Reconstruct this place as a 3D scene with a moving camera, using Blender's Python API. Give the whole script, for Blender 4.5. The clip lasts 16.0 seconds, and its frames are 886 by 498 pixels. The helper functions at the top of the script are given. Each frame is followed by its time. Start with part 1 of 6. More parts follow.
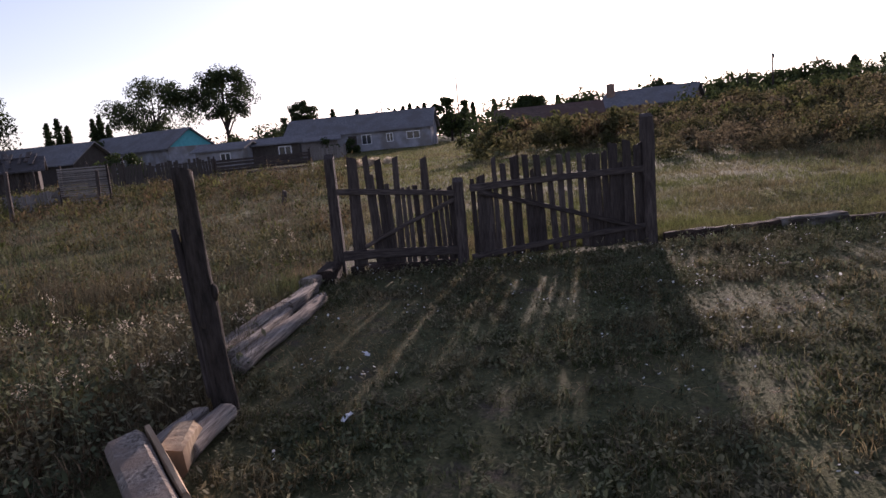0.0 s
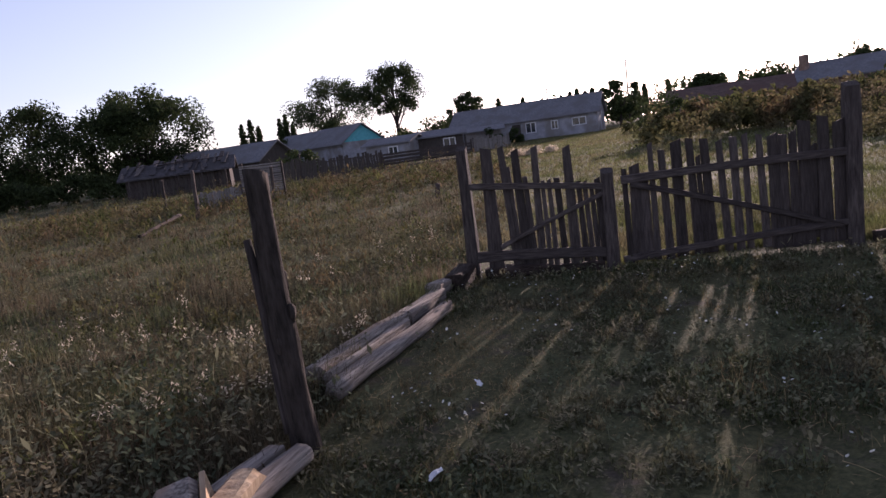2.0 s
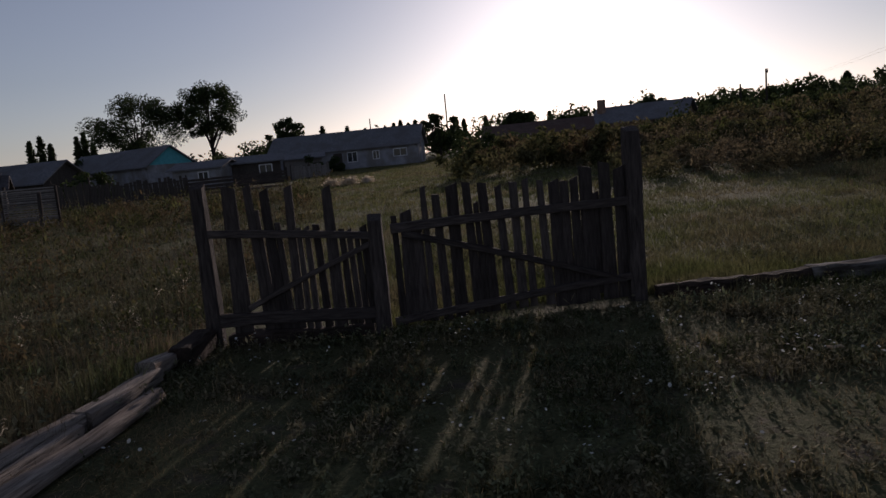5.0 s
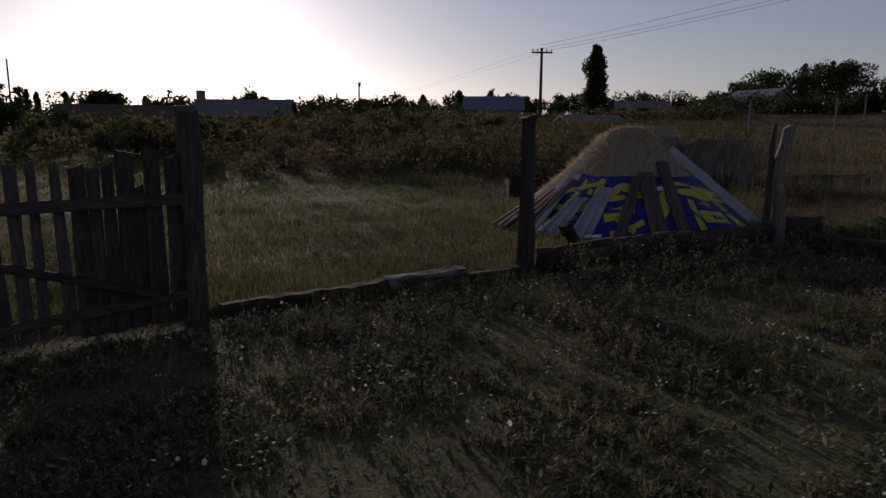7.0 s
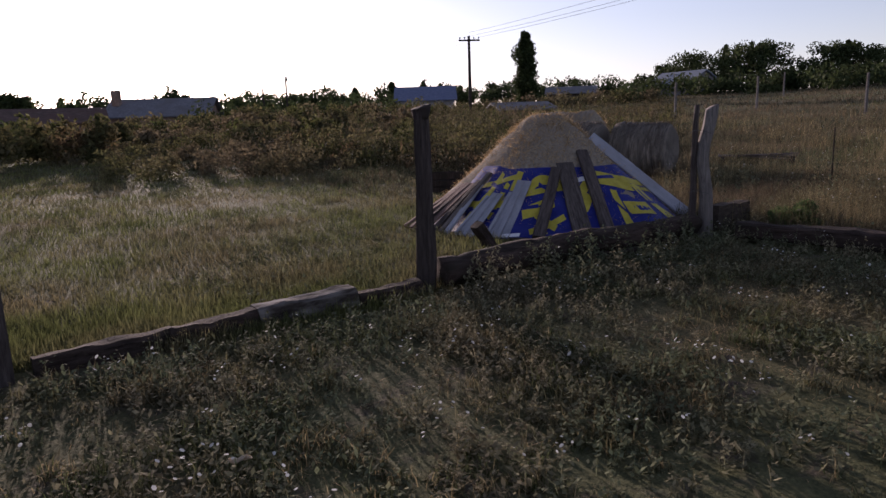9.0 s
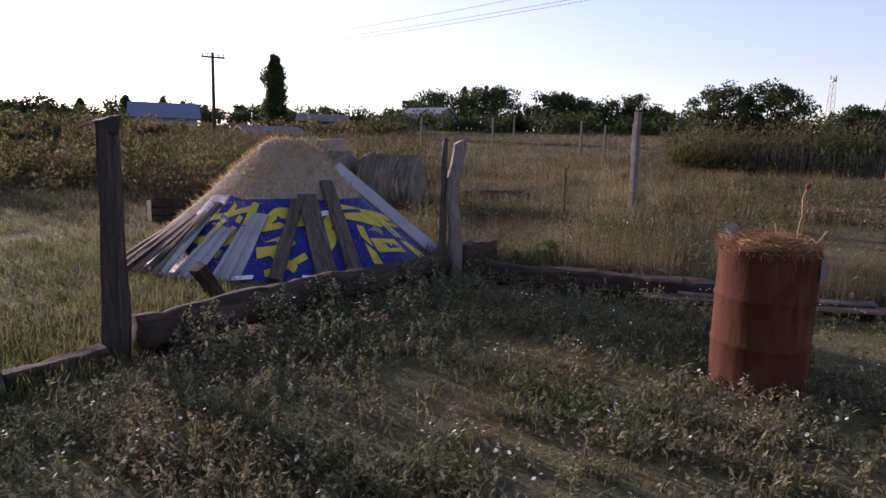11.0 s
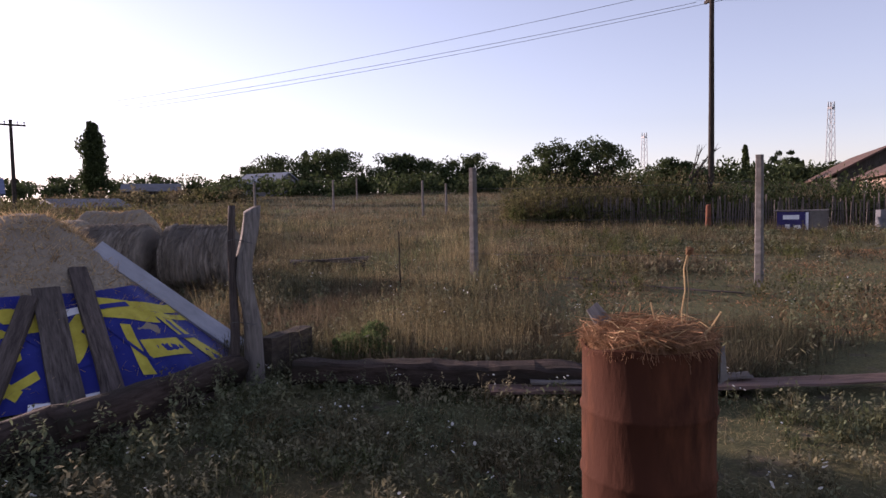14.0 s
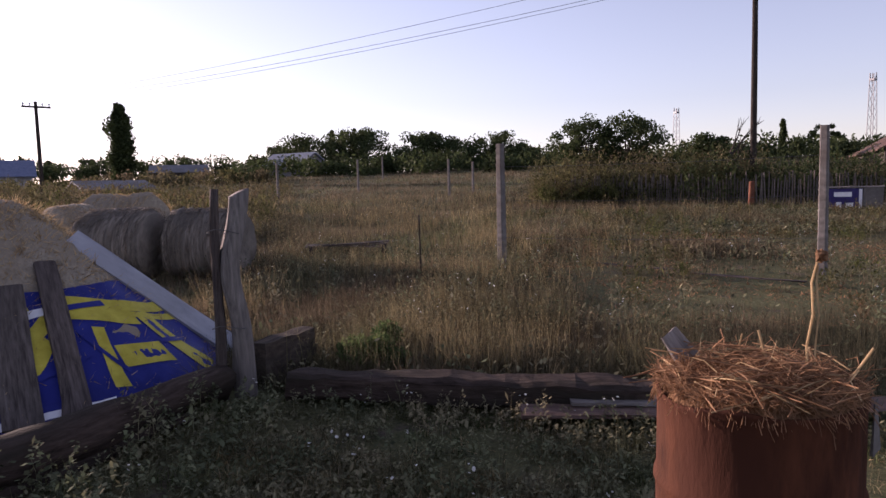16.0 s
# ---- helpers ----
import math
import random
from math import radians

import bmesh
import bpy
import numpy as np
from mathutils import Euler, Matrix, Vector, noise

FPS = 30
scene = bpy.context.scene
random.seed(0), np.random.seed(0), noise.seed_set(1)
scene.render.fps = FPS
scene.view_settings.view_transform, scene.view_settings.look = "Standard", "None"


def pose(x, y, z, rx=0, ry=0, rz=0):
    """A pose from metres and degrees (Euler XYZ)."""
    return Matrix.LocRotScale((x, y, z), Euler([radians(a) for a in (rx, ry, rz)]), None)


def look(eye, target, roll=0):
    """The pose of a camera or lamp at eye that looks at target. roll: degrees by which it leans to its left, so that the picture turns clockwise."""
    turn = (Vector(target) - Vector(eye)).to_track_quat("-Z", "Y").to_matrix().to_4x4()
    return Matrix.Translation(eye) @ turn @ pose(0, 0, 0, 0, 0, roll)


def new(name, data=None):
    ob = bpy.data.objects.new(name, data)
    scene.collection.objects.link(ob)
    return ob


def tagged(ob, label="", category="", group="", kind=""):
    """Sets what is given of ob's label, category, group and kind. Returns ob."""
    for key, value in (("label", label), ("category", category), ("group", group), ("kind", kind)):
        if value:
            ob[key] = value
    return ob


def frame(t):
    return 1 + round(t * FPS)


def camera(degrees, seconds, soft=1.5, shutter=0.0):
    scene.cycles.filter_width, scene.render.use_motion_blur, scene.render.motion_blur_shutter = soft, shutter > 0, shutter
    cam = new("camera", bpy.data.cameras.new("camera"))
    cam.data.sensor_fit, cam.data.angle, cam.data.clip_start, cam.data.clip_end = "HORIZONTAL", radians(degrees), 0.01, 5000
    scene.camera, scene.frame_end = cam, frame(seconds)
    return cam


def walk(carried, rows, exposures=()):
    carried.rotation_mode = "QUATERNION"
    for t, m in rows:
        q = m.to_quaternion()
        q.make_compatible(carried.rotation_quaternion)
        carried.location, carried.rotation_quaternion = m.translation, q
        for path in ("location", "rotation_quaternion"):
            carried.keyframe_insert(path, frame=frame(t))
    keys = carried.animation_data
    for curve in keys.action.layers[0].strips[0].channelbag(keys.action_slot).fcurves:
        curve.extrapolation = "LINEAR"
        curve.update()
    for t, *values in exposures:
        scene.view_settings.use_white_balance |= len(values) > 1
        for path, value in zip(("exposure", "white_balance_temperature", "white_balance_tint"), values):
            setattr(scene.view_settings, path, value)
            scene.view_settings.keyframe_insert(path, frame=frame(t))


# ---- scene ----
cam = camera(66.6, 16.0)
METRES, EYE, TILT, LEAN, TURN = 8.5, 1.6, 0.0, 0.0, -45.0
ROWS = [
    (0.0, 0.0, 0.0, 0.0, -0.92, -9.63, 5.46),
    (0.5, 0.0079, 0.0256, -0.0043, -4.69, -11.29, 3.63),
    (1.0, 0.0056, 0.0576, -0.0045, -0.64, -12.24, 7.8),
    (1.5, 0.0104, 0.0825, -0.003, 2.92, -11.51, 7.42),
    (2.0, 0.0295, 0.1043, -0.0049, 13.11, -8.97, 7.58),
    (2.5, 0.0341, 0.1369, -0.0067, 11.53, -9.6, 5.61),
    (3.0, 0.0354, 0.1703, -0.0034, 6.67, -7.37, 4.14),
    (3.5, 0.0429, 0.1905, -0.0024, 6.77, -6.81, 4.53),
    (6.0, 0.1341, 0.3225, -0.0107, -15.64, -7.19, 1.97),
    (6.5, 0.1542, 0.3567, -0.0157, -25.5, -6.27, -0.97),
    (7.0, 0.1682, 0.3821, -0.0172, -33.68, -9.98, -0.3),
    (7.5, 0.1861, 0.3999, -0.0174, -33.21, -9.07, 3.11),
    (8.0, 0.2182, 0.4173, -0.0142, -35.63, -9.6, 2.64),
    (10.5, 0.3459, 0.4826, -0.0173, -50.2, -10.85, -0.59),
    (11.0, 0.3731, 0.5064, -0.0164, -59.53, -8.58, -1.46),
    (11.5, 0.3938, 0.5189, -0.0185, -61.81, -8.68, -0.46),
    (12.0, 0.4322, 0.5137, -0.0157, -60.58, -6.47, 2.14),
    (12.5, 0.4635, 0.5229, -0.0174, -65.84, -7.77, 0.71),
    (13.0, 0.4986, 0.5453, -0.0184, -72.97, -6.24, 1.87),
    (13.5, 0.5207, 0.5566, -0.0198, -74.23, -6.74, 0.54),
    (14.0, 0.5517, 0.5416, -0.0133, -72.3, -3.35, 1.14),
    (14.5, 0.5762, 0.5436, -0.0145, -73.71, -5.1, 1.18),
    (15.0, 0.5998, 0.5662, -0.0141, -70.92, -5.98, 2.07),
    (15.5, 0.6217, 0.5752, -0.0139, -72.46, -7.06, 0.77),
    (16.0, 0.6597, 0.5699, -0.0103, -69.95, -5.09, 1.59),
]
EXPOSURES = [(t, e + 0.35, k, tint) for t, e, k, tint in (
    (0.0, 0.3, 5900, 34), (0.5, 0.15, 5900, 34), (1.0, 0.45, 5900, 34), (1.5, 0.85, 5900, 36), (2.0, 0.5, 5900, 36), (2.5, 0.5, 5900, 36), (3.0, 0.15, 5900, 34), (3.6, -0.30, 5900, 32),
    (6.0, -1.5, 5850, 22), (7.0, -1.25, 5900, 28), (7.5, -0.5, 5900, 33), (8.0, -0.6, 5900, 33), (9.2, 0.2, 5900, 33), (10.4, 0.80, 5850, 34), (11.0, 0.70, 5900, 34),
    (12.0, 0.66, 5950, 35), (12.5, 0.5, 6050, 36), (14.0, 0.66, 6100, 37), (16.0, 0.62, 6150, 38))]
walk(cam, [(t, pose(0, 0, EYE, TILT, LEAN, TURN) @ pose(METRES * x, METRES * y, METRES * z, 90 + pitch, roll, yaw)) for t, x, y, z, yaw, pitch, roll in ROWS], EXPOSURES)

# world and sun: low evening sun, clear sky
SUN_AZ, SUN_EL = 31.5, 10.6
world = bpy.data.worlds.new("evening_sky")
scene.world = world
world.use_nodes = True
wn = world.node_tree.nodes
sky = wn.new("ShaderNodeTexSky")
sky.sky_type = "NISHITA"
sky.sun_disc = False
sky.sun_elevation, sky.sun_rotation = radians(SUN_EL), radians(90 - SUN_AZ)
sky.air_density, sky.dust_density, sky.ozone_density = 1.0, 0.5, 1.5
wn["Background"].inputs["Strength"].default_value = 0.112
haze = wn.new("ShaderNodeHueSaturation")
haze.inputs["Saturation"].default_value = 0.60
world.node_tree.links.new(sky.outputs[0], haze.inputs["Color"])
world.node_tree.links.new(haze.outputs[0], wn["Background"].inputs["Color"])
sun = new("sun", bpy.data.lights.new("sun", "SUN"))
sun.data.energy, sun.data.angle, sun.data.color = 4.8, radians(1.6), (1.0, 0.84, 0.64)
s_dir = Vector((math.cos(radians(SUN_EL)) * math.cos(radians(SUN_AZ)), math.cos(radians(SUN_EL)) * math.sin(radians(SUN_AZ)), math.sin(radians(SUN_EL))))
sun.matrix_world = look(s_dir * 100, (0, 0, 0))

# ---- materials ----
def mat(name, c1, c2, scale=8.0, rough=0.85, bump=0.3, stretch=(1, 1, 1), c3=None, big=0.7, metal=0.0, bump_scale=None, trans=None, rnd=0.0, spec=0.1, coord="Object"):
    """A two-scale noise material: fine grain between c1 and c2, broad patches towards c3, relief from the grain."""
    m = bpy.data.materials.new(name)
    m.use_nodes = True
    nt = m.node_tree
    n, l = nt.nodes, nt.links
    b = n["Principled BSDF"]
    tc = n.new("ShaderNodeTexCoord")
    mp = n.new("ShaderNodeMapping")
    mp.inputs["Scale"].default_value = stretch
    l.new(tc.outputs[coord], mp.inputs["Vector"])
    f = n.new("ShaderNodeTexNoise")
    f.inputs["Scale"].default_value, f.inputs["Detail"].default_value, f.inputs["Roughness"].default_value = scale, 6, 0.65
    l.new(mp.outputs[0], f.inputs["Vector"])
    r = n.new("ShaderNodeValToRGB")
    r.color_ramp.elements[0].position, r.color_ramp.elements[1].position = 0.32, 0.7
    r.color_ramp.elements[0].color, r.color_ramp.elements[1].color = (*c1, 1), (*c2, 1)
    l.new(f.outputs["Fac"], r.inputs[0])
    col = r.outputs[0]
    if c3:
        g = n.new("ShaderNodeTexNoise")
        g.inputs["Scale"].default_value, g.inputs["Detail"].default_value = big, 4
        l.new(mp.outputs[0], g.inputs["Vector"])
        q = n.new("ShaderNodeValToRGB")
        q.color_ramp.elements[0].position, q.color_ramp.elements[1].position = 0.42, 0.62
        l.new(g.outputs["Fac"], q.inputs[0])
        mx = n.new("ShaderNodeMix")
        mx.data_type = "RGBA"
        l.new(q.outputs[0], mx.inputs["Factor"])
        l.new(col, mx.inputs["A"])
        mx.inputs["B"].default_value = (*c3, 1)
        col = mx.outputs["Result"]
    if rnd:
        geo = n.new("ShaderNodeNewGeometry")
        oi = n.new("ShaderNodeObjectInfo")
        ad = n.new("ShaderNodeMath")
        ad.operation = "ADD"
        l.new(geo.outputs["Random Per Island"], ad.inputs[0])
        l.new(oi.outputs["Random"], ad.inputs[1])
        fr = n.new("ShaderNodeMath")
        fr.operation = "FRACT"
        l.new(ad.outputs[0], fr.inputs[0])
        mr = n.new("ShaderNodeMapRange")
        mr.inputs["To Min"].default_value, mr.inputs["To Max"].default_value = 1 - rnd, 1 + rnd
        l.new(fr.outputs[0], mr.inputs["Value"])
        hs = n.new("ShaderNodeHueSaturation")
        l.new(mr.outputs[0], hs.inputs["Value"])
        l.new(col, hs.inputs["Color"])
        col = hs.outputs[0]
    l.new(col, b.inputs["Base Color"])
    b.inputs["Roughness"].default_value, b.inputs["Metallic"].default_value, b.inputs["Specular IOR Level"].default_value = rough, metal, spec
    if bump:
        bp = n.new("ShaderNodeBump")
        bp.inputs["Strength"].default_value, bp.inputs["Distance"].default_value = bump, 0.02
        l.new(f.outputs["Fac"], bp.inputs["Height"])
        l.new(bp.outputs[0], b.inputs["Normal"])
    if trans:
        t = n.new("ShaderNodeBsdfTranslucent")
        l.new(col, t.inputs["Color"])
        ms = n.new("ShaderNodeMixShader")
        ms.inputs[0].default_value = trans
        l.new(b.outputs[0], ms.inputs[1])
        l.new(t.outputs[0], ms.inputs[2])
        l.new(ms.outputs[0], n["Material Output"].inputs["Surface"])
    return m


M_OLDWOOD = mat("weathered_dark_wood", (0.026, 0.021, 0.020), (0.115, 0.094, 0.086), 14, 0.9, 0.8, (3, 3, 0.35), (0.052, 0.043, 0.040), 1.2, rnd=0.35)
M_MIDWOOD = mat("brown_grey_board", (0.055, 0.045, 0.041), (0.20, 0.17, 0.155), 14, 0.9, 0.8, (3, 3, 0.35), (0.10, 0.085, 0.078), 1.2, rnd=0.3)
M_GREYWOOD = mat("grey_weathered_wood", (0.10, 0.09, 0.085), (0.30, 0.27, 0.25), 14, 0.9, 0.6, (3, 3, 0.35), (0.17, 0.15, 0.14), 1.2, rnd=0.25)
M_LOG = mat("pale_dry_log", (0.13, 0.10, 0.08), (0.42, 0.36, 0.30), 12, 0.9, 0.7, (0.4, 3, 3), (0.20, 0.15, 0.12), 1.6, rnd=0.15)
M_CUTWOOD = mat("split_wood", (0.30, 0.20, 0.12), (0.58, 0.44, 0.30), 10, 0.85, 0.4, (0.5, 3, 3), (0.26, 0.17, 0.11), 2.0)
M_ROTTEN = mat("rotten_log", (0.025, 0.02, 0.017), (0.10, 0.08, 0.065), 9, 0.95, 0.9, (0.6, 2, 2), (0.05, 0.045, 0.035), 2.0)
M_BARK = mat("bark", (0.018, 0.015, 0.013), (0.072, 0.058, 0.050), 10, 0.95, 0.9, (3, 3, 0.6))
M_RUST = mat("rusted_steel", (0.028, 0.011, 0.007), (0.118, 0.043, 0.022), 6, 0.9, 0.5, (1.6, 1.6, 0.45), (0.055, 0.020, 0.012), 2.6, spec=0.1)
M_STRAW = mat("straw", (0.28, 0.18, 0.09), (0.58, 0.43, 0.24), 10, 0.9, 0.2, trans=0.25, rnd=0.35)
M_NESTSTRAW = mat("reddish_straw", (0.15, 0.075, 0.040), (0.40, 0.235, 0.13), 10, 0.9, 0.2, trans=0.25, rnd=0.4)
M_HAY = mat("hay", (0.17, 0.145, 0.11), (0.38, 0.325, 0.25), 22, 0.95, 1.0, (1, 1, 1), (0.25, 0.21, 0.16), 1.5)
M_BALE = mat("old_hay_bale", (0.06, 0.052, 0.045), (0.30, 0.26, 0.22), 9, 0.95, 1.0, (0.35, 3.2, 0.35), (0.13, 0.115, 0.10), 1.2)
M_GRASS = mat("grass", (0.052, 0.066, 0.030), (0.130, 0.143, 0.062), 0.35, 0.8, 0, trans=0.30, rnd=0.6, c3=(0.150, 0.128, 0.074), big=1.1, spec=0.08)
M_LAWN = mat("lawn_grass", (0.070, 0.084, 0.030), (0.155, 0.162, 0.060), 0.9, 0.8, 0, trans=0.42, rnd=0.5, c3=(0.165, 0.140, 0.075), big=0.5, spec=0.08)
M_GOLD = mat("golden_dry_grass", (0.150, 0.115, 0.058), (0.31, 0.25, 0.14), 0.8, 0.85, 0, trans=0.4, rnd=0.5, c3=(0.115, 0.105, 0.055), big=0.7, spec=0.08)
M_HERB = mat("dark_field_herb", (0.040, 0.050, 0.018), (0.118, 0.122, 0.042), 1.2, 0.85, 0, trans=0.36, rnd=0.6, c3=(0.125, 0.088, 0.050), big=0.5, spec=0.08)
M_LUSH = mat("green_weed", (0.060, 0.073, 0.042), (0.145, 0.158, 0.088), 0.5, 0.9, 0, trans=0.28, rnd=0.6, c3=(0.19, 0.165, 0.10), big=1.3, spec=0.08)
M_FRESH = mat("fresh_herb", (0.05, 0.085, 0.032), (0.13, 0.18, 0.065), 3, 0.85, 0, trans=0.45, rnd=0.4, spec=0.08)
M_DRY = mat("dry_grass", (0.082, 0.062, 0.040), (0.205, 0.158, 0.100), 0.4, 0.85, 0, trans=0.38, rnd=0.55, c3=(0.075, 0.072, 0.044), big=0.5, spec=0.08)
M_FLOWER = mat("white_flower", (0.55, 0.55, 0.52), (0.74, 0.74, 0.70), 30, 0.8, 0, trans=0.4)
M_SEED = mat("pale_seed_head", (0.40, 0.33, 0.24), (0.62, 0.54, 0.42), 30, 0.9, 0, trans=0.5, rnd=0.3, spec=0.08)
M_SCRUB = mat("scrub_leaf", (0.055, 0.060, 0.025), (0.14, 0.125, 0.055), 0.5, 0.9, 0, trans=0.4, rnd=0.5, c3=(0.125, 0.10, 0.062), big=0.25, spec=0.08)
M_LEAF = mat("tree_leaf", (0.022, 0.034, 0.014), (0.062, 0.080, 0.030), 0.6, 0.7, 0, trans=0.35, rnd=0.4, spec=0.08)
M_LEAF_D = mat("dark_tree_leaf", (0.028, 0.040, 0.017), (0.07, 0.088, 0.034), 0.6, 0.75, 0, trans=0.3, rnd=0.4, spec=0.08)
M_SLATE = mat("grey_asbestos_sheet", (0.11, 0.11, 0.12), (0.22, 0.22, 0.24), 5, 0.9, 0.2, c3=(0.14, 0.135, 0.14), spec=0.1)
M_DARKROOF = mat("dark_patched_roof", (0.035, 0.033, 0.035), (0.11, 0.10, 0.105), 4, 0.9, 0.4, c3=(0.06, 0.055, 0.055), spec=0.1)
M_STRIP = mat("pale_sheet_strip", (0.20, 0.21, 0.24), (0.40, 0.41, 0.46), 5, 0.8, 0.2, (1, 1, 0.4), (0.26, 0.26, 0.29), 1.5)
M_WHITEWASH = mat("whitewashed_wall", (0.21, 0.21, 0.235), (0.36, 0.36, 0.395), 1.2, 0.9, 0.15, c3=(0.20, 0.185, 0.18))
M_TURQ = mat("turquoise_paint", (0.09, 0.36, 0.42), (0.14, 0.47, 0.54), 3, 0.7, 0.1)
M_DARKBOARD = mat("dark_boards", (0.03, 0.026, 0.024), (0.11, 0.095, 0.085), 5, 0.9, 0.4, (4, 4, 0.5), (0.06, 0.05, 0.045), 0.8)
M_ROOFRED = mat("brown_red_roof", (0.065, 0.045, 0.038), (0.15, 0.10, 0.082), 2.5, 0.85, 0.2, c3=(0.10, 0.06, 0.05))
M_CONCRETE = mat("aged_concrete", (0.10, 0.092, 0.088), (0.20, 0.185, 0.178), 9, 0.92, 0.4, c3=(0.125, 0.11, 0.10), big=2.0)
M_STEEL = mat("dull_steel", (0.12, 0.12, 0.13), (0.22, 0.22, 0.23), 6, 0.55, 0.05, metal=0.6)
M_WIRE = mat("wire", (0.06, 0.06, 0.06), (0.12, 0.12, 0.12), 6, 0.6, 0)
M_BLUE = mat("blue_printed_banner", (0.015, 0.018, 0.12), (0.03, 0.04, 0.22), 4, 0.45, 0.25, c3=(0.02, 0.025, 0.17), big=3.0)
M_YELLOW = mat("yellow_print", (0.34, 0.29, 0.035), (0.52, 0.45, 0.07), 6, 0.5, 0.2)
M_WHITE = mat("white_print", (0.62, 0.62, 0.66), (0.78, 0.78, 0.80), 6, 0.5, 0.2)
M_BRICKWALL = mat("reddish_masonry", (0.13, 0.085, 0.065), (0.28, 0.19, 0.145), 6, 0.9, 0.4, c3=(0.30, 0.22, 0.18))
M_DARKGLASS = mat("window_glass", (0.02, 0.025, 0.03), (0.04, 0.05, 0.06), 1, 0.12, 0, spec=0.6)
M_SOIL = mat("bare_soil", (0.080, 0.063, 0.048), (0.185, 0.147, 0.113), 9, 0.95, 0.8, c3=(0.135, 0.107, 0.080), big=1.0)


def ground_material():
    m = bpy.data.materials.new("pasture_ground")
    m.use_nodes = True
    n, l = m.node_tree.nodes, m.node_tree.links
    b = n["Principled BSDF"]
    tc = n.new("ShaderNodeTexCoord")
    def noise_node(scale, detail):
        f = n.new("ShaderNodeTexNoise")
        f.inputs["Scale"].default_value, f.inputs["Detail"].default_value, f.inputs["Roughness"].default_value = scale, detail, 0.65
        l.new(tc.outputs["Object"], f.inputs["Vector"])
        return f
    def mixed(fac, a, c, lo, hi):
        q = n.new("ShaderNodeMapRange")
        q.inputs["From Min"].default_value, q.inputs["From Max"].default_value = lo, hi
        l.new(fac, q.inputs["Value"])
        mx = n.new("ShaderNodeMix")
        mx.data_type = "RGBA"
        l.new(q.outputs[0], mx.inputs["Factor"])
        for sock, v in (("A", a), ("B", c)):
            if isinstance(v, tuple):
                mx.inputs[sock].default_value = (*v, 1)
            else:
                l.new(v, mx.inputs[sock])
        return mx.outputs["Result"]
    fine, mid, broad = noise_node(34, 6), noise_node(2.6, 6), noise_node(0.16, 4)
    soil = mixed(fine.outputs["Fac"], (0.046, 0.037, 0.030), (0.135, 0.108, 0.088), 0.3, 0.7)
    green = mixed(fine.outputs["Fac"], (0.045, 0.050, 0.024), (0.13, 0.13, 0.062), 0.3, 0.7)
    straw = mixed(fine.outputs["Fac"], (0.052, 0.050, 0.025), (0.130, 0.112, 0.056), 0.3, 0.7)
    turf = mixed(broad.outputs["Fac"], green, straw, 0.48, 0.66)
    col = mixed(mid.outputs["Fac"], turf, soil, 0.55, 0.70)
    l.new(col, b.inputs["Base Color"])
    b.inputs["Roughness"].default_value, b.inputs["Specular IOR Level"].default_value = 0.95, 0.1
    bp = n.new("ShaderNodeBump")
    bp.inputs["Strength"].default_value, bp.inputs["Distance"].default_value = 0.8, 0.03
    l.new(fine.outputs["Fac"], bp.inputs["Height"])
    l.new(bp.outputs[0], b.inputs["Normal"])
    return m


M_GROUND = ground_material()

# ---- mesh helpers ----
def obj_from(name, bm, material, parent=None, smooth=False):
    me = bpy.data.meshes.new(name)
    if smooth:
        for f in bm.faces:
            f.smooth = True
    bm.to_mesh(me)
    bm.free()
    me.materials.append(material)
    ob = new(name, me)
    if parent is not None:
        ob.parent = parent
    return ob


def part(name, bm, material, parent, label="", smooth=False):
    ob = obj_from(name, bm, material, parent, smooth)
    return tagged(ob, label) if label else ob


def thing(name, at, label, category, group="", kind="", rz=0.0, rx=0.0, ry=0.0):
    ob = new(name)
    ob.empty_display_size = 0.1
    ob.matrix_basis = pose(*at, rx, ry, rz)
    return tagged(ob, label, category, group, kind)


def terrain(x, y):
    """Height of the ground: level in the yard, rising gently beyond it, with an overgrown bank towards the sun."""
    u = (x - y) * 0.7071
    u = np.minimum(u, 80)
    z = 0.03 * np.maximum(0, u - 10) + 0.022 * np.maximum(0, u - 32)
    d = np.hypot(x - 6, y - 2)
    v, w = x * 0.94 + y * 0.34 - 7, -x * 0.34 + y * 0.94
    z = z + 1.0 * np.exp(-((v - 40) / 15.0) ** 2 - ((w + 3) / 15.0) ** 2)
    return z + 0.010 * np.clip(d - 25, 0, 90)


def wob(v, amp, freq=3.0, seed=0.0):
    return noise.noise_vector(Vector(v) * freq + Vector((seed, seed * 1.7, -seed))) * amp


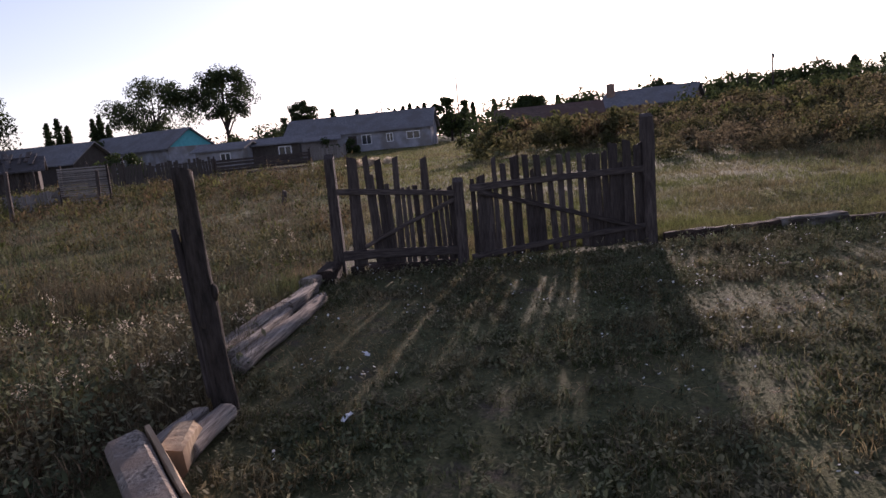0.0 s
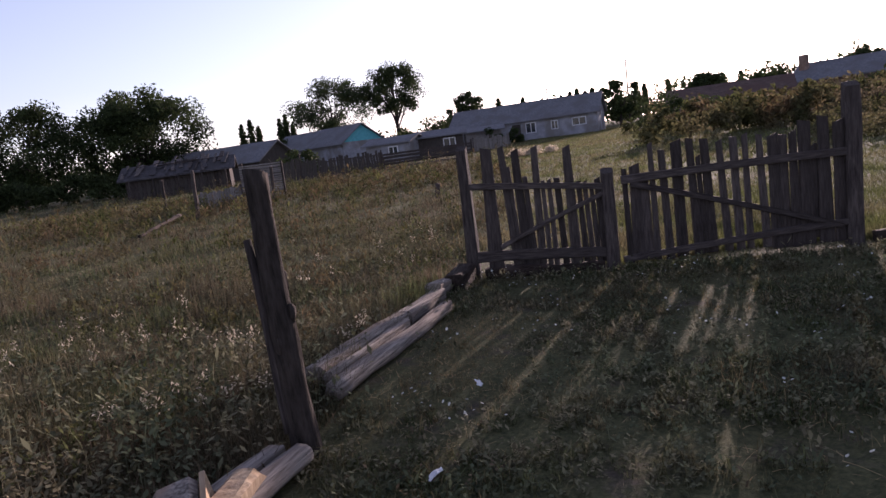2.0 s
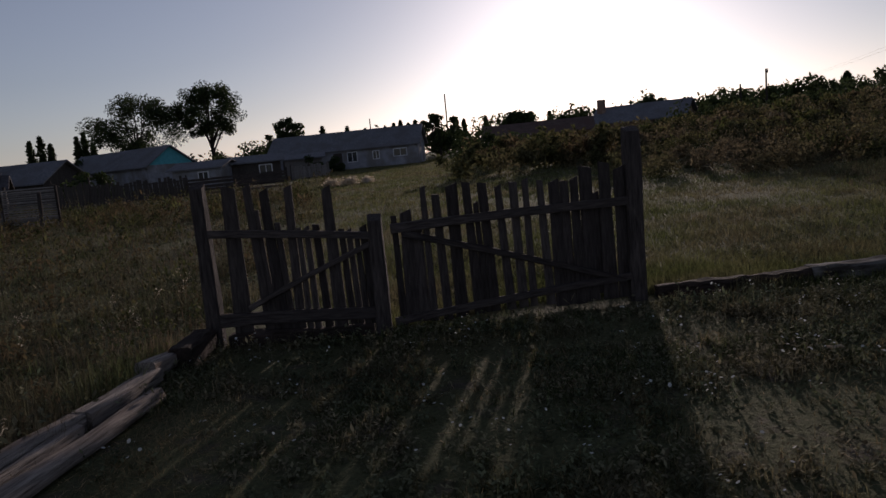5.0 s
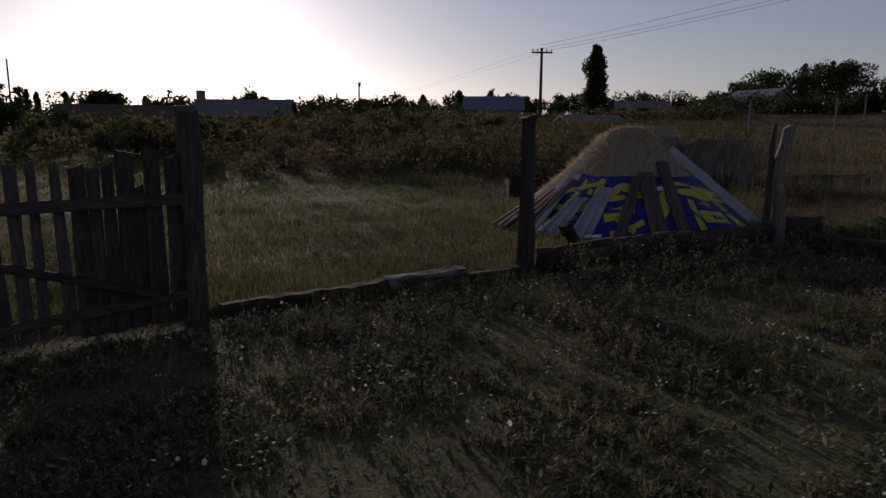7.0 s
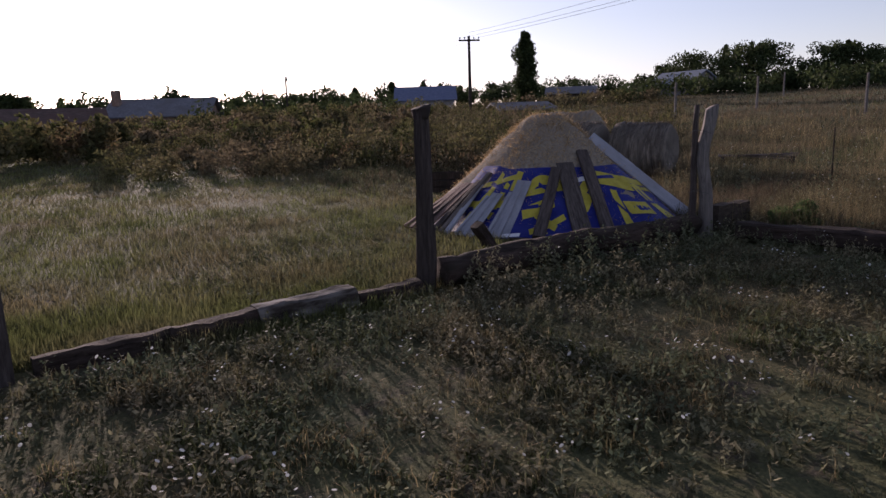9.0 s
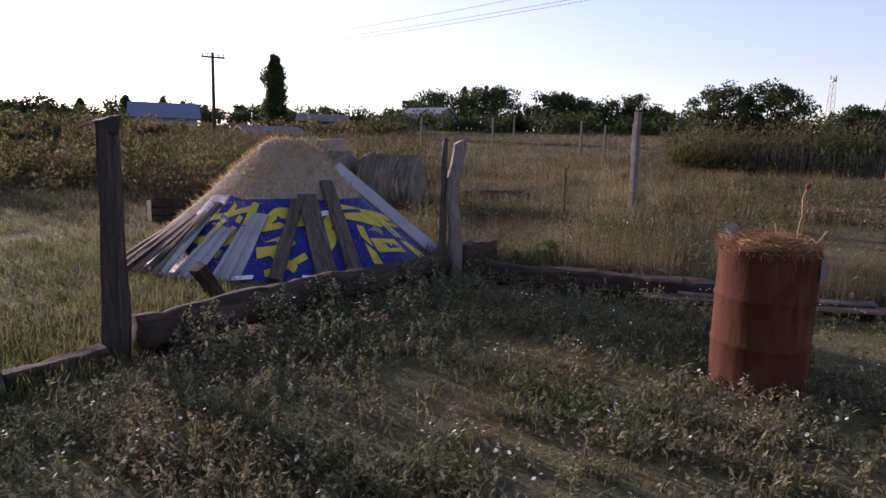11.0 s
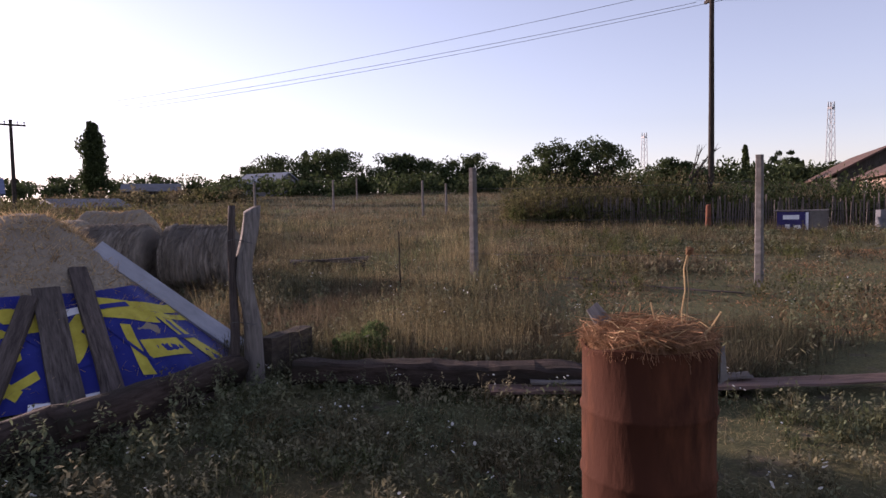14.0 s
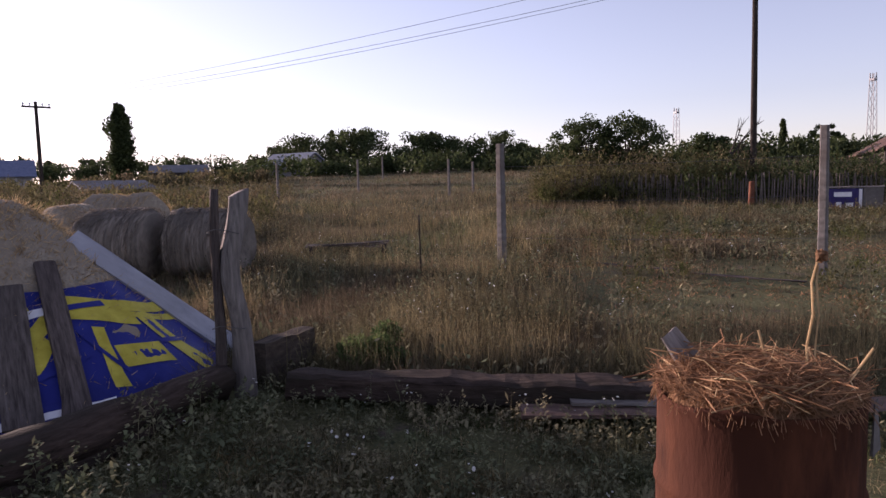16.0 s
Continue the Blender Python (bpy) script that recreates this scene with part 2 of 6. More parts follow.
def timber(size, seed=0, taper=1.0, cuts=6, rough=0.006, axis="Z", chop=0.0, bow=0.0):
    """A worn board or beam with its foot at the origin: size across x, y and length; uneven edges, a slanted top."""
    bm = bmesh.new()
    sx, sy, L = size
    rings = []
    for i in range(cuts + 1):
        t = i / cuts
        k = 1 + (taper - 1) * t
        ring = []
        b = bow * math.sin(math.pi * t)
        for cx, cy in ((-.5, -.36), (-.36, -.5), (.36, -.5), (.5, -.36), (.5, .36), (.36, .5), (-.36, .5), (-.5, .36)):
            p = Vector((cx * sx * k + b, cy * sy * k, L * t + (chop * cx if i == cuts else 0)))
            ring.append(bm.verts.new(p + wob((cx * 9, cy * 9, L * t), rough, 2.5, seed)))
        rings.append(ring)
    for a, c in zip(rings, rings[1:]):
        for j in range(8):
            bm.faces.new((a[j], a[(j + 1) % 8], c[(j + 1) % 8], c[j]))
    bm.faces.new(rings[0][::-1])
    bm.faces.new(rings[-1])
    if axis == "X":
        bmesh.ops.rotate(bm, verts=bm.verts, cent=(0, 0, 0), matrix=Matrix.Rotation(radians(90), 3, "Y"))
    return bm


def trunk(r0, r1, L, seed=0, sides=12, cuts=14, rough=0.012, bend=0.0, chop=0.0):
    """A round, knotty pole with its foot at the origin."""
    bm = bmesh.new()
    rings = []
    for i in range(cuts + 1):
        t = i / cuts
        r = r0 + (r1 - r0) * t
        c = Vector((bend * t * t, bend * 0.3 * math.sin(5 * t), L * t)) + wob((0, 0, L * t), rough * 1.5, 1.3, seed + 5)
        ring = []
        for j in range(sides):
            a = 2 * math.pi * j / sides
            d = Vector((math.cos(a), math.sin(a), 0))
            rr = r * (1 + 0.10 * math.sin(3 * a + seed)) + noise.noise(Vector((math.cos(a) * 2, math.sin(a) * 2, L * t * 2 + seed))) * rough * 1.6
            p = c + d * rr
            if i == cuts:
                p.z += chop * d.x * r
            ring.append(bm.verts.new(p))
        rings.append(ring)
    for a, c in zip(rings, rings[1:]):
        for j in range(sides):
            bm.faces.new((a[j], a[(j + 1) % sides], c[(j + 1) % sides], c[j]))
    bm.faces.new(rings[0][::-1])
    bm.faces.new(rings[-1])
    return bm


def box(x0, x1, y0, y1, z0, z1):
    bm = bmesh.new()
    bmesh.ops.create_cube(bm, size=1)
    bmesh.ops.transform(bm, verts=bm.verts, matrix=Matrix.Translation(((x0 + x1) / 2, (y0 + y1) / 2, (z0 + z1) / 2)) @ Matrix.Diagonal((x1 - x0, y1 - y0, z1 - z0, 1)))
    return bm


def prism(pts, y0, y1):
    """A profile in x, z pushed along y."""
    bm = bmesh.new()
    a = [bm.verts.new((x, y0, z)) for x, z in pts]
    b = [bm.verts.new((x, y1, z)) for x, z in pts]
    bm.faces.new(a)
    bm.faces.new(b[::-1])
    for i in range(len(pts)):
        j = (i + 1) % len(pts)
        bm.faces.new((a[j], a[i], b[i], b[j]))
    bmesh.ops.recalc_face_normals(bm, faces=bm.faces)
    return bm


def tube(points, r, sides=6):
    bm = bmesh.new()
    rings = []
    for i, p in enumerate(points):
        p = Vector(p)
        d = (Vector(points[min(i + 1, len(points) - 1)]) - Vector(points[max(i - 1, 0)])).normalized()
        a = d.orthogonal().normalized()
        b = d.cross(a)
        rings.append([bm.verts.new(p + (a * math.cos(2 * math.pi * j / sides) + b * math.sin(2 * math.pi * j / sides)) * r) for j in range(sides)])
    for a, c in zip(rings, rings[1:]):
        for j in range(sides):
            bm.faces.new((a[j], a[(j + 1) % sides], c[(j + 1) % sides], c[j]))
    bm.faces.new(rings[0][::-1])
    bm.faces.new(rings[-1])
    return bm


def lathe(profile, sides=48):
    bm = bmesh.new()
    rings = [[bm.verts.new((r * math.cos(2 * math.pi * j / sides), r * math.sin(2 * math.pi * j / sides), z)) for j in range(sides)] for r, z in profile]
    for a, c in zip(rings, rings[1:]):
        for j in range(sides):
            bm.faces.new((a[j], a[(j + 1) % sides], c[(j + 1) % sides], c[j]))
    return bm


def mesh_from_arrays(name, verts, faces_n, nper, material, smooth=False):
    """A large mesh from arrays: verts (N, 3); faces of nper consecutive vertices each."""
    me = bpy.data.meshes.new(name)
    nv = len(verts)
    me.vertices.add(nv)
    me.vertices.foreach_set("co", np.asarray(verts, np.float32).ravel())
    me.loops.add(faces_n * nper)
    me.loops.foreach_set("vertex_index", np.arange(faces_n * nper, dtype=np.int32))
    me.polygons.add(faces_n)
    me.polygons.foreach_set("loop_start", np.arange(faces_n, dtype=np.int32) * nper)
    me.polygons.foreach_set("loop_total", np.full(faces_n, nper, np.int32))
    me.update(calc_edges=True)
    me.materials.append(material)
    return me

# ---- the ground, one sheet to the horizon ----
def make_ground():
    near = np.arange(-16, 40.01, 0.5)
    far = np.array([60, 90, 130, 200, 320, 520, 900, 1500, 2500.0])
    xs = np.concatenate([-far[::-1], [-40, -28, -20], near, [44, 50], far])
    ys = np.concatenate([-far[::-1], [-40, -34, -28, -22], near, [44, 50], far])
    X, Y = np.meshgrid(xs, ys, indexing="ij")
    rough = 0.018 * np.sin(X * 2.1 + 1.3 * np.sin(Y * 1.4)) * np.sin(Y * 1.7 + 0.8) - 0.005
    Z = terrain(X, Y) + rough * (np.hypot(X, Y) < 50)
    nx, ny = X.shape
    idx = np.arange(nx * ny).reshape(nx, ny)
    faces = np.stack([idx[:-1, :-1], idx[1:, :-1], idx[1:, 1:], idx[:-1, 1:]], -1).reshape(-1, 4)
    me = bpy.data.meshes.new("ground")
    me.from_pydata(np.stack([X, Y, Z], -1).reshape(-1, 3).tolist(), [], faces.tolist())
    for p in me.polygons:
        p.use_smooth = True
    me.materials.append(M_GROUND)
    return tagged(new("ground", me), "trodden pasture ground with patchy dry turf", "ground", kind="structure")


ground = make_ground()


def z_at(x, y):
    return float(terrain(np.float64(x), np.float64(y)))


def axis_pose(a, b, roll=0.0):
    """The pose at a whose z axis runs to b."""
    a, b = Vector(a), Vector(b)
    return Matrix.Translation(a) @ (b - a).to_track_quat("Z", "Y").to_matrix().to_4x4() @ pose(0, 0, 0, 0, 0, roll)


# ---- the picket gates ----
GATE_L, GATE_M, GATE_R = Vector((4.86, 6.75, 0)), Vector((5.94, 5.62, 0)), Vector((7.82, 4.11, 0))


def picket_gate(a, b, pickets, rails, label, seed):
    """A gate in the vertical plane from a to b: pickets (place, top, foot, width, lean), rails (s0, z0, s1, z1, height)."""
    yaw = math.degrees(math.atan2(b.y - a.y, b.x - a.x))
    g = thing("picket_gate", (a.x, a.y, 0), label, "gate", rz=yaw)
    for i, (s, top, foot, w, lean) in enumerate(pickets):
        bm = timber((w * 1.14, 0.024, top - foot), seed + i, 0.86 if i % 3 else 0.7, 5, 0.006, chop=0.25 * w * (1 if i % 2 else -1) + 0.01)
        p = part("picket", bm, M_OLDWOOD, g)
        p.matrix_basis = pose(s - lean, 0.012 * (i % 3 - 1), foot, 0, math.degrees(math.atan2(lean, top - foot)), 0)
    for i, (s0, z0, s1, z1, h) in enumerate(rails):
        L = math.hypot(s1 - s0, z1 - z0)
        bm = timber((h, 0.04, L), seed + 50 + i, 0.92, 6, 0.007, bow=0.012)
        r = part("rail" if i < 2 else "brace", bm, M_OLDWOOD, g)
        r.matrix_basis = axis_pose((s0, -0.045, z0), (s1, -0.045, z1), 90)
    return g


picket_gate(GATE_L, GATE_M, [
    (0.34, 1.43, 0.08, 0.15, 0.02), (0.50, 1.43, 0.10, 0.07, -0.05), (0.55, 1.21, 0.10, 0.055, -0.05), (0.65, 1.38, 0.08, 0.10, -0.03), (0.73, 1.08, 0.10, 0.055, -0.03),
    (0.86, 1.39, 0.10, 0.075, 0.03), (0.92, 1.02, 0.10, 0.05, 0.0), (0.985, 1.02, 0.08, 0.05, 0.0), (1.065, 1.03, 0.08, 0.065, -0.02), (1.20, 1.35, 0.08, 0.105, 0.0),
    (1.29, 0.97, 0.10, 0.055, -0.02), (1.355, 0.96, 0.10, 0.05, -0.02), (1.42, 0.94, 0.09, 0.05, -0.02), (1.485, 0.98, 0.09, 0.065, -0.02)],
    [(0.10, 1.04, 1.56, 0.89, 0.07), (0.02, 0.25, 1.60, 0.19, 0.12), (0.40, 0.34, 1.54, 0.82, 0.05)],
    "weathered dark picket gate with slanting brace between posts", 10)
picket_gate(GATE_M, GATE_R, [
    (0.20, 1.04, 0.04, 0.06, 0.0), (0.31, 1.07, 0.06, 0.11, 0.02), (0.40, 0.95, 0.05, 0.09, 0.0), (0.48, 1.27, 0.05, 0.06, 0.0), (0.59, 1.19, 0.04, 0.075, -0.02), (0.74, 1.26, 0.05, 0.105, 0.0), (0.87, 1.27, 0.06, 0.085, -0.03),
    (0.95, 1.08, 0.06, 0.05, -0.02), (1.02, 1.25, 0.06, 0.085, -0.03), (1.16, 1.21, 0.06, 0.075, -0.04), (1.30, 1.23, 0.06, 0.075, -0.02), (1.42, 1.24, 0.06, 0.06, 0.0), (1.55, 1.22, 0.06, 0.075, -0.03),
    (1.68, 1.20, 0.03, 0.105, -0.01), (1.78, 1.19, 0.03, 0.08, -0.01), (1.87, 1.21, 0.03, 0.09, 0.0), (1.985, 1.30, 0.04, 0.12, 0.0), (2.07, 1.05, 0.10, 0.07, 0.0), (2.16, 1.32, 0.04, 0.13, 0.0), (2.31, 1.26, 0.04, 0.11, 0.0)],
    [(0.16, 0.93, 2.38, 0.95, 0.085), (0.12, 0.09, 2.36, 0.24, 0.07), (0.26, 0.88, 2.30, 0.21, 0.06)],
    "weathered dark picket gate with uneven pickets and diagonal brace", 40)


def wood_post(name, base, top, r0, r1, material, label, seed, squared=False, sides=12):
    b, t = Vector(base), Vector(top)
    L = (t - b).length + 0.12
    if squared:
        bm = timber((r0 * 2, r0 * 1.7, L), seed, r1 / r0, 8, 0.012, chop=0.05)
    else:
        bm = trunk(r0, r1, L, seed, sides, 16, 0.012, chop=0.3)
    ob = obj_from(name, bm, material, smooth=not squared)
    ob.matrix_basis = axis_pose(b - (t - b).normalized() * 0.12, t)
    return tagged(ob, label, "post")


wood_post("gate_post", (4.90, 6.71, 0), (4.91, 6.70, 1.47), 0.085, 0.065, M_OLDWOOD, "weathered leaning wooden gate post with a broken top", 3, True)
wood_post("gate_post", (5.95, 5.61, 0), (5.96, 5.60, 1.05), 0.085, 0.075, M_OLDWOOD, "short weathered wooden post between two picket gates", 4, True)
wood_post("gate_post", (7.83, 4.10, 0), (7.84, 4.09, 1.60), 0.088, 0.082, M_OLDWOOD, "tall squared dark wooden gate post", 5, True)

def split_post():
    g = thing("fence_post", (10.03, 1.77, 0), "weathered split wooden post beside the low log wall", "post", rz=-50)
    part("half_trunk", trunk(0.052, 0.045, 1.70, 6, 9, 18, 0.014, 0.02, 0.4), M_OLDWOOD, g, "", True).matrix_basis = pose(-0.035, 0, -0.12)
    part("half_trunk", trunk(0.048, 0.042, 1.66, 16, 9, 18, 0.014, -0.02, 0.5), M_OLDWOOD, g, "", True).matrix_basis = pose(0.040, 0.015, -0.12)
    part("flared_top", trunk(0.062, 0.088, 0.10, 26, 10, 4, 0.012, 0.0, 0.3), M_OLDWOOD, g, "", True).matrix_basis = pose(0.0, 0.005, 1.49)
    return g


split_post()


def forked_post():
    """The corner post: a bent pale trunk lashed to a thin dark one."""
    g = thing("corner_post", (12.5, -1.17, 0), "bleached crooked trunk wired to a darker thin pole", "post", rz=-75)
    bm = trunk(0.080, 0.066, 1.62, 9, 14, 30, 0.016, 0.0, 0.5)
    for v in bm.verts:
        t = v.co.z / 1.62
        v.co.x += -0.065 * math.exp(-((t - 0.66) / 0.18) ** 2) + 0.05 * max(0.0, t - 0.75) / 0.25 + 0.03 * (1 - t)
        v.co.y += 0.02 * math.sin(7 * t)
    part("pale_trunk", bm, M_GREYWOOD, g, "bleached bare trunk with a bent top", True).matrix_basis = pose(0.05, 0.0, -0.1)
    part("dark_pole", trunk(0.04, 0.032, 1.66, 12, 10, 12, 0.01), M_OLDWOOD, g, "thin dark pole", True).matrix_basis = pose(-0.075, 0.03, -0.1)
    for z in (0.55, 1.25):
        pts = [(-0.01 + 0.125 * math.cos(a), 0.01 + 0.10 * math.sin(a), z + 0.02 * math.sin(2 * a)) for a in np.linspace(0, 6.2, 16)]
        part("wire_loop", tube(pts, 0.003, 5), M_WIRE, g)
    return g


forked_post()

# the leaning round post by the old beams, with a split limb along it
def leaning_post():
    g = thing("leaning_post", (1.81, 3.81, 0), "dark round wooden post with bark knots, leaning", "post")
    a, b = Vector((0, 0, -0.15)), Vector((0.02, 0.19, 1.55))
    part("shaft", trunk(0.082, 0.058, (b - a).length, 21, 14, 22, 0.013, 0.0, 0.3), M_BARK, g, "", True).matrix_basis = axis_pose(a, b)
    part("split_limb", trunk(0.045, 0.022, 1.05, 25, 8, 12, 0.008), M_OLDWOOD, g, "split grey side branch", True).matrix_basis = axis_pose((-0.05, 0.07, 0.15), (-0.075, 0.19, 1.18))
    for k, (z, an) in enumerate(((0.95, 0.4), (0.62, 3.6), (0.78, -0.6))):
        bm = bmesh.new()
        bmesh.ops.create_uvsphere(bm, u_segments=8, v_segments=6, radius=0.03)
        for v in bm.verts:
            v.co = Vector((v.co.x * 0.8, v.co.y * 0.8, v.co.z * 1.9)) + wob(v.co, 0.014, 30, k)
        part("knot", bm, M_BARK, g, "", True).matrix_basis = pose(0.012 * z + 0.056 * math.cos(an), 0.12 * z + 0.056 * math.sin(an), z)
    return g


leaning_post()


def fallen_log(a, b, r0, r1, material, label, seed, squared=False, flat=1.0, jag=0.0):
    a, b = Vector(a), Vector(b)
    L = (b - a).length
    bm = timber((r0 * 2, r0 * 2 * flat, L), seed, r1 / r0, 26 if L > 0.8 else 12, 0.014) if squared else trunk(r0, r1, L, seed, 12, 16, 0.014)
    if material is M_ROTZ or material is M_MOSSZ:
        for v in bm.verts:
            v.co += wob(v.co, 0.022, 7, seed) + wob(v.co, 0.03, 1.8, seed + 3)
    ob = obj_from("log", bm, material, smooth=not squared)
    ob.matrix_basis = axis_pose(a, b)
    return tagged(ob, label, "log", "old logs edging the yard")


M_LOGZ = mat("pale_dry_beam", (0.06, 0.048, 0.042), (0.46, 0.40, 0.35), 12, 0.9, 1.0, (3.5, 3.5, 0.22), (0.24, 0.185, 0.15), 1.4)
M_ROTZ = mat("rotten_beam", (0.018, 0.013, 0.011), (0.085, 0.062, 0.052), 9, 0.95, 1.0, (2.5, 2.5, 0.5), (0.03, 0.025, 0.02), 2.0)
M_MOSSZ = mat("peeling_beam", (0.02, 0.017, 0.015), (0.075, 0.062, 0.052), 8, 0.95, 0.9, (2, 2, 0.6), (0.19, 0.175, 0.16), 6.0)
fallen_log((2.19, 4.68, 0.13), (3.34, 5.58, 0.10), 0.078, 0.07, M_LOGZ, "pale split beam lying on the grass", 31, True, 1.0)
fallen_log((3.36, 5.57, 0.10), (4.08, 6.13, 0.09), 0.078, 0.06, M_LOGZ, "broken far end of a pale split beam", 33, True, 0.9)
fallen_log((2.24, 4.55, 0.14), (3.30, 5.40, 0.11), 0.035, 0.03, M_LOGZ, "thin pale splinter along a split beam", 34, True, 1.2)
fallen_log((2.22, 4.44, 0.065), (3.93, 5.75, 0.055), 0.066, 0.055, M_LOGZ, "bleached round log beside a split beam", 35)
fallen_log((4.02, 6.16, 0.12), (4.36, 6.42, 0.11), 0.09, 0.06, M_LOGZ, "short crumbling beam end near the gate", 32, True, 0.9)
fallen_log((4.36, 6.30, 0.10), (4.75, 6.66, 0.12), 0.11, 0.10, M_ROTZ, "dark rotten stub of log at the gate post", 36, True)
fallen_log((4.98, 6.58, 0.06), (5.88, 5.66, 0.05), 0.085, 0.06, M_ROTZ, "dark rotten sill log under the gate", 39, True, 0.8)
fallen_log((1.34, 3.42, 0.07), (1.74, 3.70, 0.08), 0.07, 0.06, M_LOGZ, "grey round log piece at the post foot", 37)
fallen_log((1.27, 3.58, 0.09), (1.66, 3.86, 0.09), 0.06, 0.05, M_LOGZ, "thin bleached board against a leaning post", 38, True, 0.5)


def chopped_block(at, size, rz, ry, label, seed):
    bm = timber(size, seed, 0.9, 5, 0.02, chop=0.1)
    for v in bm.verts:
        if v.co.z > size[2] * 0.9:
            v.co.z += noise.noise(v.co * 30) * 0.08
    ob = obj_from("split_block", bm, M_CUTWOOD)
    ob.matrix_basis = pose(*at, 0, ry, rz)
    return tagged(ob, label, "wood block", "split wood beside the post")


def squared_offcut():
    g = thing("squared_beam", (1.16, 3.56, 0.0), "old squared beam with one freshly split pale face", "beam", rz=-102)
    part("beam_body", timber((0.22, 0.20, 0.95), 63, 0.95, 8, 0.012, "X", 0.05), M_LOGZ, g, "grey stained beam").matrix_basis = pose(0, -0.04, 0.12, 8, 3, 0)
    part("split_face", timber((0.20, 0.035, 0.92), 64, 0.9, 8, 0.008, "X", 0.3), M_CUTWOOD, g, "fresh pale split face").matrix_basis = pose(-0.03, 0.082, 0.14, 8, 3, 0)
    return g


squared_offcut()
chopped_block((1.22, 3.30, 0.10), (0.17, 0.15, 0.34), 48, 84, "split wood chunk with reddish heart", 62)

# the low log wall from the gate to the corner post
fallen_log((7.96, 3.98, 0.05), (8.55, 3.36, 0.06), 0.06, 0.065, M_ROTZ, "dark rotten log in the low yard wall", 71, True, 1.1)
fallen_log((8.52, 3.40, 0.06), (9.00, 2.88, 0.06), 0.07, 0.065, M_ROTZ, "crumbling rotten log beside the yard", 70, True, 1.1)
fallen_log((8.97, 2.93, 0.07), (9.52, 2.31, 0.09), 0.085, 0.09, M_MOSSZ, "dark beam with peeling white bark", 72, True, 1.0)
fallen_log((9.50, 2.30, 0.06), (9.98, 1.84, 0.06), 0.065, 0.07, M_ROTZ, "dark rotten log reaching a fence post", 73, True, 1.0)
fallen_log((10.10, 1.66, 0.15), (11.30, 0.24, 0.18), 0.145, 0.15, M_ROTZ, "thick dark rotten log in the yard wall", 74)
fallen_log((11.26, 0.27, 0.18), (12.42, -1.08, 0.17), 0.15, 0.125, M_ROTZ, "long dark rotten log at the corner", 75)
fallen_log((11.0, 0.42, 0.04), (12.1, -0.85, 0.04), 0.05, 0.04, M_ROTZ, "thin rotten pole at the foot of the beams", 76)
fallen_log((11.93, 1.26, -0.05), (11.80, 1.42, 0.30), 0.085, 0.075, M_ROTZ, "rotten stump leaning outside the log wall", 77, True, 0.8)
fallen_log((12.20, -1.55, 0.14), (10.72, -3.55, 0.13), 0.14, 0.125, M_ROTZ, "long grey rotten beam edging the yard", 78, True, 0.7)


def slab(at, size, rz, label, seed, material):
    bm = bmesh.new()
    bmesh.ops.create_cube(bm, size=1)
    bmesh.ops.subdivide_edges(bm, edges=bm.edges, cuts=5, use_grid_fill=True)
    for v in bm.verts:
        v.co = Vector((v.co.x * size[0], v.co.y * size[1], (v.co.z + 0.5) * size[2]))
        v.co += wob(v.co, 0.03, 5, seed)
    ob = obj_from("slab", bm, material)
    ob.matrix_basis = pose(*at, 0, 0, rz)
    return tagged(ob, label, "slab")


slab((12.86, -1.62, -0.04), (0.62, 0.13, 0.40), -52, "dark crumbling wall slab beside the corner post", 1, M_ROTTEN)
slab((8.62, -6.9, -0.03), (0.9, 0.22, 0.22), -60, "grey stone block at the yard edge", 2, M_CONCRETE)


def loose_board(a, b, w, label, seed, material):
    a, b = Vector(a), Vector(b)
    ob = obj_from("board", timber((w, 0.03, (b - a).length), seed, 0.85, 10, 0.016, bow=0.05), material)
    ob.matrix_basis = axis_pose(a, b, 90) @ pose(0, 0, 0, 0, 0, 90)
    return tagged(ob, label, "board")


M_BOARDZ = mat("reddish_old_board", (0.07, 0.044, 0.036), (0.21, 0.145, 0.12), 12, 0.9, 0.6, (3, 3, 0.35), (0.16, 0.11, 0.10), 1.4)
loose_board((11.0, -2.72, 0.09), (9.60, -5.6, 0.10), 0.26, "long reddish weathered board lying on soil", 81, M_BOARDZ)
loose_board((10.92, -3.05, 0.125), (10.15, -4.6, 0.135), 0.16, "grey narrow board lying on another", 82, M_GREYWOOD)


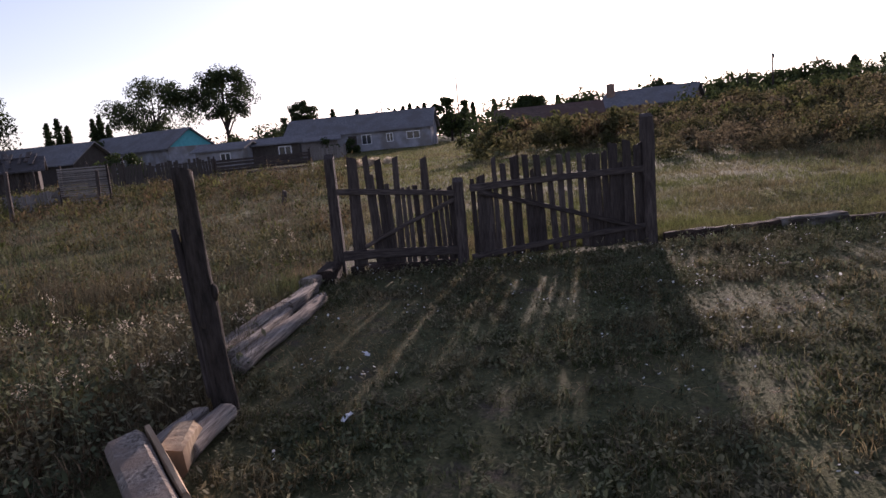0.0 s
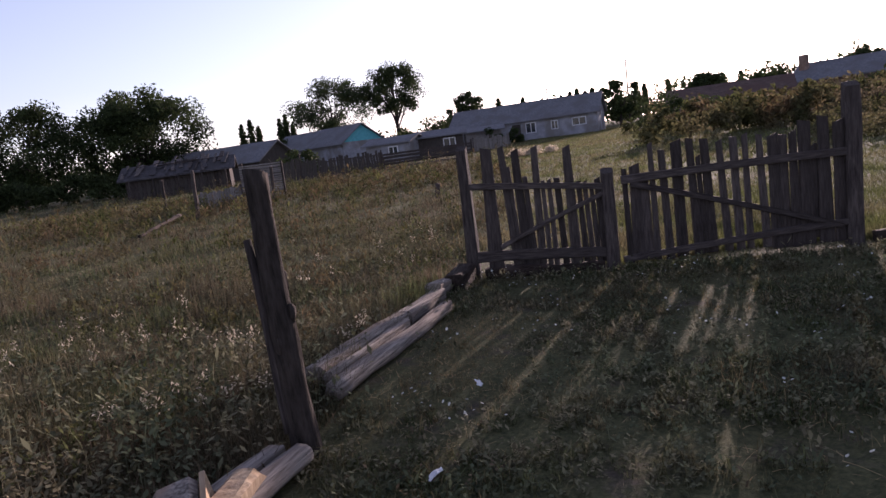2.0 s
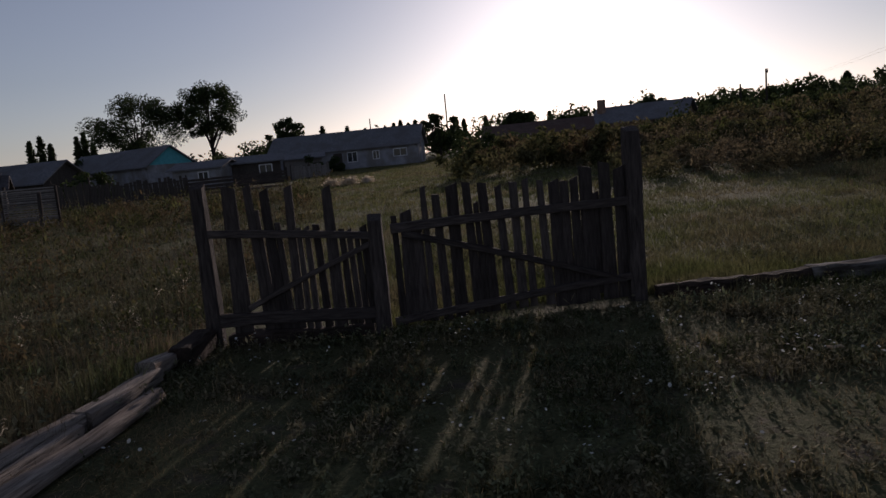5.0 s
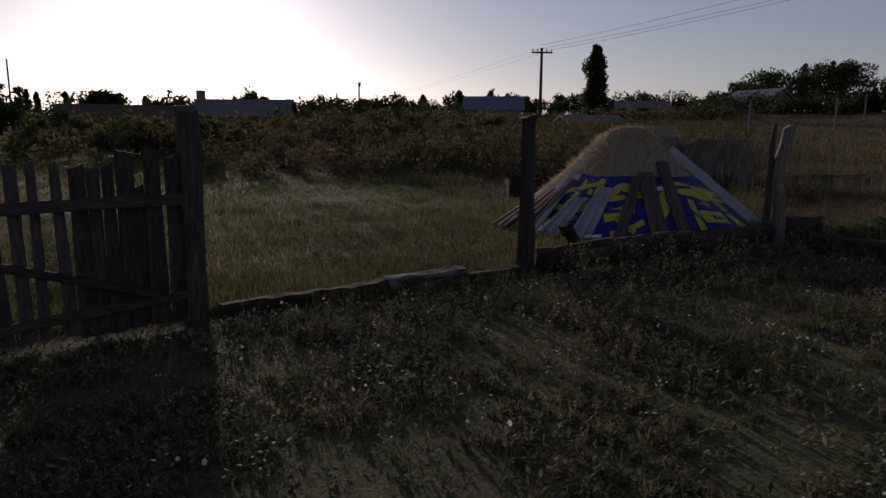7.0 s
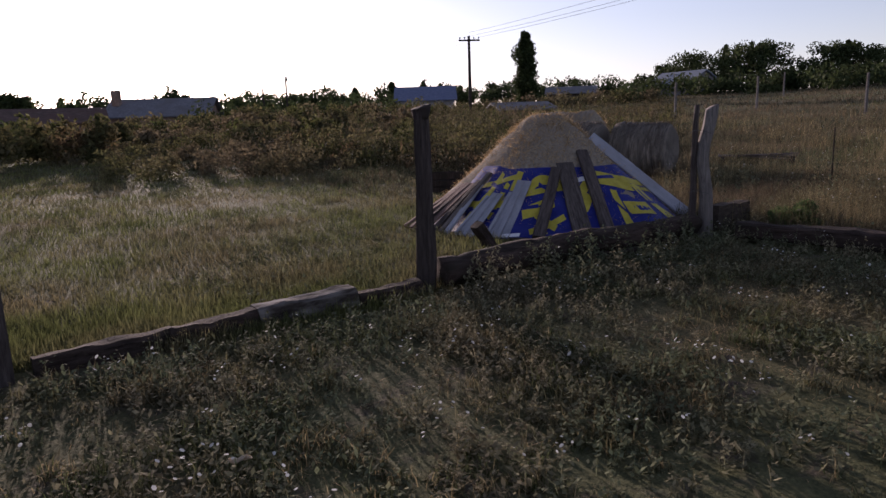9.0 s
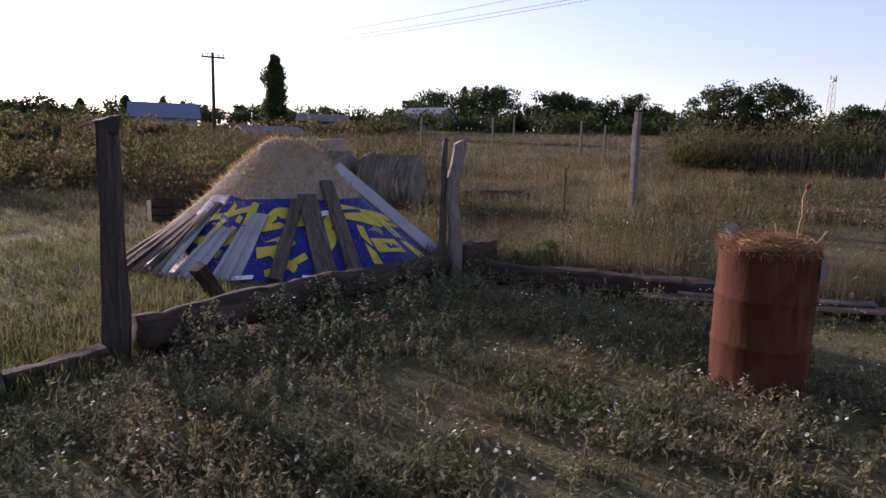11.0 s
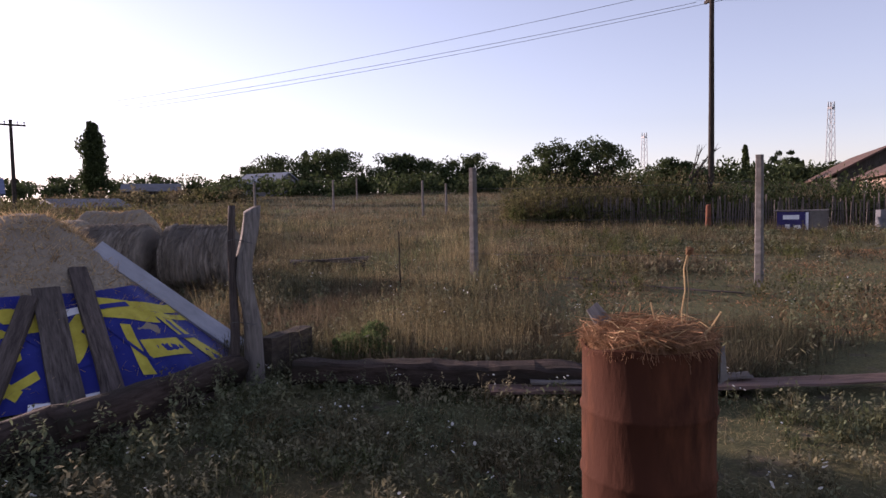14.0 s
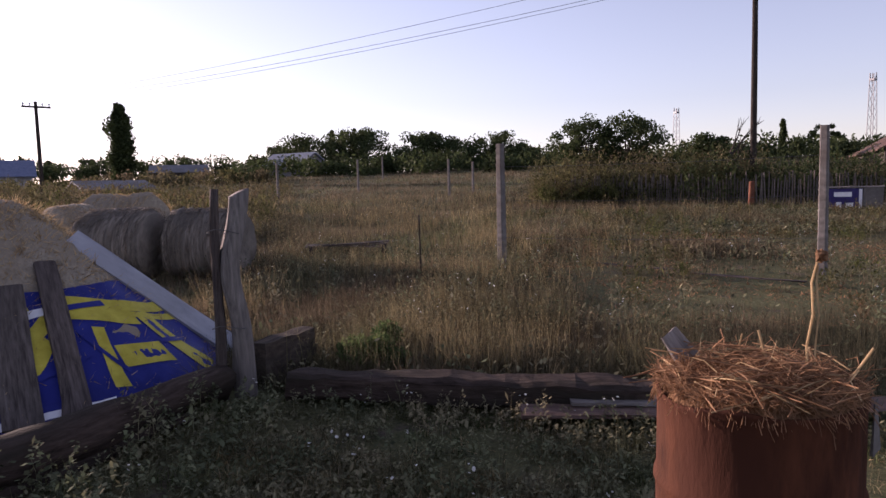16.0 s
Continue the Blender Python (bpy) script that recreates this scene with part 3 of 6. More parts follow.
# ---- the rusty drum with straw ----
def steel_drum():
    g = thing("oil_drum", (8.83, -2.25, 0), "rusted open steel drum filled with dry straw", "drum", rz=30)
    R = 0.293
    prof = [(0.0, 0.012), (R - 0.01, 0.012), (R + 0.008, 0.0), (R + 0.010, 0.018), (R, 0.03)]
    for z0 in (0.29, 0.585):
        prof += [(R, z0 - 0.022), (R + 0.008, z0 - 0.007), (R + 0.008, z0 + 0.007), (R, z0 + 0.022)]
    prof += [(R, 0.85), (R + 0.006, 0.868), (R + 0.004, 0.88), (R - 0.008, 0.878), (R - 0.012, 0.85), (R - 0.012, 0.70)]
    bm = lathe(prof, 64)
    for v in bm.verts:
        r = math.hypot(v.co.x, v.co.y)
        if r > 0.2:
            a = math.atan2(v.co.y, v.co.x)
            k = 1 + 0.010 * math.sin(3 * a + 4 * v.co.z) + 0.020 * noise.noise(v.co * 4) + 0.008 * noise.noise(v.co * 11) - 0.03 * math.exp(-((a + 1.9) / 0.3) ** 2 - ((v.co.z - 0.73) / 0.09) ** 2)
            v.co.x, v.co.y = v.co.x * k, v.co.y * k
            if v.co.z > 0.8:
                v.co.z += 0.010 * math.sin(5 * a) * (1 if abs(a) < 2 else 0.3)
    part("shell", bm, M_RUST, g, "rusty ribbed steel shell", True)
    # straw heap: a low dome and many stalks
    bm = bmesh.new()
    bmesh.ops.create_uvsphere(bm, u_segments=28, v_segments=12, radius=1)
    for v in bm.verts:
        v.co = Vector((v.co.x * 0.285, v.co.y * 0.285, 0.86 + v.co.z * 0.055)) + wob(v.co, 0.02, 5, 3)
    part("straw_bed", bm, M_NESTSTRAW, g, "", True)
    rs = np.random.RandomState(5)
    N = 7500
    rr, an = 0.29 * np.sqrt(rs.rand(N)), rs.rand(N) * 6.283
    c = np.stack([rr * np.cos(an), rr * np.sin(an), 0.885 + 0.055 * (1 - (rr / 0.33) ** 2) * (0.4 + rs.rand(N))], -1)
    th = an + 1.57 + rs.normal(0, 1.2, N)
    ln = 0.03 + 0.08 * rs.rand(N)
    d = np.stack([np.cos(th), np.sin(th), rs.normal(0, 0.45, N)], -1) * ln[:, None]
    d[:, 2] -= 0.04 * (rr > 0.27)
    w = np.cross(d, rs.normal(0, 1, (N, 3)))
    w *= (0.0010 / np.maximum(1e-6, np.linalg.norm(w, axis=1)))[:, None]
    sag = np.array([0, 0, -0.018])
    quads = np.stack([c - d / 2 - w, c - d / 2 + w, c + w - sag * 0.3, c - w - sag * 0.3, c - w - sag * 0.3, c + w - sag * 0.3, c + d / 2 + w + sag, c + d / 2 - w + sag], 1).reshape(-1, 3)
    ob = new("straw", mesh_from_arrays("straw", quads, N * 2, 4, M_NESTSTRAW))
    ob.parent = g
    tagged(ob, "loose dry straw stalks", kind="stuff")
    q = random.Random(4)
    for i in range(130):
        a, rad = q.uniform(0, 6.283), 0.30 * math.sqrt(q.random())
        th, ln = a + 1.57 + q.gauss(0, 0.9), q.uniform(0.10, 0.30)
        c0 = Vector((rad * math.cos(a), rad * math.sin(a), 0.90 + 0.055 * (1 - (rad / 0.33) ** 2) + q.uniform(-0.01, 0.035)))
        dv = Vector((math.cos(th), math.sin(th), q.gauss(0.05, 0.22))) * ln
        kink = Vector((q.gauss(0, 0.012), q.gauss(0, 0.012), q.uniform(0.0, 0.02)))
        part("twig", tube([c0 - dv / 2, c0 + kink, c0 + dv / 2], q.uniform(0.0010, 0.0023), 5), M_NESTSTRAW if i % 4 else M_STRAW, g)
    def stalk(pts, r, m, name):
        part(name, tube(pts, r, 6), m, g)
    stalk([(-0.13, -0.10, 0.86), (-0.125, -0.10, 1.0), (-0.14, -0.105, 1.10), (-0.135, -0.10, 1.20), (-0.15, -0.11, 1.27)], 0.0038, M_STRAW, "upright_stalk")
    stalk([(-0.15, -0.10, 0.86), (-0.148, -0.10, 1.0), (-0.156, -0.105, 1.10), (-0.148, -0.10, 1.20), (-0.15, -0.11, 1.25)], 0.003, M_STRAW, "upright_stalk")
    stalk([(-0.04, -0.08, 0.88), (-0.01, -0.08, 0.97), (0.01, -0.09, 1.04)], 0.005, M_STRAW, "upright_stalk")
    stalk([(-0.21, -0.05, 0.88), (-0.26, -0.06, 0.95), (-0.30, -0.07, 1.02)], 0.004, M_STRAW, "upright_stalk")
    stalk([(0.06, -0.10, 0.88), (0.07, -0.11, 0.98), (0.06, -0.10, 1.02)], 0.003, M_STRAW, "upright_stalk")
    bm = bmesh.new()
    bmesh.ops.create_icosphere(bm, subdivisions=3, radius=0.017)
    for v in bm.verts:
        v.co = v.co * (1 + 0.9 * noise.noise(v.co * 90))
    part("dry_seed_head", bm, M_NESTSTRAW, g).matrix_basis = pose(-0.155, -0.112, 1.28)
    bm = bmesh.new()
    bmesh.ops.create_uvsphere(bm, u_segments=12, v_segments=8, radius=0.05)
    for v in bm.verts:
        v.co = Vector((v.co.x * 1.2, v.co.y * 1.2, v.co.z * 0.5)) + wob(v.co, 0.015, 18, 1)
    part("wool_tuft", bm, M_CONCRETE, g, "dirty white tuft of wool", True).matrix_basis = pose(-0.10, -0.10, 0.92)
    part("rag", timber((0.08, 0.012, 0.15), 5, 0.5, 8, 0.016), M_CONCRETE, g, "grey rag hanging over the rim").matrix_basis = pose(-0.308, -0.05, 0.72, 0, 0, 80)
    part("board_scrap", timber((0.10, 0.012, 0.16), 6, 0.7, 4, 0.006), M_GREYWOOD, g, "grey board scrap in the straw").matrix_basis = pose(0.20, -0.10, 0.88, 20, 30, 60)
    return g


steel_drum()


# ---- the hay stack under a printed banner ----
HAY = (14.4, 0.55)


def stack_radius(a, z):
    """Radius of the stack at angle a and height z."""
    k = z / 1.53
    return (1.92 * (1 - k) + 0.27 * k * k * math.sqrt(max(0.0, 1 - k ** 10))) * (1 + 0.05 * math.sin(2 * a + 0.6) + 0.03 * math.sin(5 * a))


def surface_sheet(a0, a1, z0, z1, off, na, nz, seed, amp=0.02):
    bm = bmesh.new()
    g = []
    for i in range(na + 1):
        a = a0 + (a1 - a0) * i / na
        row = []
        for j in range(nz + 1):
            z = z0 + (z1 - z0) * j / nz
            r = stack_radius(a, max(0.0, z)) + off
            p = Vector((r * math.cos(a), r * math.sin(a), z))
            row.append(bm.verts.new(p + wob(p, amp, 3.0, seed)))
        g.append(row)
    for i in range(na):
        for j in range(nz):
            bm.faces.new((g[i][j], g[i + 1][j], g[i + 1][j + 1], g[i][j + 1]))
    return bm


def hay_stack():
    g = thing("hay_stack", (*HAY, z_at(*HAY)), "conical hay stack skirted by a blue and yellow banner", "hay stack")
    bm = bmesh.new()
    rings = []
    for j in range(25):
        z = -0.03 + 1.55 * (1 - (1 - j / 24) ** 1.5)
        ring = []
        for i in range(64):
            a = 2 * math.pi * i / 64
            r = stack_radius(a, min(1.53, max(0, z))) if j < 24 else 0.02
            p = Vector((r * math.cos(a), r * math.sin(a), z))
            ring.append(bm.verts.new(p + wob(p, 0.05, 2.2, 1) + wob(p, 0.02, 9, 2)))
        rings.append(ring)
    for a, c in zip(rings, rings[1:]):
        for j in range(64):
            bm.faces.new((a[j], a[(j + 1) % 64], c[(j + 1) % 64], c[j]))
    bm.faces.new(rings[-1])
    part("hay_mound", bm, M_HAY, g, "packed pale hay", True)
    # loose stalks bristling from the heap
    rs = np.random.RandomState(8)
    N = 9000
    zz, an = 1.5 * rs.rand(N) ** 0.7, rs.rand(N) * 6.283
    R = np.array([stack_radius(a, z) for a, z in zip(an, zz)])
    c = np.stack([R * np.cos(an), R * np.sin(an), zz], -1)
    d = np.stack([np.cos(an), np.sin(an), 0 * an + 0.4], -1) * 0.45 + rs.normal(0, 0.8, (N, 3))
    d *= (0.04 + 0.10 * rs.rand(N))[:, None] / np.linalg.norm(d, axis=1)[:, None]
    w = np.cross(d, rs.normal(0, 1, (N, 3)))
    w *= (0.004 / np.linalg.norm(w, axis=1))[:, None]
    tris = np.stack([c - w, c + w, c + d], 1).reshape(-1, 3)
    ob = new("loose_hay", mesh_from_arrays("loose_hay", tris, N, 3, M_STRAW))
    ob.parent = g
    tagged(ob, "loose hay stalks", kind="stuff")
    # banner skirt on the yard side
    F0 = math.pi
    sk = part("banner", surface_sheet(F0 - 1.15, F0 + 1.3, 0.02, 0.80, 0.035, 60, 14, 4, 0.03), M_BLUE, g, "blue printed banner sheet", True)
    def stroke(pts, w, m, off, nm):
        """A printed stroke along points of (angle, height) on the banner, w metres wide."""
        bm = bmesh.new()
        prev = None
        for i, (a, z) in enumerate(pts):
            a1, z1 = pts[min(i + 1, len(pts) - 1)]
            a0, z0 = pts[max(i - 1, 0)]
            d = Vector(((a1 - a0) * 1.6, z1 - z0)).normalized()
            pair = []
            for sg in (-1, 1):
                aa, zz = a - sg * d.y * w / 3.2, min(0.79, max(0.02, z + sg * d.x * w / 2))
                r = stack_radius(aa, zz) + off
                p = Vector((r * math.cos(aa), r * math.sin(aa), zz))
                pair.append(bm.verts.new(p + wob((p - Vector((math.cos(aa), math.sin(aa), 0)) * (off - 0.035)), 0.03, 3.0, 4)))
            if prev:
                bm.faces.new((prev[0], pair[0], pair[1], prev[1]))
            prev = pair
        part(nm, bm, m, sk, "", True)
    arc = lambda a, z, ra, rz, t0, t1, n=14: [(a + ra * math.cos(t0 + (t1 - t0) * k / n), z + rz * math.sin(t0 + (t1 - t0) * k / n)) for k in range(n + 1)]
    line = lambda a0, z0, a1, z1, n=8: [(a0 + (a1 - a0) * k / n, z0 + (z1 - z0) * k / n) for k in range(n + 1)]
    P = math.pi
    for pts, w in ((line(P - 0.95, 0.30, P - 0.30, 0.40), 0.08), (line(P - 0.90, 0.56, P - 0.35, 0.70), 0.06), (line(P - 0.72, 0.10, P - 0.60, 0.74), 0.12), (line(P - 0.40, 0.08, P - 0.34, 0.76), 0.13),
                   (arc(P - 0.05, 0.50, 0.16, 0.16, 0.6, 3.0), 0.10), (line(P + 0.02, 0.12, P - 0.16, 0.34), 0.08), (line(P - 0.28, 0.50, P + 0.12, 0.58), 0.07), (line(P + 0.16, 0.16, P + 0.34, 0.48), 0.13), (line(P + 0.2, 0.44, P + 0.5, 0.70), 0.10),
                   (line(P + 0.55, 0.12, P + 0.60, 0.50), 0.09), (line(P + 0.40, 0.74, P + 1.20, 0.52), 0.09), (line(P + 0.98, 0.08, P + 0.92, 0.54), 0.17), (line(P + 0.70, 0.60, P + 1.25, 0.40), 0.05),
                   (line(P + 0.62, 0.30, P + 0.84, 0.26), 0.15), (line(P + 0.50, 0.64, P + 0.86, 0.52), 0.12), (line(P - 0.22, 0.28, P + 0.02, 0.40), 0.12), (line(P - 0.52, 0.22, P - 0.44, 0.62), 0.09), (line(P + 0.06, 0.62, P + 0.30, 0.72), 0.10), (line(P - 0.15, 0.08, P + 0.10, 0.24), 0.06), (line(P - 1.05, 0.12, P - 0.85, 0.50), 0.10)):
        stroke(pts, w, M_YELLOW, 0.044, "yellow_print")
    for pts, w in ((line(P - 0.95, 0.22, P - 0.1, 0.36), 0.035), (line(P - 0.7, 0.62, P - 0.3, 0.5), 0.04), (line(P - 0.1, 0.62, P + 0.16, 0.40), 0.04), (line(P + 0.2, 0.22, P + 0.5, 0.36), 0.035),
                   (line(P + 0.4, 0.66, P + 0.75, 0.66), 0.04), (line(P + 0.85, 0.34, P + 1.1, 0.30), 0.03), (line(P + 0.62, 0.2, P + 0.5, 0.5), 0.03)):
        stroke(pts, w, M_BLUE, 0.050, "blue_print")
    for pts, w in ((line(P - 0.5, 0.05, P - 0.2, 0.05), 0.035), (line(P + 0.05, 0.05, P + 0.5, 0.06), 0.04), (line(P + 0.22, 0.64, P + 0.42, 0.66), 0.05)):
        stroke(pts, w, M_WHITE, 0.050, "white_print")

    # boards leaning on the skirt: angle, foot radius, head height, width, drift, material, thickness
    def leaning(a, foot, zt, w, drift, m, th, name, seed, over=0.0, face=None):
        p0 = Vector(((foot + 1.93) * math.cos(a), (foot + 1.93) * math.sin(a), 0.02))
        rt = stack_radius(a + drift, zt) + 0.09
        p1 = Vector((rt * math.cos(a + drift), rt * math.sin(a + drift), zt))
        p1 = p1 + (p1 - p0) * over
        ob = part(name, timber((w, th, (p1 - p0).length), seed, 0.92, 7, 0.010), m, g)
        z = (p1 - p0).normalized()
        out = Vector(face or (math.cos(a), math.sin(a), 0.5)).normalized()
        x = out.cross(z).normalized()
        y = z.cross(x)
        ob.matrix_basis = Matrix.Translation(p0) @ Matrix((x, y, z)).transposed().to_4x4()
    P = math.pi
    leaning(P - 0.80, 0.06, 0.66, 0.10, -0.03, M_MIDWOOD, 0.05, "pole", 1, 0.1)
    leaning(P - 0.87, 0.10, 0.62, 0.11, -0.05, M_OLDWOOD, 0.04, "board", 2)
    leaning(P - 0.74, 0.08, 0.64, 0.10, -0.10, M_STRIP, 0.03, "board", 14)
    leaning(P - 0.95, 0.14, 0.58, 0.14, -0.06, M_BOARDZ, 0.03, "board", 3)
    leaning(P - 1.03, 0.16, 0.58, 0.15, -0.08, M_BOARDZ, 0.03, "board", 4)
    leaning(P - 1.11, 0.20, 0.56, 0.14, -0.08, M_BOARDZ, 0.03, "board", 15)
    leaning(P - 1.19, 0.24, 0.50, 0.11, -0.06, M_BOARDZ, 0.03, "board", 16)
    leaning(P - 0.99, 0.20, 0.50, 0.07, -0.10, M_OLDWOOD, 0.06, "pole", 18)
    for a, zt, w, sd in ((-0.65, 0.46, 0.13, 5), (-0.57, 0.50, 0.18, 6), (-0.33, 0.66, 0.21, 7), (-0.41, 0.52, 0.13, 8)):
        leaning(P + a, 0.05, zt, w, 0.07, M_STRIP, 0.014, "sheet_strip", sd)
        leaning(P + a - 0.012, 0.07, zt * 0.98, w * 0.28, 0.07, M_STRIP, 0.05, "sheet_ridge", sd + 60)
    leaning(P - 0.09, 0.08, 0.78, 0.15, 0.17, M_OLDWOOD, 0.12, "pole", 9)
    leaning(P + 0.19, 0.05, 0.86, 0.24, 0.01, M_MIDWOOD, 0.03, "board", 10)
    leaning(P + 0.36, 0.05, 0.96, 0.17, 0.15, M_OLDWOOD, 0.07, "board", 11, 0.04)
    leaning(P + 0.31, 0.09, 0.62, 0.05, 0.16, M_OLDWOOD, 0.04, "pole", 12, 0.06)
    leaning(P + 1.30, 0.12, 0.98, 0.21, -0.10, M_STRIP, 0.05, "board", 13, 0.20, (-0.8, -0.5, 0.6))
    leaning(P + 1.40, 0.16, 0.86, 0.09, -0.04, M_OLDWOOD, 0.06, "pole", 17, 0.0, (-0.8, -0.5, 0.6))
    return g


hay_stack()


def round_bale(at, yaw, label, seed, r=0.58, w=1.2, material=None):
    g = thing("hay_bale", (at[0], at[1], z_at(*at)), label, "hay bale", "round bales behind the stack", rz=yaw)
    bm = bmesh.new()
    rings = []
    n = 26
    prof = [(0.02, -w / 2 - 0.02), (r * 0.5, -w / 2 - 0.03), (r * 0.88, -w / 2), (r * 0.97, -w / 2 + 0.06)]
    prof += [(r + 0.022 * math.sin(k * 2.1 + seed) + 0.02 * math.sin(math.pi * k / n), -w / 2 + 0.06 + k * (w - 0.12) / n) for k in range(1, n)]
    prof += [(r * 0.97, w / 2 - 0.06), (r * 0.88, w / 2), (r * 0.5, w / 2 + 0.03), (0.02, w / 2 + 0.02)]
    for rr, y in prof:
        ring = []
        for i in range(44):
            a = 2 * math.pi * i / 44
            p = Vector((rr * math.cos(a), y, rr * math.sin(a) * (0.93 if math.sin(a) < 0 else 1) + r * 0.92))
            ring.append(bm.verts.new(p + wob(p, 0.06, 1.8, seed) + wob(p, 0.025, 7, seed + 1)))
        rings.append(ring)
    for a, c in zip(rings, rings[1:]):
        for j in range(44):
            bm.faces.new((a[(j + 1) % 44], a[j], c[j], c[(j + 1) % 44]))
    bmesh.ops.recalc_face_normals(bm, faces=bm.faces)
    part("rolled_hay", bm, material or M_BALE, g, "", True)
    q = np.random.RandomState(seed)
    N = 5000
    an, yy = q.rand(N) * 6.283, (q.rand(N) - 0.5) * w
    c = np.stack([r * 1.01 * np.cos(an), yy, r * 1.01 * np.sin(an) + r * 0.92], -1)
    d = np.stack([-np.sin(an), q.normal(0, 0.4, N), np.cos(an)], -1) + np.stack([np.cos(an), 0 * an, np.sin(an)], -1) * np.abs(q.normal(0, 0.35, N))[:, None]
    d *= (0.05 + 0.10 * q.rand(N))[:, None] / np.linalg.norm(d, axis=1)[:, None]
    e = np.cross(d, q.normal(0, 1, (N, 3)))
    e *= (0.004 / np.linalg.norm(e, axis=1))[:, None]
    ob = new("loose_straw", mesh_from_arrays("loose_straw", np.stack([c - e, c + e, c + d], 1).reshape(-1, 3), N, 3, M_STRAW if material else M_BALESTRAW))
    ob.parent = g
    tagged(ob, "loose straw on the rolled bale", kind="stuff")
    return g


M_BALESTRAW = mat("grey_bale_straw", (0.07, 0.06, 0.05), (0.21, 0.18, 0.15), 10, 0.9, 0, trans=0.2, rnd=0.4)
round_bale((19.25, -1.72), -28, "weathered grey round hay bale in dry grass", 3)
round_bale((19.95, -0.42), -34, "weathered grey round hay bale behind the stack", 4, 0.60)
round_bale((21.5, 0.20), 35, "pale yellow round hay bale", 5, 0.62, 1.3, M_HAY)
round_bale((21.79, -0.46), -30, "pale yellow hay bale behind grey bales", 6, 0.70, 1.3, M_HAY)

# ---- far things ----
def polar(e, az, d):
    return (e[0] + d * math.cos(radians(az)), e[1] + d * math.sin(radians(az)))


E0, E1, E3, E7, E11, E14 = (0, 0), (0.56, 0.43), (1.40, 0.89), (3.31, 1.29), (5.28, 0.8), (6.73, -0.2)


def house(p_left, p_right, depth, wall_h, roof_h, m_wall, m_roof, label, openings=(), gable=None, name="house", base=None, over=0.4):
    """A gabled house whose front wall runs from p_left to p_right as one faces it. openings: (kind, s, z, width, height)."""
    L = math.hypot(p_right[0] - p_left[0], p_right[1] - p_left[1])
    yaw = math.degrees(math.atan2(p_right[1] - p_left[1], p_right[0] - p_left[0]))
    zb = min(z_at(*p_left), z_at(*p_right)) - 0.1 if base is None else base
    g = thing(name, (*p_left, zb), label, "house" if name == "house" else "shed", rz=yaw)
    t = 0.25
    for nm, b in (("wall", box(0, L, 0, t, 0, wall_h)), ("wall", box(0, L, depth - t, depth, 0, wall_h))):
        part(nm, b, m_wall, g)
    for x0, x1 in ((0, t), (L - t, L)):
        part("gable_wall", box(x0, x1, t, depth - t, 0, wall_h), m_wall, g)
        if roof_h > 0.3:
            tri = prism([(0.02, wall_h), (depth - 0.02, wall_h), (depth / 2, wall_h + roof_h - 0.06)], 0, t)
            bmesh.ops.rotate(tri, verts=tri.verts, cent=(0, 0, 0), matrix=Matrix.Rotation(radians(90), 3, "Z"))
            pt = part("gable", tri, gable or m_wall, g)
            pt.matrix_basis = pose(x1, 0, 0.003)
    s = roof_h / (depth / 2)
    for sgn in (0, 1):
        e0 = (-over, wall_h - over * s)
        pts = [e0, (depth / 2, wall_h + roof_h), (depth / 2, wall_h + roof_h + 0.12), (e0[0], e0[1] + 0.12)]
        if sgn:
            pts = [(depth - y, z) for y, z in pts]
        bm = prism([(y, z) for y, z in pts], -over, L + over)
        bmesh.ops.rotate(bm, verts=bm.verts, cent=(0, 0, 0), matrix=Matrix.Rotation(radians(90), 3, "Z"))
        for v in bm.verts:
            v.co.x = -v.co.x
        bmesh.ops.recalc_face_normals(bm, faces=bm.faces)
        part("roof", bm, m_roof, g)
    for kind, x, z, w, h in openings:
        if kind == "window":
            f = part("window", box(x, x + w, -0.06, 0.02, z, z + h), M_WHITE, g, "white painted window frame")
            for k in range(2):
                part("pane", box(x + 0.08 + k * (w / 2 - 0.02), x + w / 2 - 0.02 + k * (w / 2 - 0.06), -0.075, -0.062, z + 0.08, z + h - 0.08), M_DARKGLASS, f)
        else:
            part("door", box(x, x + w, -0.05, 0.02, 0.05, z + h), M_DARKBOARD if kind == "door" else M_TURQ, g)
    return g


# long whitewashed house
house(polar(E0, 57.0, 84), polar(E0, 45.1, 80), 6.5, 2.5, 2.0, M_WHITEWASH, M_SLATE, "long low whitewashed house with grey sheet roof",
      [("window", 9.2, 0.9, 1.2, 1.2), ("window", 12.2, 1.0, 0.8, 1.0), ("door", 7.6, 0.05, 1.0, 2.0), ("window", 4.5, 0.9, 1.1, 1.1), ("window", 14.6, 1.1, 1.6, 0.9), ("door", 1.5, 0.05, 2.4, 1.9)])
# turquoise house
house(polar(E1, 72.2, 97), polar(E1, 66.3, 82), 6.0, 2.7, 2.0, M_WHITEWASH, M_SLATE, "white house with turquoise gable and grey roof",
      [("window", 2.0, 0.9, 1.1, 1.2), ("window", 5.0, 0.9, 1.1, 1.2), ("window", 7.6, 0.9, 1.0, 1.2)], gable=M_TURQ)
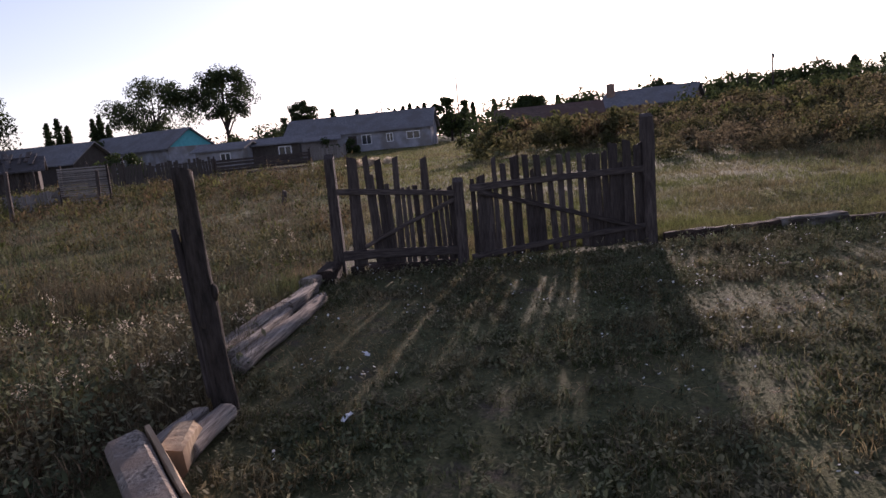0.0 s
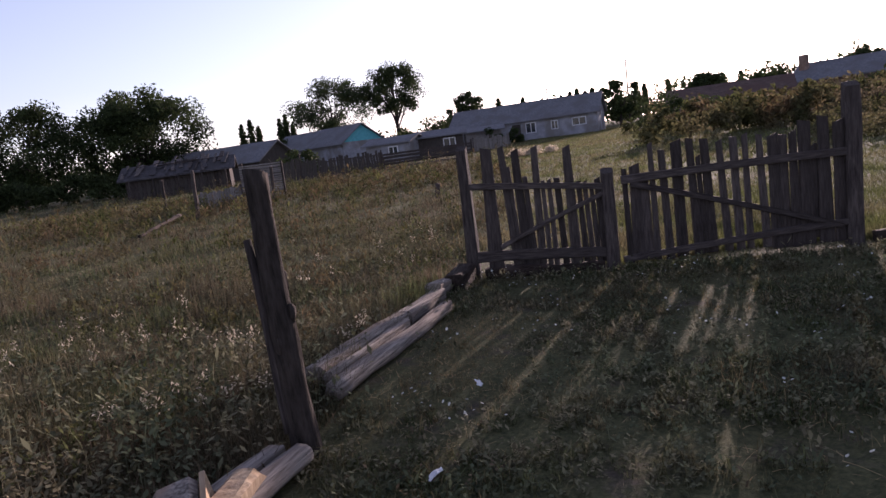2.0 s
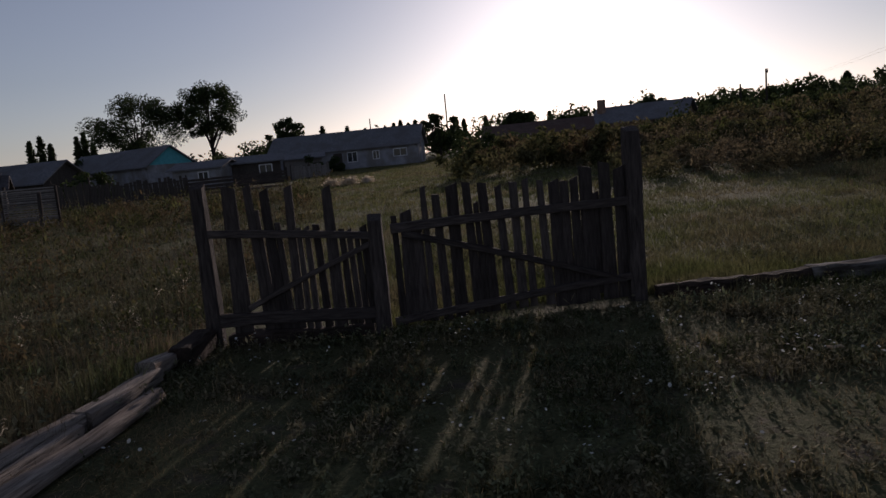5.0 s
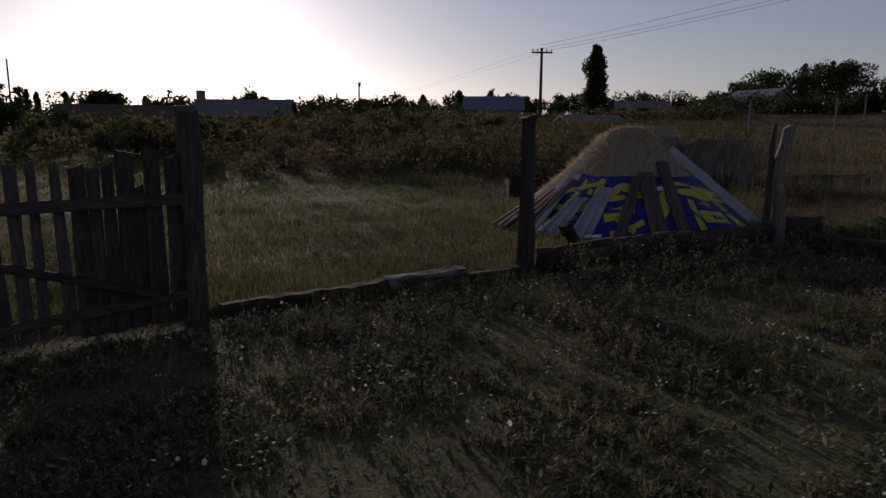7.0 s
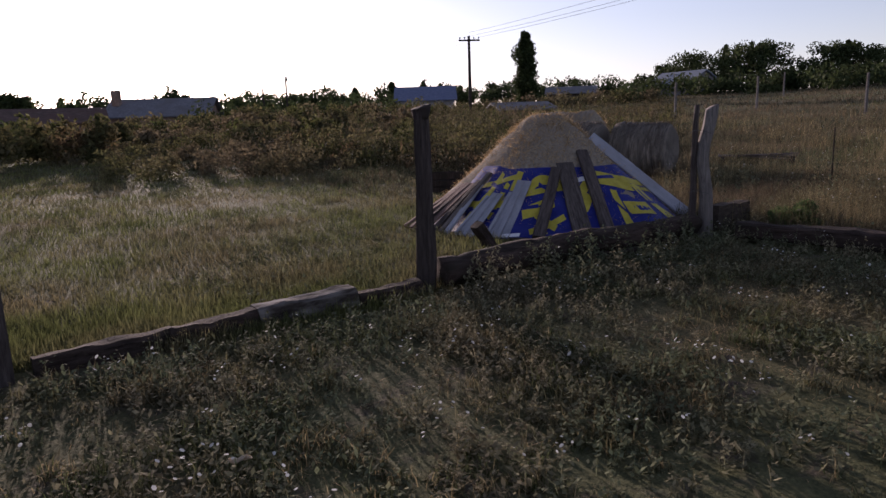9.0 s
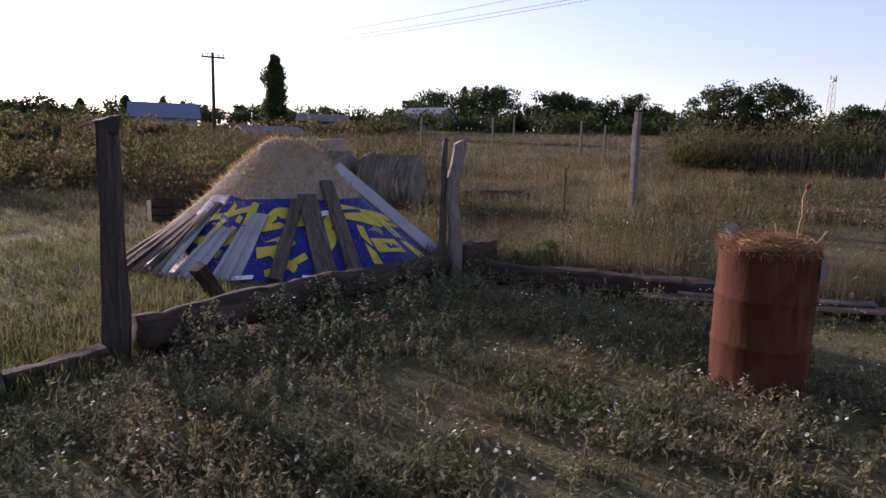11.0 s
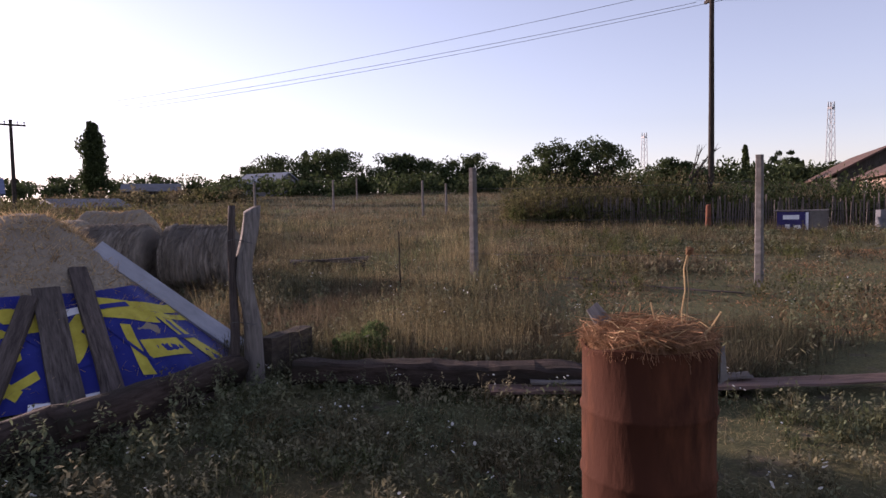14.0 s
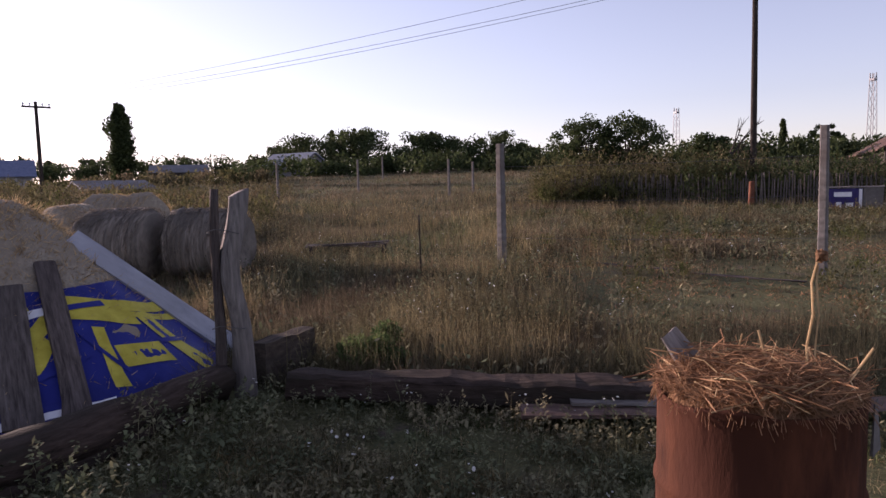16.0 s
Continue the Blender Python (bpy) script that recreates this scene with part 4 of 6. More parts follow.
# dark long sheds at the edge of the field
def patched_shack(p_left, p_right, depth, wall_h, roof_h, label):
    """A ramshackle shed: upright wall boards, a shallow roof strewn with loose boards and sheets, props under the eave."""
    g = house(p_left, p_right, depth, wall_h, roof_h, M_DARKBOARD, M_DARKROOF, label, name="shed", over=0.5)
    L = math.hypot(p_right[0] - p_left[0], p_right[1] - p_left[1])
    r = random.Random(12)
    for i in range(26):
        w = L / 26
        part("wall_board", timber((w * r.uniform(0.7, 0.98), 0.03, wall_h * r.uniform(0.86, 1.0)), i, 1.0, 3, 0.01), r.choice((M_OLDWOOD, M_DARKBOARD, M_OLDWOOD)), g).matrix_basis = pose((i + 0.5) * w, -0.03, 0, 0, r.uniform(-1, 1), 0)
    sl = math.degrees(math.atan2(roof_h, depth / 2))
    for i in range(34):
        x, t = r.uniform(-0.3, L - 0.2), r.uniform(-0.25, 0.65)
        part("roof_board", timber((r.uniform(0.14, 0.42), 0.035, r.uniform(1.2, 2.6)), 100 + i, 0.95, 4, 0.02), r.choice((M_OLDWOOD, M_DARKROOF, M_DARKROOF, M_MIDWOOD)), g).matrix_basis = pose(x, t * depth / 2, wall_h + t * roof_h + 0.17 + 0.03 * (i % 3), sl - 90, 0, r.uniform(-9, 9))
    for i in range(7):
        part("roof_board", timber((r.uniform(0.12, 0.2), 0.05, r.uniform(2.0, 3.4)), 200 + i, 0.9, 5, 0.03, "X"), M_OLDWOOD, g).matrix_basis = pose(r.uniform(0, L - 2.5), depth * r.uniform(0.2, 0.5), wall_h + roof_h * r.uniform(0.5, 1.0) + 0.2, 90, r.uniform(-6, 6), r.uniform(-10, 10))
    for i in range(5):
        part("prop", trunk(0.06, 0.05, wall_h, i, 7, 4, 0.01), M_OLDWOOD, g).matrix_basis = pose(0.3 + i * (L - 0.6) / 4, -0.45, 0, 0, r.uniform(-3, 3), 0)
    return g


patched_shack(polar(E3, 84.0, 57), polar(E3, 76.2, 56), 5, 1.75, 0.85, "low ramshackle shed with boards strewn on its roof")
house(polar(E3, 81.8, 76), polar(E3, 73.7, 66), 5.5, 2.0, 1.6, M_DARKBOARD, M_SLATE, "dark gabled board shed with grey roof", name="shed")
house(polar(E1, 64.4, 66), polar(E1, 60.8, 64), 3.5, 1.9, 0.5, M_WHITEWASH, M_SLATE, "small pale shed with flat roof", [("window", 2.4, 0.8, 1.0, 0.8)], name="shed")
house(polar(E1, 60.0, 66), polar(E1, 56.2, 66), 3.5, 2.0, 0.5, M_DARKBOARD, M_SLATE, "dark board shed with lean roof and window", [("window", 2.4, 0.8, 1.2, 0.9)], name="shed")
house(polar(E1, 56.0, 76), polar(E1, 53.0, 76), 3.0, 1.9, 0.4, M_GREYWOOD, M_SLATE, "grey board outhouse beside the long house", name="shed")
# red barn on the bank
house(polar(E0, 39.5, 66), polar(E0, 31.0, 66), 6, 2.0, 1.1, M_BRICKWALL, M_ROOFRED, "long low barn with brown red roof", name="shed")
house(polar(E0, 31.0, 72), polar(E0, 24.2, 70), 7, 2.2, 1.5, M_BRICKWALL, M_SLATE, "grey roofed house on the overgrown bank",)
chim = obj_from("chimney", timber((0.7, 0.7, 1.4), 3, 1.0, 3, 0.01), M_BRICKWALL)
_c = polar(E0, 30.2, 74)
chim.matrix_basis = pose(_c[0], _c[1], z_at(*_c) + 3.0)
tagged(chim, "brick chimney on a grey roof", "chimney")
# houses beyond the pasture
house(polar(E11, 10.0, 90), polar(E11, 5.2, 90), 7, 1.9, 1.7, M_WHITEWASH, mat("blue_grey_roof", (0.10, 0.12, 0.20), (0.17, 0.19, 0.28), 3, 0.7, 0.1), "white house with blue grey roof far across the pasture", [("window", 2, 0.7, 1, 1), ("window", 5, 0.7, 1, 1)])
house(polar(E11, -2.6, 90), polar(E11, -6.4, 90), 5, 1.3, 0.8, M_DARKBOARD, M_SLATE, "low grey roofed shed far across the pasture", name="shed")
house(polar(E14, 2.4, 52), polar(E14, -1.9, 53), 5, 0.65, 0.5, M_DARKBOARD, M_SLATE, "low patched shed roof above weeds", name="shed")
house(polar(E14, -10.2, 86), polar(E14, -13.2, 82), 5, 1.6, 1.3, M_WHITEWASH, mat("pale_blue_roof", (0.14, 0.16, 0.20), (0.22, 0.25, 0.30), 3, 0.9, 0.1), "small white house with pale blue roof")
# brown barns on the rise
house(polar(E14, -55.7, 68), polar(E14, -57.6, 52), 6.5, 1.3, 1.75, M_DARKBOARD, M_ROOFRED, "dark board barn with a worn brown ridge roof", name="shed")
house(polar(E14, -58.9, 48), polar(E14, -61.2, 38), 6.5, 1.7, 1.5, M_BRICKWALL, M_ROOFRED, "brick barn with brown roof on the rise", [("window", 2.0, 0.6, 1.2, 0.9)], name="shed")


# ---- poles, wires, towers ----
def power_pole(at, h, label, arms=1, lean=0.0, r=0.13, yaw=0.0):
    g = thing("power_pole", (at[0], at[1], z_at(*at)), label, "utility pole", "power line poles", rz=yaw, ry=lean)
    part("mast", trunk(r, r * 0.7, h + 0.3, 3, 10, 6, 0.004), M_BARK, g, "", True).matrix_basis = pose(0, 0, -0.3)
    for k in range(arms):
        z = h - 0.35 - 0.7 * k
        part("crossarm", box(-0.8, 0.8, -0.19, -0.09, z - 0.06, z + 0.06), M_BARK, g)
        for x in (-0.72, -0.35, 0.35, 0.72):
            part("insulator", lathe([(0.0, 0.0), (0.03, 0.0), (0.03, 0.08), (0.06, 0.09), (0.06, 0.16), (0.03, 0.2), (0.0, 0.2)], 8), M_WHITE, g, "white porcelain insulator").matrix_basis = pose(x, -0.14, z + 0.06)
    return g


def at_top(e, ez, az, el, d):
    p = polar(e, az, d)
    return p, ez + d * math.tan(radians(el)) - z_at(*p)


PB, HB = at_top(E7, 1.45, 3.3, 6.6, 54)
power_pole(PB, HB, "dark wooden power pole with a crossarm and insulators", 1, 0, 0.14, -75)
PD = polar(E14, -49.0, 30)
HD = 9.4
power_pole(PD, HD, "tall dark wooden power pole rising from weeds", 1, 0, 0.13, -20)
for az, el, d, e in ((42.6, 4.5, 95, E0), (49.2, 3.2, 120, E3)):
    p, h = at_top(e, 1.6, az, el, d)
    power_pole(p, h, "thin distant wooden power pole", 0, 0, 0.12)
for az, el, d, ln in ((20.1, 2.9, 80, 0), (18.3, 3.8, 82, 3), (10.6, 3.2, 110, 0), (5.9 + 1.4, 3.4, 120, 0)):
    p, h = at_top((2.66, 1.0), 1.5, az, el, d)
    power_pole(p, h, "distant wooden power pole above scrub", 1 if az < 19 else 0, ln, 0.13, 20)


def wire(a, b, sag, label, r=0.010):
    pts = [tuple(Vector(a).lerp(Vector(b), t) - Vector((0, 0, sag * 4 * t * (1 - t)))) for t in np.linspace(0, 1, 25)]
    ob = obj_from("power_line", tube(pts, r, 5), M_WIRE)
    return tagged(ob, label, "power line", "overhead wires", kind="structure")


zb, zd = z_at(*PB), z_at(*PD)
for k, (o, dz) in enumerate(((0.7, 0.0), (-0.7, 0.0), (0.0, 0.75))):
    wire((PB[0], PB[1] + o, zb + HB - 0.15 + dz * 0.5), (PD[0] + o * 0.6, PD[1] + o * 0.6, zd + HD - 0.5 + dz), 0.45, "thin overhead wire between wooden poles")
PX = polar(E14, -85, 45)
for o in (0.7, -0.7):
    wire((PD[0] + o * 0.6, PD[1] + o * 0.6, zd + HD - 0.4), (PX[0], PX[1] + o, z_at(*PX) + 8.8), 0.5, "thin overhead wire leading past the barns")
power_pole(PX, 9.2, "wooden power pole beyond the barns", 1, 0, 0.13, 20)
P2 = polar(E7, 20, 260)
for o in (0.6, -0.6):
    wire((PB[0], PB[1] + o, zb + HB - 0.2), (P2[0], P2[1] + o, 12), 1.5, "thin overhead wire crossing the pasture")


def lattice_tower(at, h, w, label):
    g = thing("lattice_tower", (at[0], at[1], z_at(*at)), label, "radio mast")
    n = 10
    cs = [(-1, -1), (1, -1), (1, 1), (-1, 1)]
    def corner(c, t):
        k = w * (1.25 - 0.55 * t) / 2
        return (c[0] * k, c[1] * k, h * t)
    for c in cs:
        part("leg", tube([corner(c, 0), corner(c, 1)], w * 0.06, 4), M_STEEL, g)
    for i in range(n):
        for a in range(4):
            c, d = cs[a], cs[(a + 1) % 4]
            part("lattice_bar", tube([corner(c, i / n), corner(d, (i + 1) / n)], w * 0.035, 3), M_STEEL, g)
    part("platform", box(-w * 0.42, w * 0.42, -w * 0.42, w * 0.42, h * 0.93, h * 0.95), M_STEEL, g)
    for c in cs[:3]:
        part("antenna", lathe([(0, 0), (w * 0.09, 0), (w * 0.09, h * 0.06), (0, h * 0.06)], 8), M_STEEL, g).matrix_basis = pose(c[0] * w * 0.33, c[1] * w * 0.33, h * 0.95)
    return g


p, h = at_top(E14, 1.48, -43.9, 5.8, 260)
lattice_tower(p, h, 1.7, "distant steel lattice radio mast")
p, h = at_top(E14, 1.48, -57.1, 7.2, 260)
lattice_tower(p, h, 1.9, "distant steel lattice mast behind the barns")


# ---- trees ----
def leaf_mesh(name, centres, radii, per, size, material, rs, flat=0.8):
    """Leaves as small folded blades round clump centres."""
    cs, rr = np.asarray(centres), np.asarray(radii)
    n = len(cs) * per
    k = np.repeat(np.arange(len(cs)), per)
    d = rs.normal(0, 1, (n, 3))
    d /= np.linalg.norm(d, axis=1)[:, None]
    pos = cs[k] + d * (rr[k] * rs.rand(n) ** 0.45)[:, None] * np.array([1, 1, flat])
    a = rs.normal(0, 1, (n, 3))
    a /= np.linalg.norm(a, axis=1)[:, None]
    b = np.cross(a, rs.normal(0, 1, (n, 3)))
    b /= np.linalg.norm(b, axis=1)[:, None]
    s = size * (0.6 + 0.8 * rs.rand(n))[:, None]
    tri = np.stack([pos - a * s, pos + b * s * 0.45, pos + a * s, pos - b * s * 0.45], 1).reshape(-1, 3)
    return mesh_from_arrays(name, tri, n, 4, material)


def tree(at, h, spread, label, seed, material=None, columnar=False, bare=0.3, clumps=46, per=90, leaf=0.22, name="tree", squat=False, group=""):
    rs = np.random.RandomState(seed)
    g = thing(name, (at[0], at[1], z_at(*at) - 0.1), label, "tree" if name != "bush" else "bush", group)
    tb = bmesh.new()
    def limb(a, b, r0, r1):
        a, b = Vector(a), Vector(b)
        m = trunk(r0, r1, (b - a).length, seed, 7, 5, r0 * 0.15)
        bmesh.ops.transform(m, verts=m.verts, matrix=axis_pose(a, b))
        me = bpy.data.meshes.new("tmp")
        m.to_mesh(me)
        m.free()
        tb.from_mesh(me)
        bpy.data.meshes.remove(me)
    r = h * 0.022 + 0.05
    limb((0, 0, 0), (0.1, 0, h * (0.9 if columnar else 0.55)), r, r * 0.35)
    cs, rr = [], []
    if columnar:
        clumps, per = (clumps * 3, per // 2) if group == "distant poplars" else (clumps * 2, per)
        for i in range(clumps):
            t = (i + 0.5) / clumps
            k = min(1, 3.2 * (1.02 - t)) ** 0.6 * min(1, 0.45 + 2.2 * t)
            an = i * 2.4
            q = spread * k * 0.32 * rs.rand()
            cs.append((q * math.cos(an), q * math.sin(an), h * (bare * 0.5 + (1 - bare * 0.5) * t * 0.94)))
            rr.append(spread * 0.38 * k * (0.7 + 0.5 * rs.rand()) + 0.1)
    else:
        nl = 9
        for i in range(nl):
            an = i * 2.4 + rs.rand()
            el = 0.35 + 0.9 * rs.rand()
            q = spread * (0.55 + 0.35 * rs.rand())
            tip = (q * math.cos(an) * math.cos(el), q * math.sin(an) * math.cos(el), h * bare + (h * (1 - bare)) * (0.25 + 0.6 * math.sin(el)))
            limb((0.05, 0, h * (bare * 0.6 + 0.18 * rs.rand())), tip, r * 0.45, r * 0.1)
        for i in range(clumps):
            an, u = rs.rand() * 6.283, rs.rand() ** 0.5
            zt = rs.rand()
            prof = math.sin(math.pi * (0.12 + 0.80 * zt)) ** 0.7
            q = spread * u * prof
            cs.append((q * math.cos(an), q * math.sin(an), h * (bare + (1 - bare) * (0.08 + 0.84 * zt))))
            rr.append(spread * (0.16 + 0.14 * rs.rand()))
    part("trunk", tb, M_BARK, g, "", True)
    fine = group != "distant poplars"
    ob = new("crown", leaf_mesh("crown", cs, rr, int(per * 1.2) if fine else per, leaf * (0.85 if fine else 0.8), material or M_LEAF, rs))
    ob.parent = g
    return g


def tree_el(e, ez, az, el, d, spread, label, seed, **kw):
    p, h = at_top(e, ez, az, el, d)
    return tree(p, h * (1.03 if kw.get('columnar') else 1.07), spread, label, seed, **kw)


# by the turquoise house
tree_el(E1, 1.58, 66.9, 5.9, 112, 7.0, "broad dark leafy tree behind the turquoise house", 1, clumps=70, bare=0.28, leaf=0.20, per=240)
tree_el(E1, 1.58, 61.6, 6.5, 112, 5.6, "tall dark tree with open crown and forked trunk", 2, clumps=60, bare=0.42, leaf=0.20, per=240)
tree_el(E3, 1.58, 82.5, 6.7, 78, 7.5, "large round leafy tree behind the dark sheds", 3, clumps=80, bare=0.15, leaf=0.21, per=300)
tree_el(E3, 1.58, 90.5, 6.0, 80, 7.0, "large leafy tree behind the dark sheds", 4, clumps=60, bare=0.15, leaf=0.21, per=300)
tree_el(E0, 1.6, 55.7, 3.6, 100, 2.6, "small round tree beside the long house", 5, clumps=30, bare=0.3, leaf=0.26)
tree_el(E0, 1.6, 43.3, 2.9, 92, 2.8, "leafy tree at the end of the long house", 6, clumps=34, bare=0.25, leaf=0.24)
for i, (az, el) in enumerate(((74.0, 3.6), (73.3, 3.9), (72.7, 3.3), (71.0, 3.7), (70.5, 4.0), (70.0, 3.2))):
    tree_el(E0, 1.6, az, el, 150, 1.5, "slim distant poplar behind the village", 20 + i, columnar=True, clumps=16, per=60, leaf=0.4, name="poplar_tree", group="distant poplars")
for i, (az, el) in enumerate(((47.9, 2.5), (47.2, 2.7), (46.6, 2.9), (46.0, 2.6), (45.4, 2.8), (42.0, 2.7), (41.4, 2.5), (53.0, 3.0), (51.0, 2.8), (39.6, 2.6), (36.6, 2.3), (34.4, 2.4))):
    tree_el(E0, 1.6, az, el, 170, 1.6, "slim distant poplar behind the village", 40 + i, columnar=True, clumps=14, per=50, leaf=0.45, name="poplar_tree", group="distant poplars")
tree_el(E0, 1.6, 26.6, 2.6, 84, 2.6, "round tree behind the roofs on the bank", 7, clumps=30, bare=0.1, leaf=0.26)
tree_el(E0, 1.6, 36.6, 2.3, 78, 3.0, "broad tree behind the red barn", 8, clumps=36, bare=0.05, leaf=0.26)
tree_el(E0, 1.6, 33.0, 1.9, 82, 2.4, "low tree behind the red barn", 9, clumps=30, bare=0.05, leaf=0.26)
tree_el(E0, 1.6, 21.6, 1.9, 80, 2.6, "bushy tree on the overgrown bank", 10, clumps=30, bare=0.02, leaf=0.24)
# poplar and trees beyond the pasture
tree_el(E7, 1.45, -1.1, 6.9, 78, 2.3, "tall slender dark poplar across the pasture", 60, columnar=True, clumps=44, per=130, leaf=0.2, name="poplar_tree", material=M_LEAF_D, bare=0.1)
for i, (az, el) in enumerate(((13.0, 2.9), (10.0, 3.3), (9.6, 2.8), (7.4, 3.3), (6.0, 3.0), (4.4, 2.8), (1.6, 2.9), (-5.0, 2.6), (-7.6, 2.5))):
    tree_el(E7, 1.45, az, el, 160, 2.0, "distant poplar above the hedges", 70 + i, columnar=True, clumps=16, per=60, leaf=0.45, name="poplar_tree", group="distant poplars")
for i, (az, el, d, sp) in enumerate(((-15.2, 4.6, 92, 5.6), (-18.6, 4.8, 94, 5.4), (-12.0, 3.6, 104, 3.8), (-23.5, 4.5, 90, 4.2), (-26.4, 4.0, 90, 5.0), (-30.0, 4.3, 90, 4.2), (-32.2, 3.0, 94, 3.4), (-20.6, 2.8, 80, 1.6))):
    tree_el(E11, 1.46, az, el, d, sp, "dark rounded tree across the dry pasture", 90 + i, clumps=54, per=110, bare=0.02, leaf=0.22, material=M_LEAF_D, group="dark trees across the pasture")
for i, (az, el) in enumerate(((-16.2, 5.1), (-17.0, 5.0), (-18.0, 5.2), (-18.8, 5.0), (-24.3, 4.8))):
    tree_el(E11, 1.46, az, el, 105, 1.0, "dark poplar top above rounded trees", 110 + i, columnar=True, clumps=14, per=60, leaf=0.3, name="poplar_tree", material=M_LEAF_D, group="distant poplars")
tree_el(E11, 1.46, -36.8, 5.2, 62, 3.0, "pale green willow at the garden fence", 120, clumps=50, per=120, bare=0.08, leaf=0.16, material=M_LEAF)
tree_el(E11, 1.46, -39.8, 5.1, 64, 3.4, "dark green willow at the garden fence", 121, clumps=50, per=120, bare=0.05, leaf=0.16, material=M_LEAF_D)
tree_el(E14, 1.48, -46.3, 3.6, 70, 2.8, "round leafy tree behind the garden fence", 122, clumps=40, per=90, bare=0.05, leaf=0.2, material=M_LEAF_D)
tree_el(E14, 1.48, -51.4, 4.6, 120, 1.0, "slim dark cypress-shaped poplar", 123, columnar=True, clumps=24, per=70, leaf=0.25, name="poplar_tree", material=M_LEAF_D, bare=0.05)
tree_el(E14, 1.48, -54.2, 3.9, 120, 2.4, "round tree behind the brown barns", 124, clumps=30, per=70, bare=0.1, leaf=0.3, material=M_LEAF_D)


def dry_tree(at, h, seed):
    rs = random.Random(seed)
    bm = bmesh.new()
    def branch(a, d, L, r, depth):
        b = a + d * L
        m = trunk(r, r * 0.5, L, seed, 5, 3, r * 0.3)
        bmesh.ops.transform(m, verts=m.verts, matrix=axis_pose(a, b))
        me = bpy.data.meshes.new("tmp")
        m.to_mesh(me)
        m.free()
        bm.from_mesh(me)
        bpy.data.meshes.remove(me)
        if depth:
            for _ in range(3):
                dd = (d + Vector((rs.uniform(-.6, .6), rs.uniform(-.6, .6), rs.uniform(0, .4)))).normalized()
                branch(a.lerp(b, rs.uniform(0.5, 1)), dd, L * rs.uniform(0.5, 0.75), r * 0.5, depth - 1)
    branch(Vector((0, 0, 0)), Vector((0.05, 0, 1)), h * 0.5, 0.10, 3)
    ob = obj_from("dry_tree", bm, M_BARK)
    ob.matrix_basis = pose(at[0], at[1], z_at(*at) - 0.1)
    return tagged(ob, "small bare dead tree in a hedge", "tree")


p, h = at_top(E14, 1.48, -47.4, 5.4, 30)
dry_tree(p, h, 4)


def bush_row(name, pts, label, material, seed, per=260, leaf=0.12, kind="stuff", flat=0.8):
    """Scrub: clumps at (x, y, radius, height) rising from the ground."""
    rs = np.random.RandomState(seed)
    cs, rr = [], []
    for x, y, r, h in pts:
        z = z_at(x, y)
        for k in range(5):
            cs.append((x + rs.normal(0, r * 0.45), y + rs.normal(0, r * 0.45), z + h * (0.15 + 0.7 * rs.rand())))
            rr.append(r * (0.35 + 0.25 * rs.rand()))
    ob = new(name, leaf_mesh(name, cs, rr, per // 5, leaf, material, rs, flat))
    return tagged(ob, label, "bush", kind=kind)


rs = random.Random(3)
# hedge line across the pasture
bush_row("far_hedge", [(*polar(E11, az, 112 + rs.uniform(-6, 12)), 2.6, rs.uniform(2.0, 4.0)) for az in np.arange(-12, 24, 0.5)], "long dark hedge across the pasture", M_LEAF_D, 1, 400, 0.25)
bush_row("far_hedge", [(*polar(E7, az, 110 + rs.uniform(-8, 12)), 3.0, rs.uniform(3.4, 6.2)) for az in np.arange(14, 60, 0.6)], "dark hedge behind the barns", M_LEAF_D, 2, 300, 0.32)
bush_row("far_hedge", [(*polar(E0, az, 105 + rs.uniform(-8, 12)), 3.0, rs.uniform(2.2, 4.6)) for az in np.arange(53, 96, 0.6)], "dark hedge behind the village houses", M_LEAF_D, 3, 300, 0.32)
bush_row("far_hedge", [(*polar(E14, az, 75 + rs.uniform(-8, 12)), 2.4, rs.uniform(1.2, 2.4)) for az in np.arange(-100, -8, 0.7)], "dark hedge behind the garden", M_LEAF_D, 4, 260, 0.24)
bush_row("far_hedge", [(*polar(E11, az, 74 + rs.uniform(-8, 8)), 1.6, rs.uniform(0.6, 1.5)) for az in np.arange(-11, 13, 0.7)], "low weedy hedge across the pasture", M_SCRUB, 14, 350, 0.15)
# scrub on the bank
for m_leaf, word, sd in ((M_SCRUB, "brownish scrub covering the bank", 5), (M_HERB, "dark green bushes on the bank", 55)):
    bush_row("bank_scrub", [(*polar(E0, az + rs.uniform(-0.8, 0.8), rs.uniform(33, 57)), rs.uniform(0.5, 1.5), rs.uniform(0.5, 1.9 if az > 28 else 1.2)) for az in np.arange(8, 41, 0.55)], word, m_leaf, sd, 420, 0.12)
bush_row("elder_bush", [(*polar(E3, az, 50 + 3 * k), 1.5, 2.4 - 0.3 * k) for k, az in enumerate((38.6, 37.4, 36.4, 40.0, 41.2))], "tall green elder bush at the barn end", M_LEAF, 6, 900, 0.12)
bush_row("bank_scrub", [(*polar(E7, az, d), rs.uniform(0.6, 1.2), rs.uniform(0.5, 1.1)) for az in np.arange(2, 31, 0.9) for d in (rs.uniform(20, 26), rs.uniform(26, 34))], "low weedy scrub at the foot of the bank", M_SCRUB, 7, 420, 0.055)
bush_row("bank_scrub", [(*polar(E7, az, rs.uniform(60, 70)), 2.0, rs.uniform(1.2, 2.5)) for az in np.arange(9, 27, 0.5)], "tall dark scrub on the bank top", M_LEAF_D, 8, 300, 0.2)


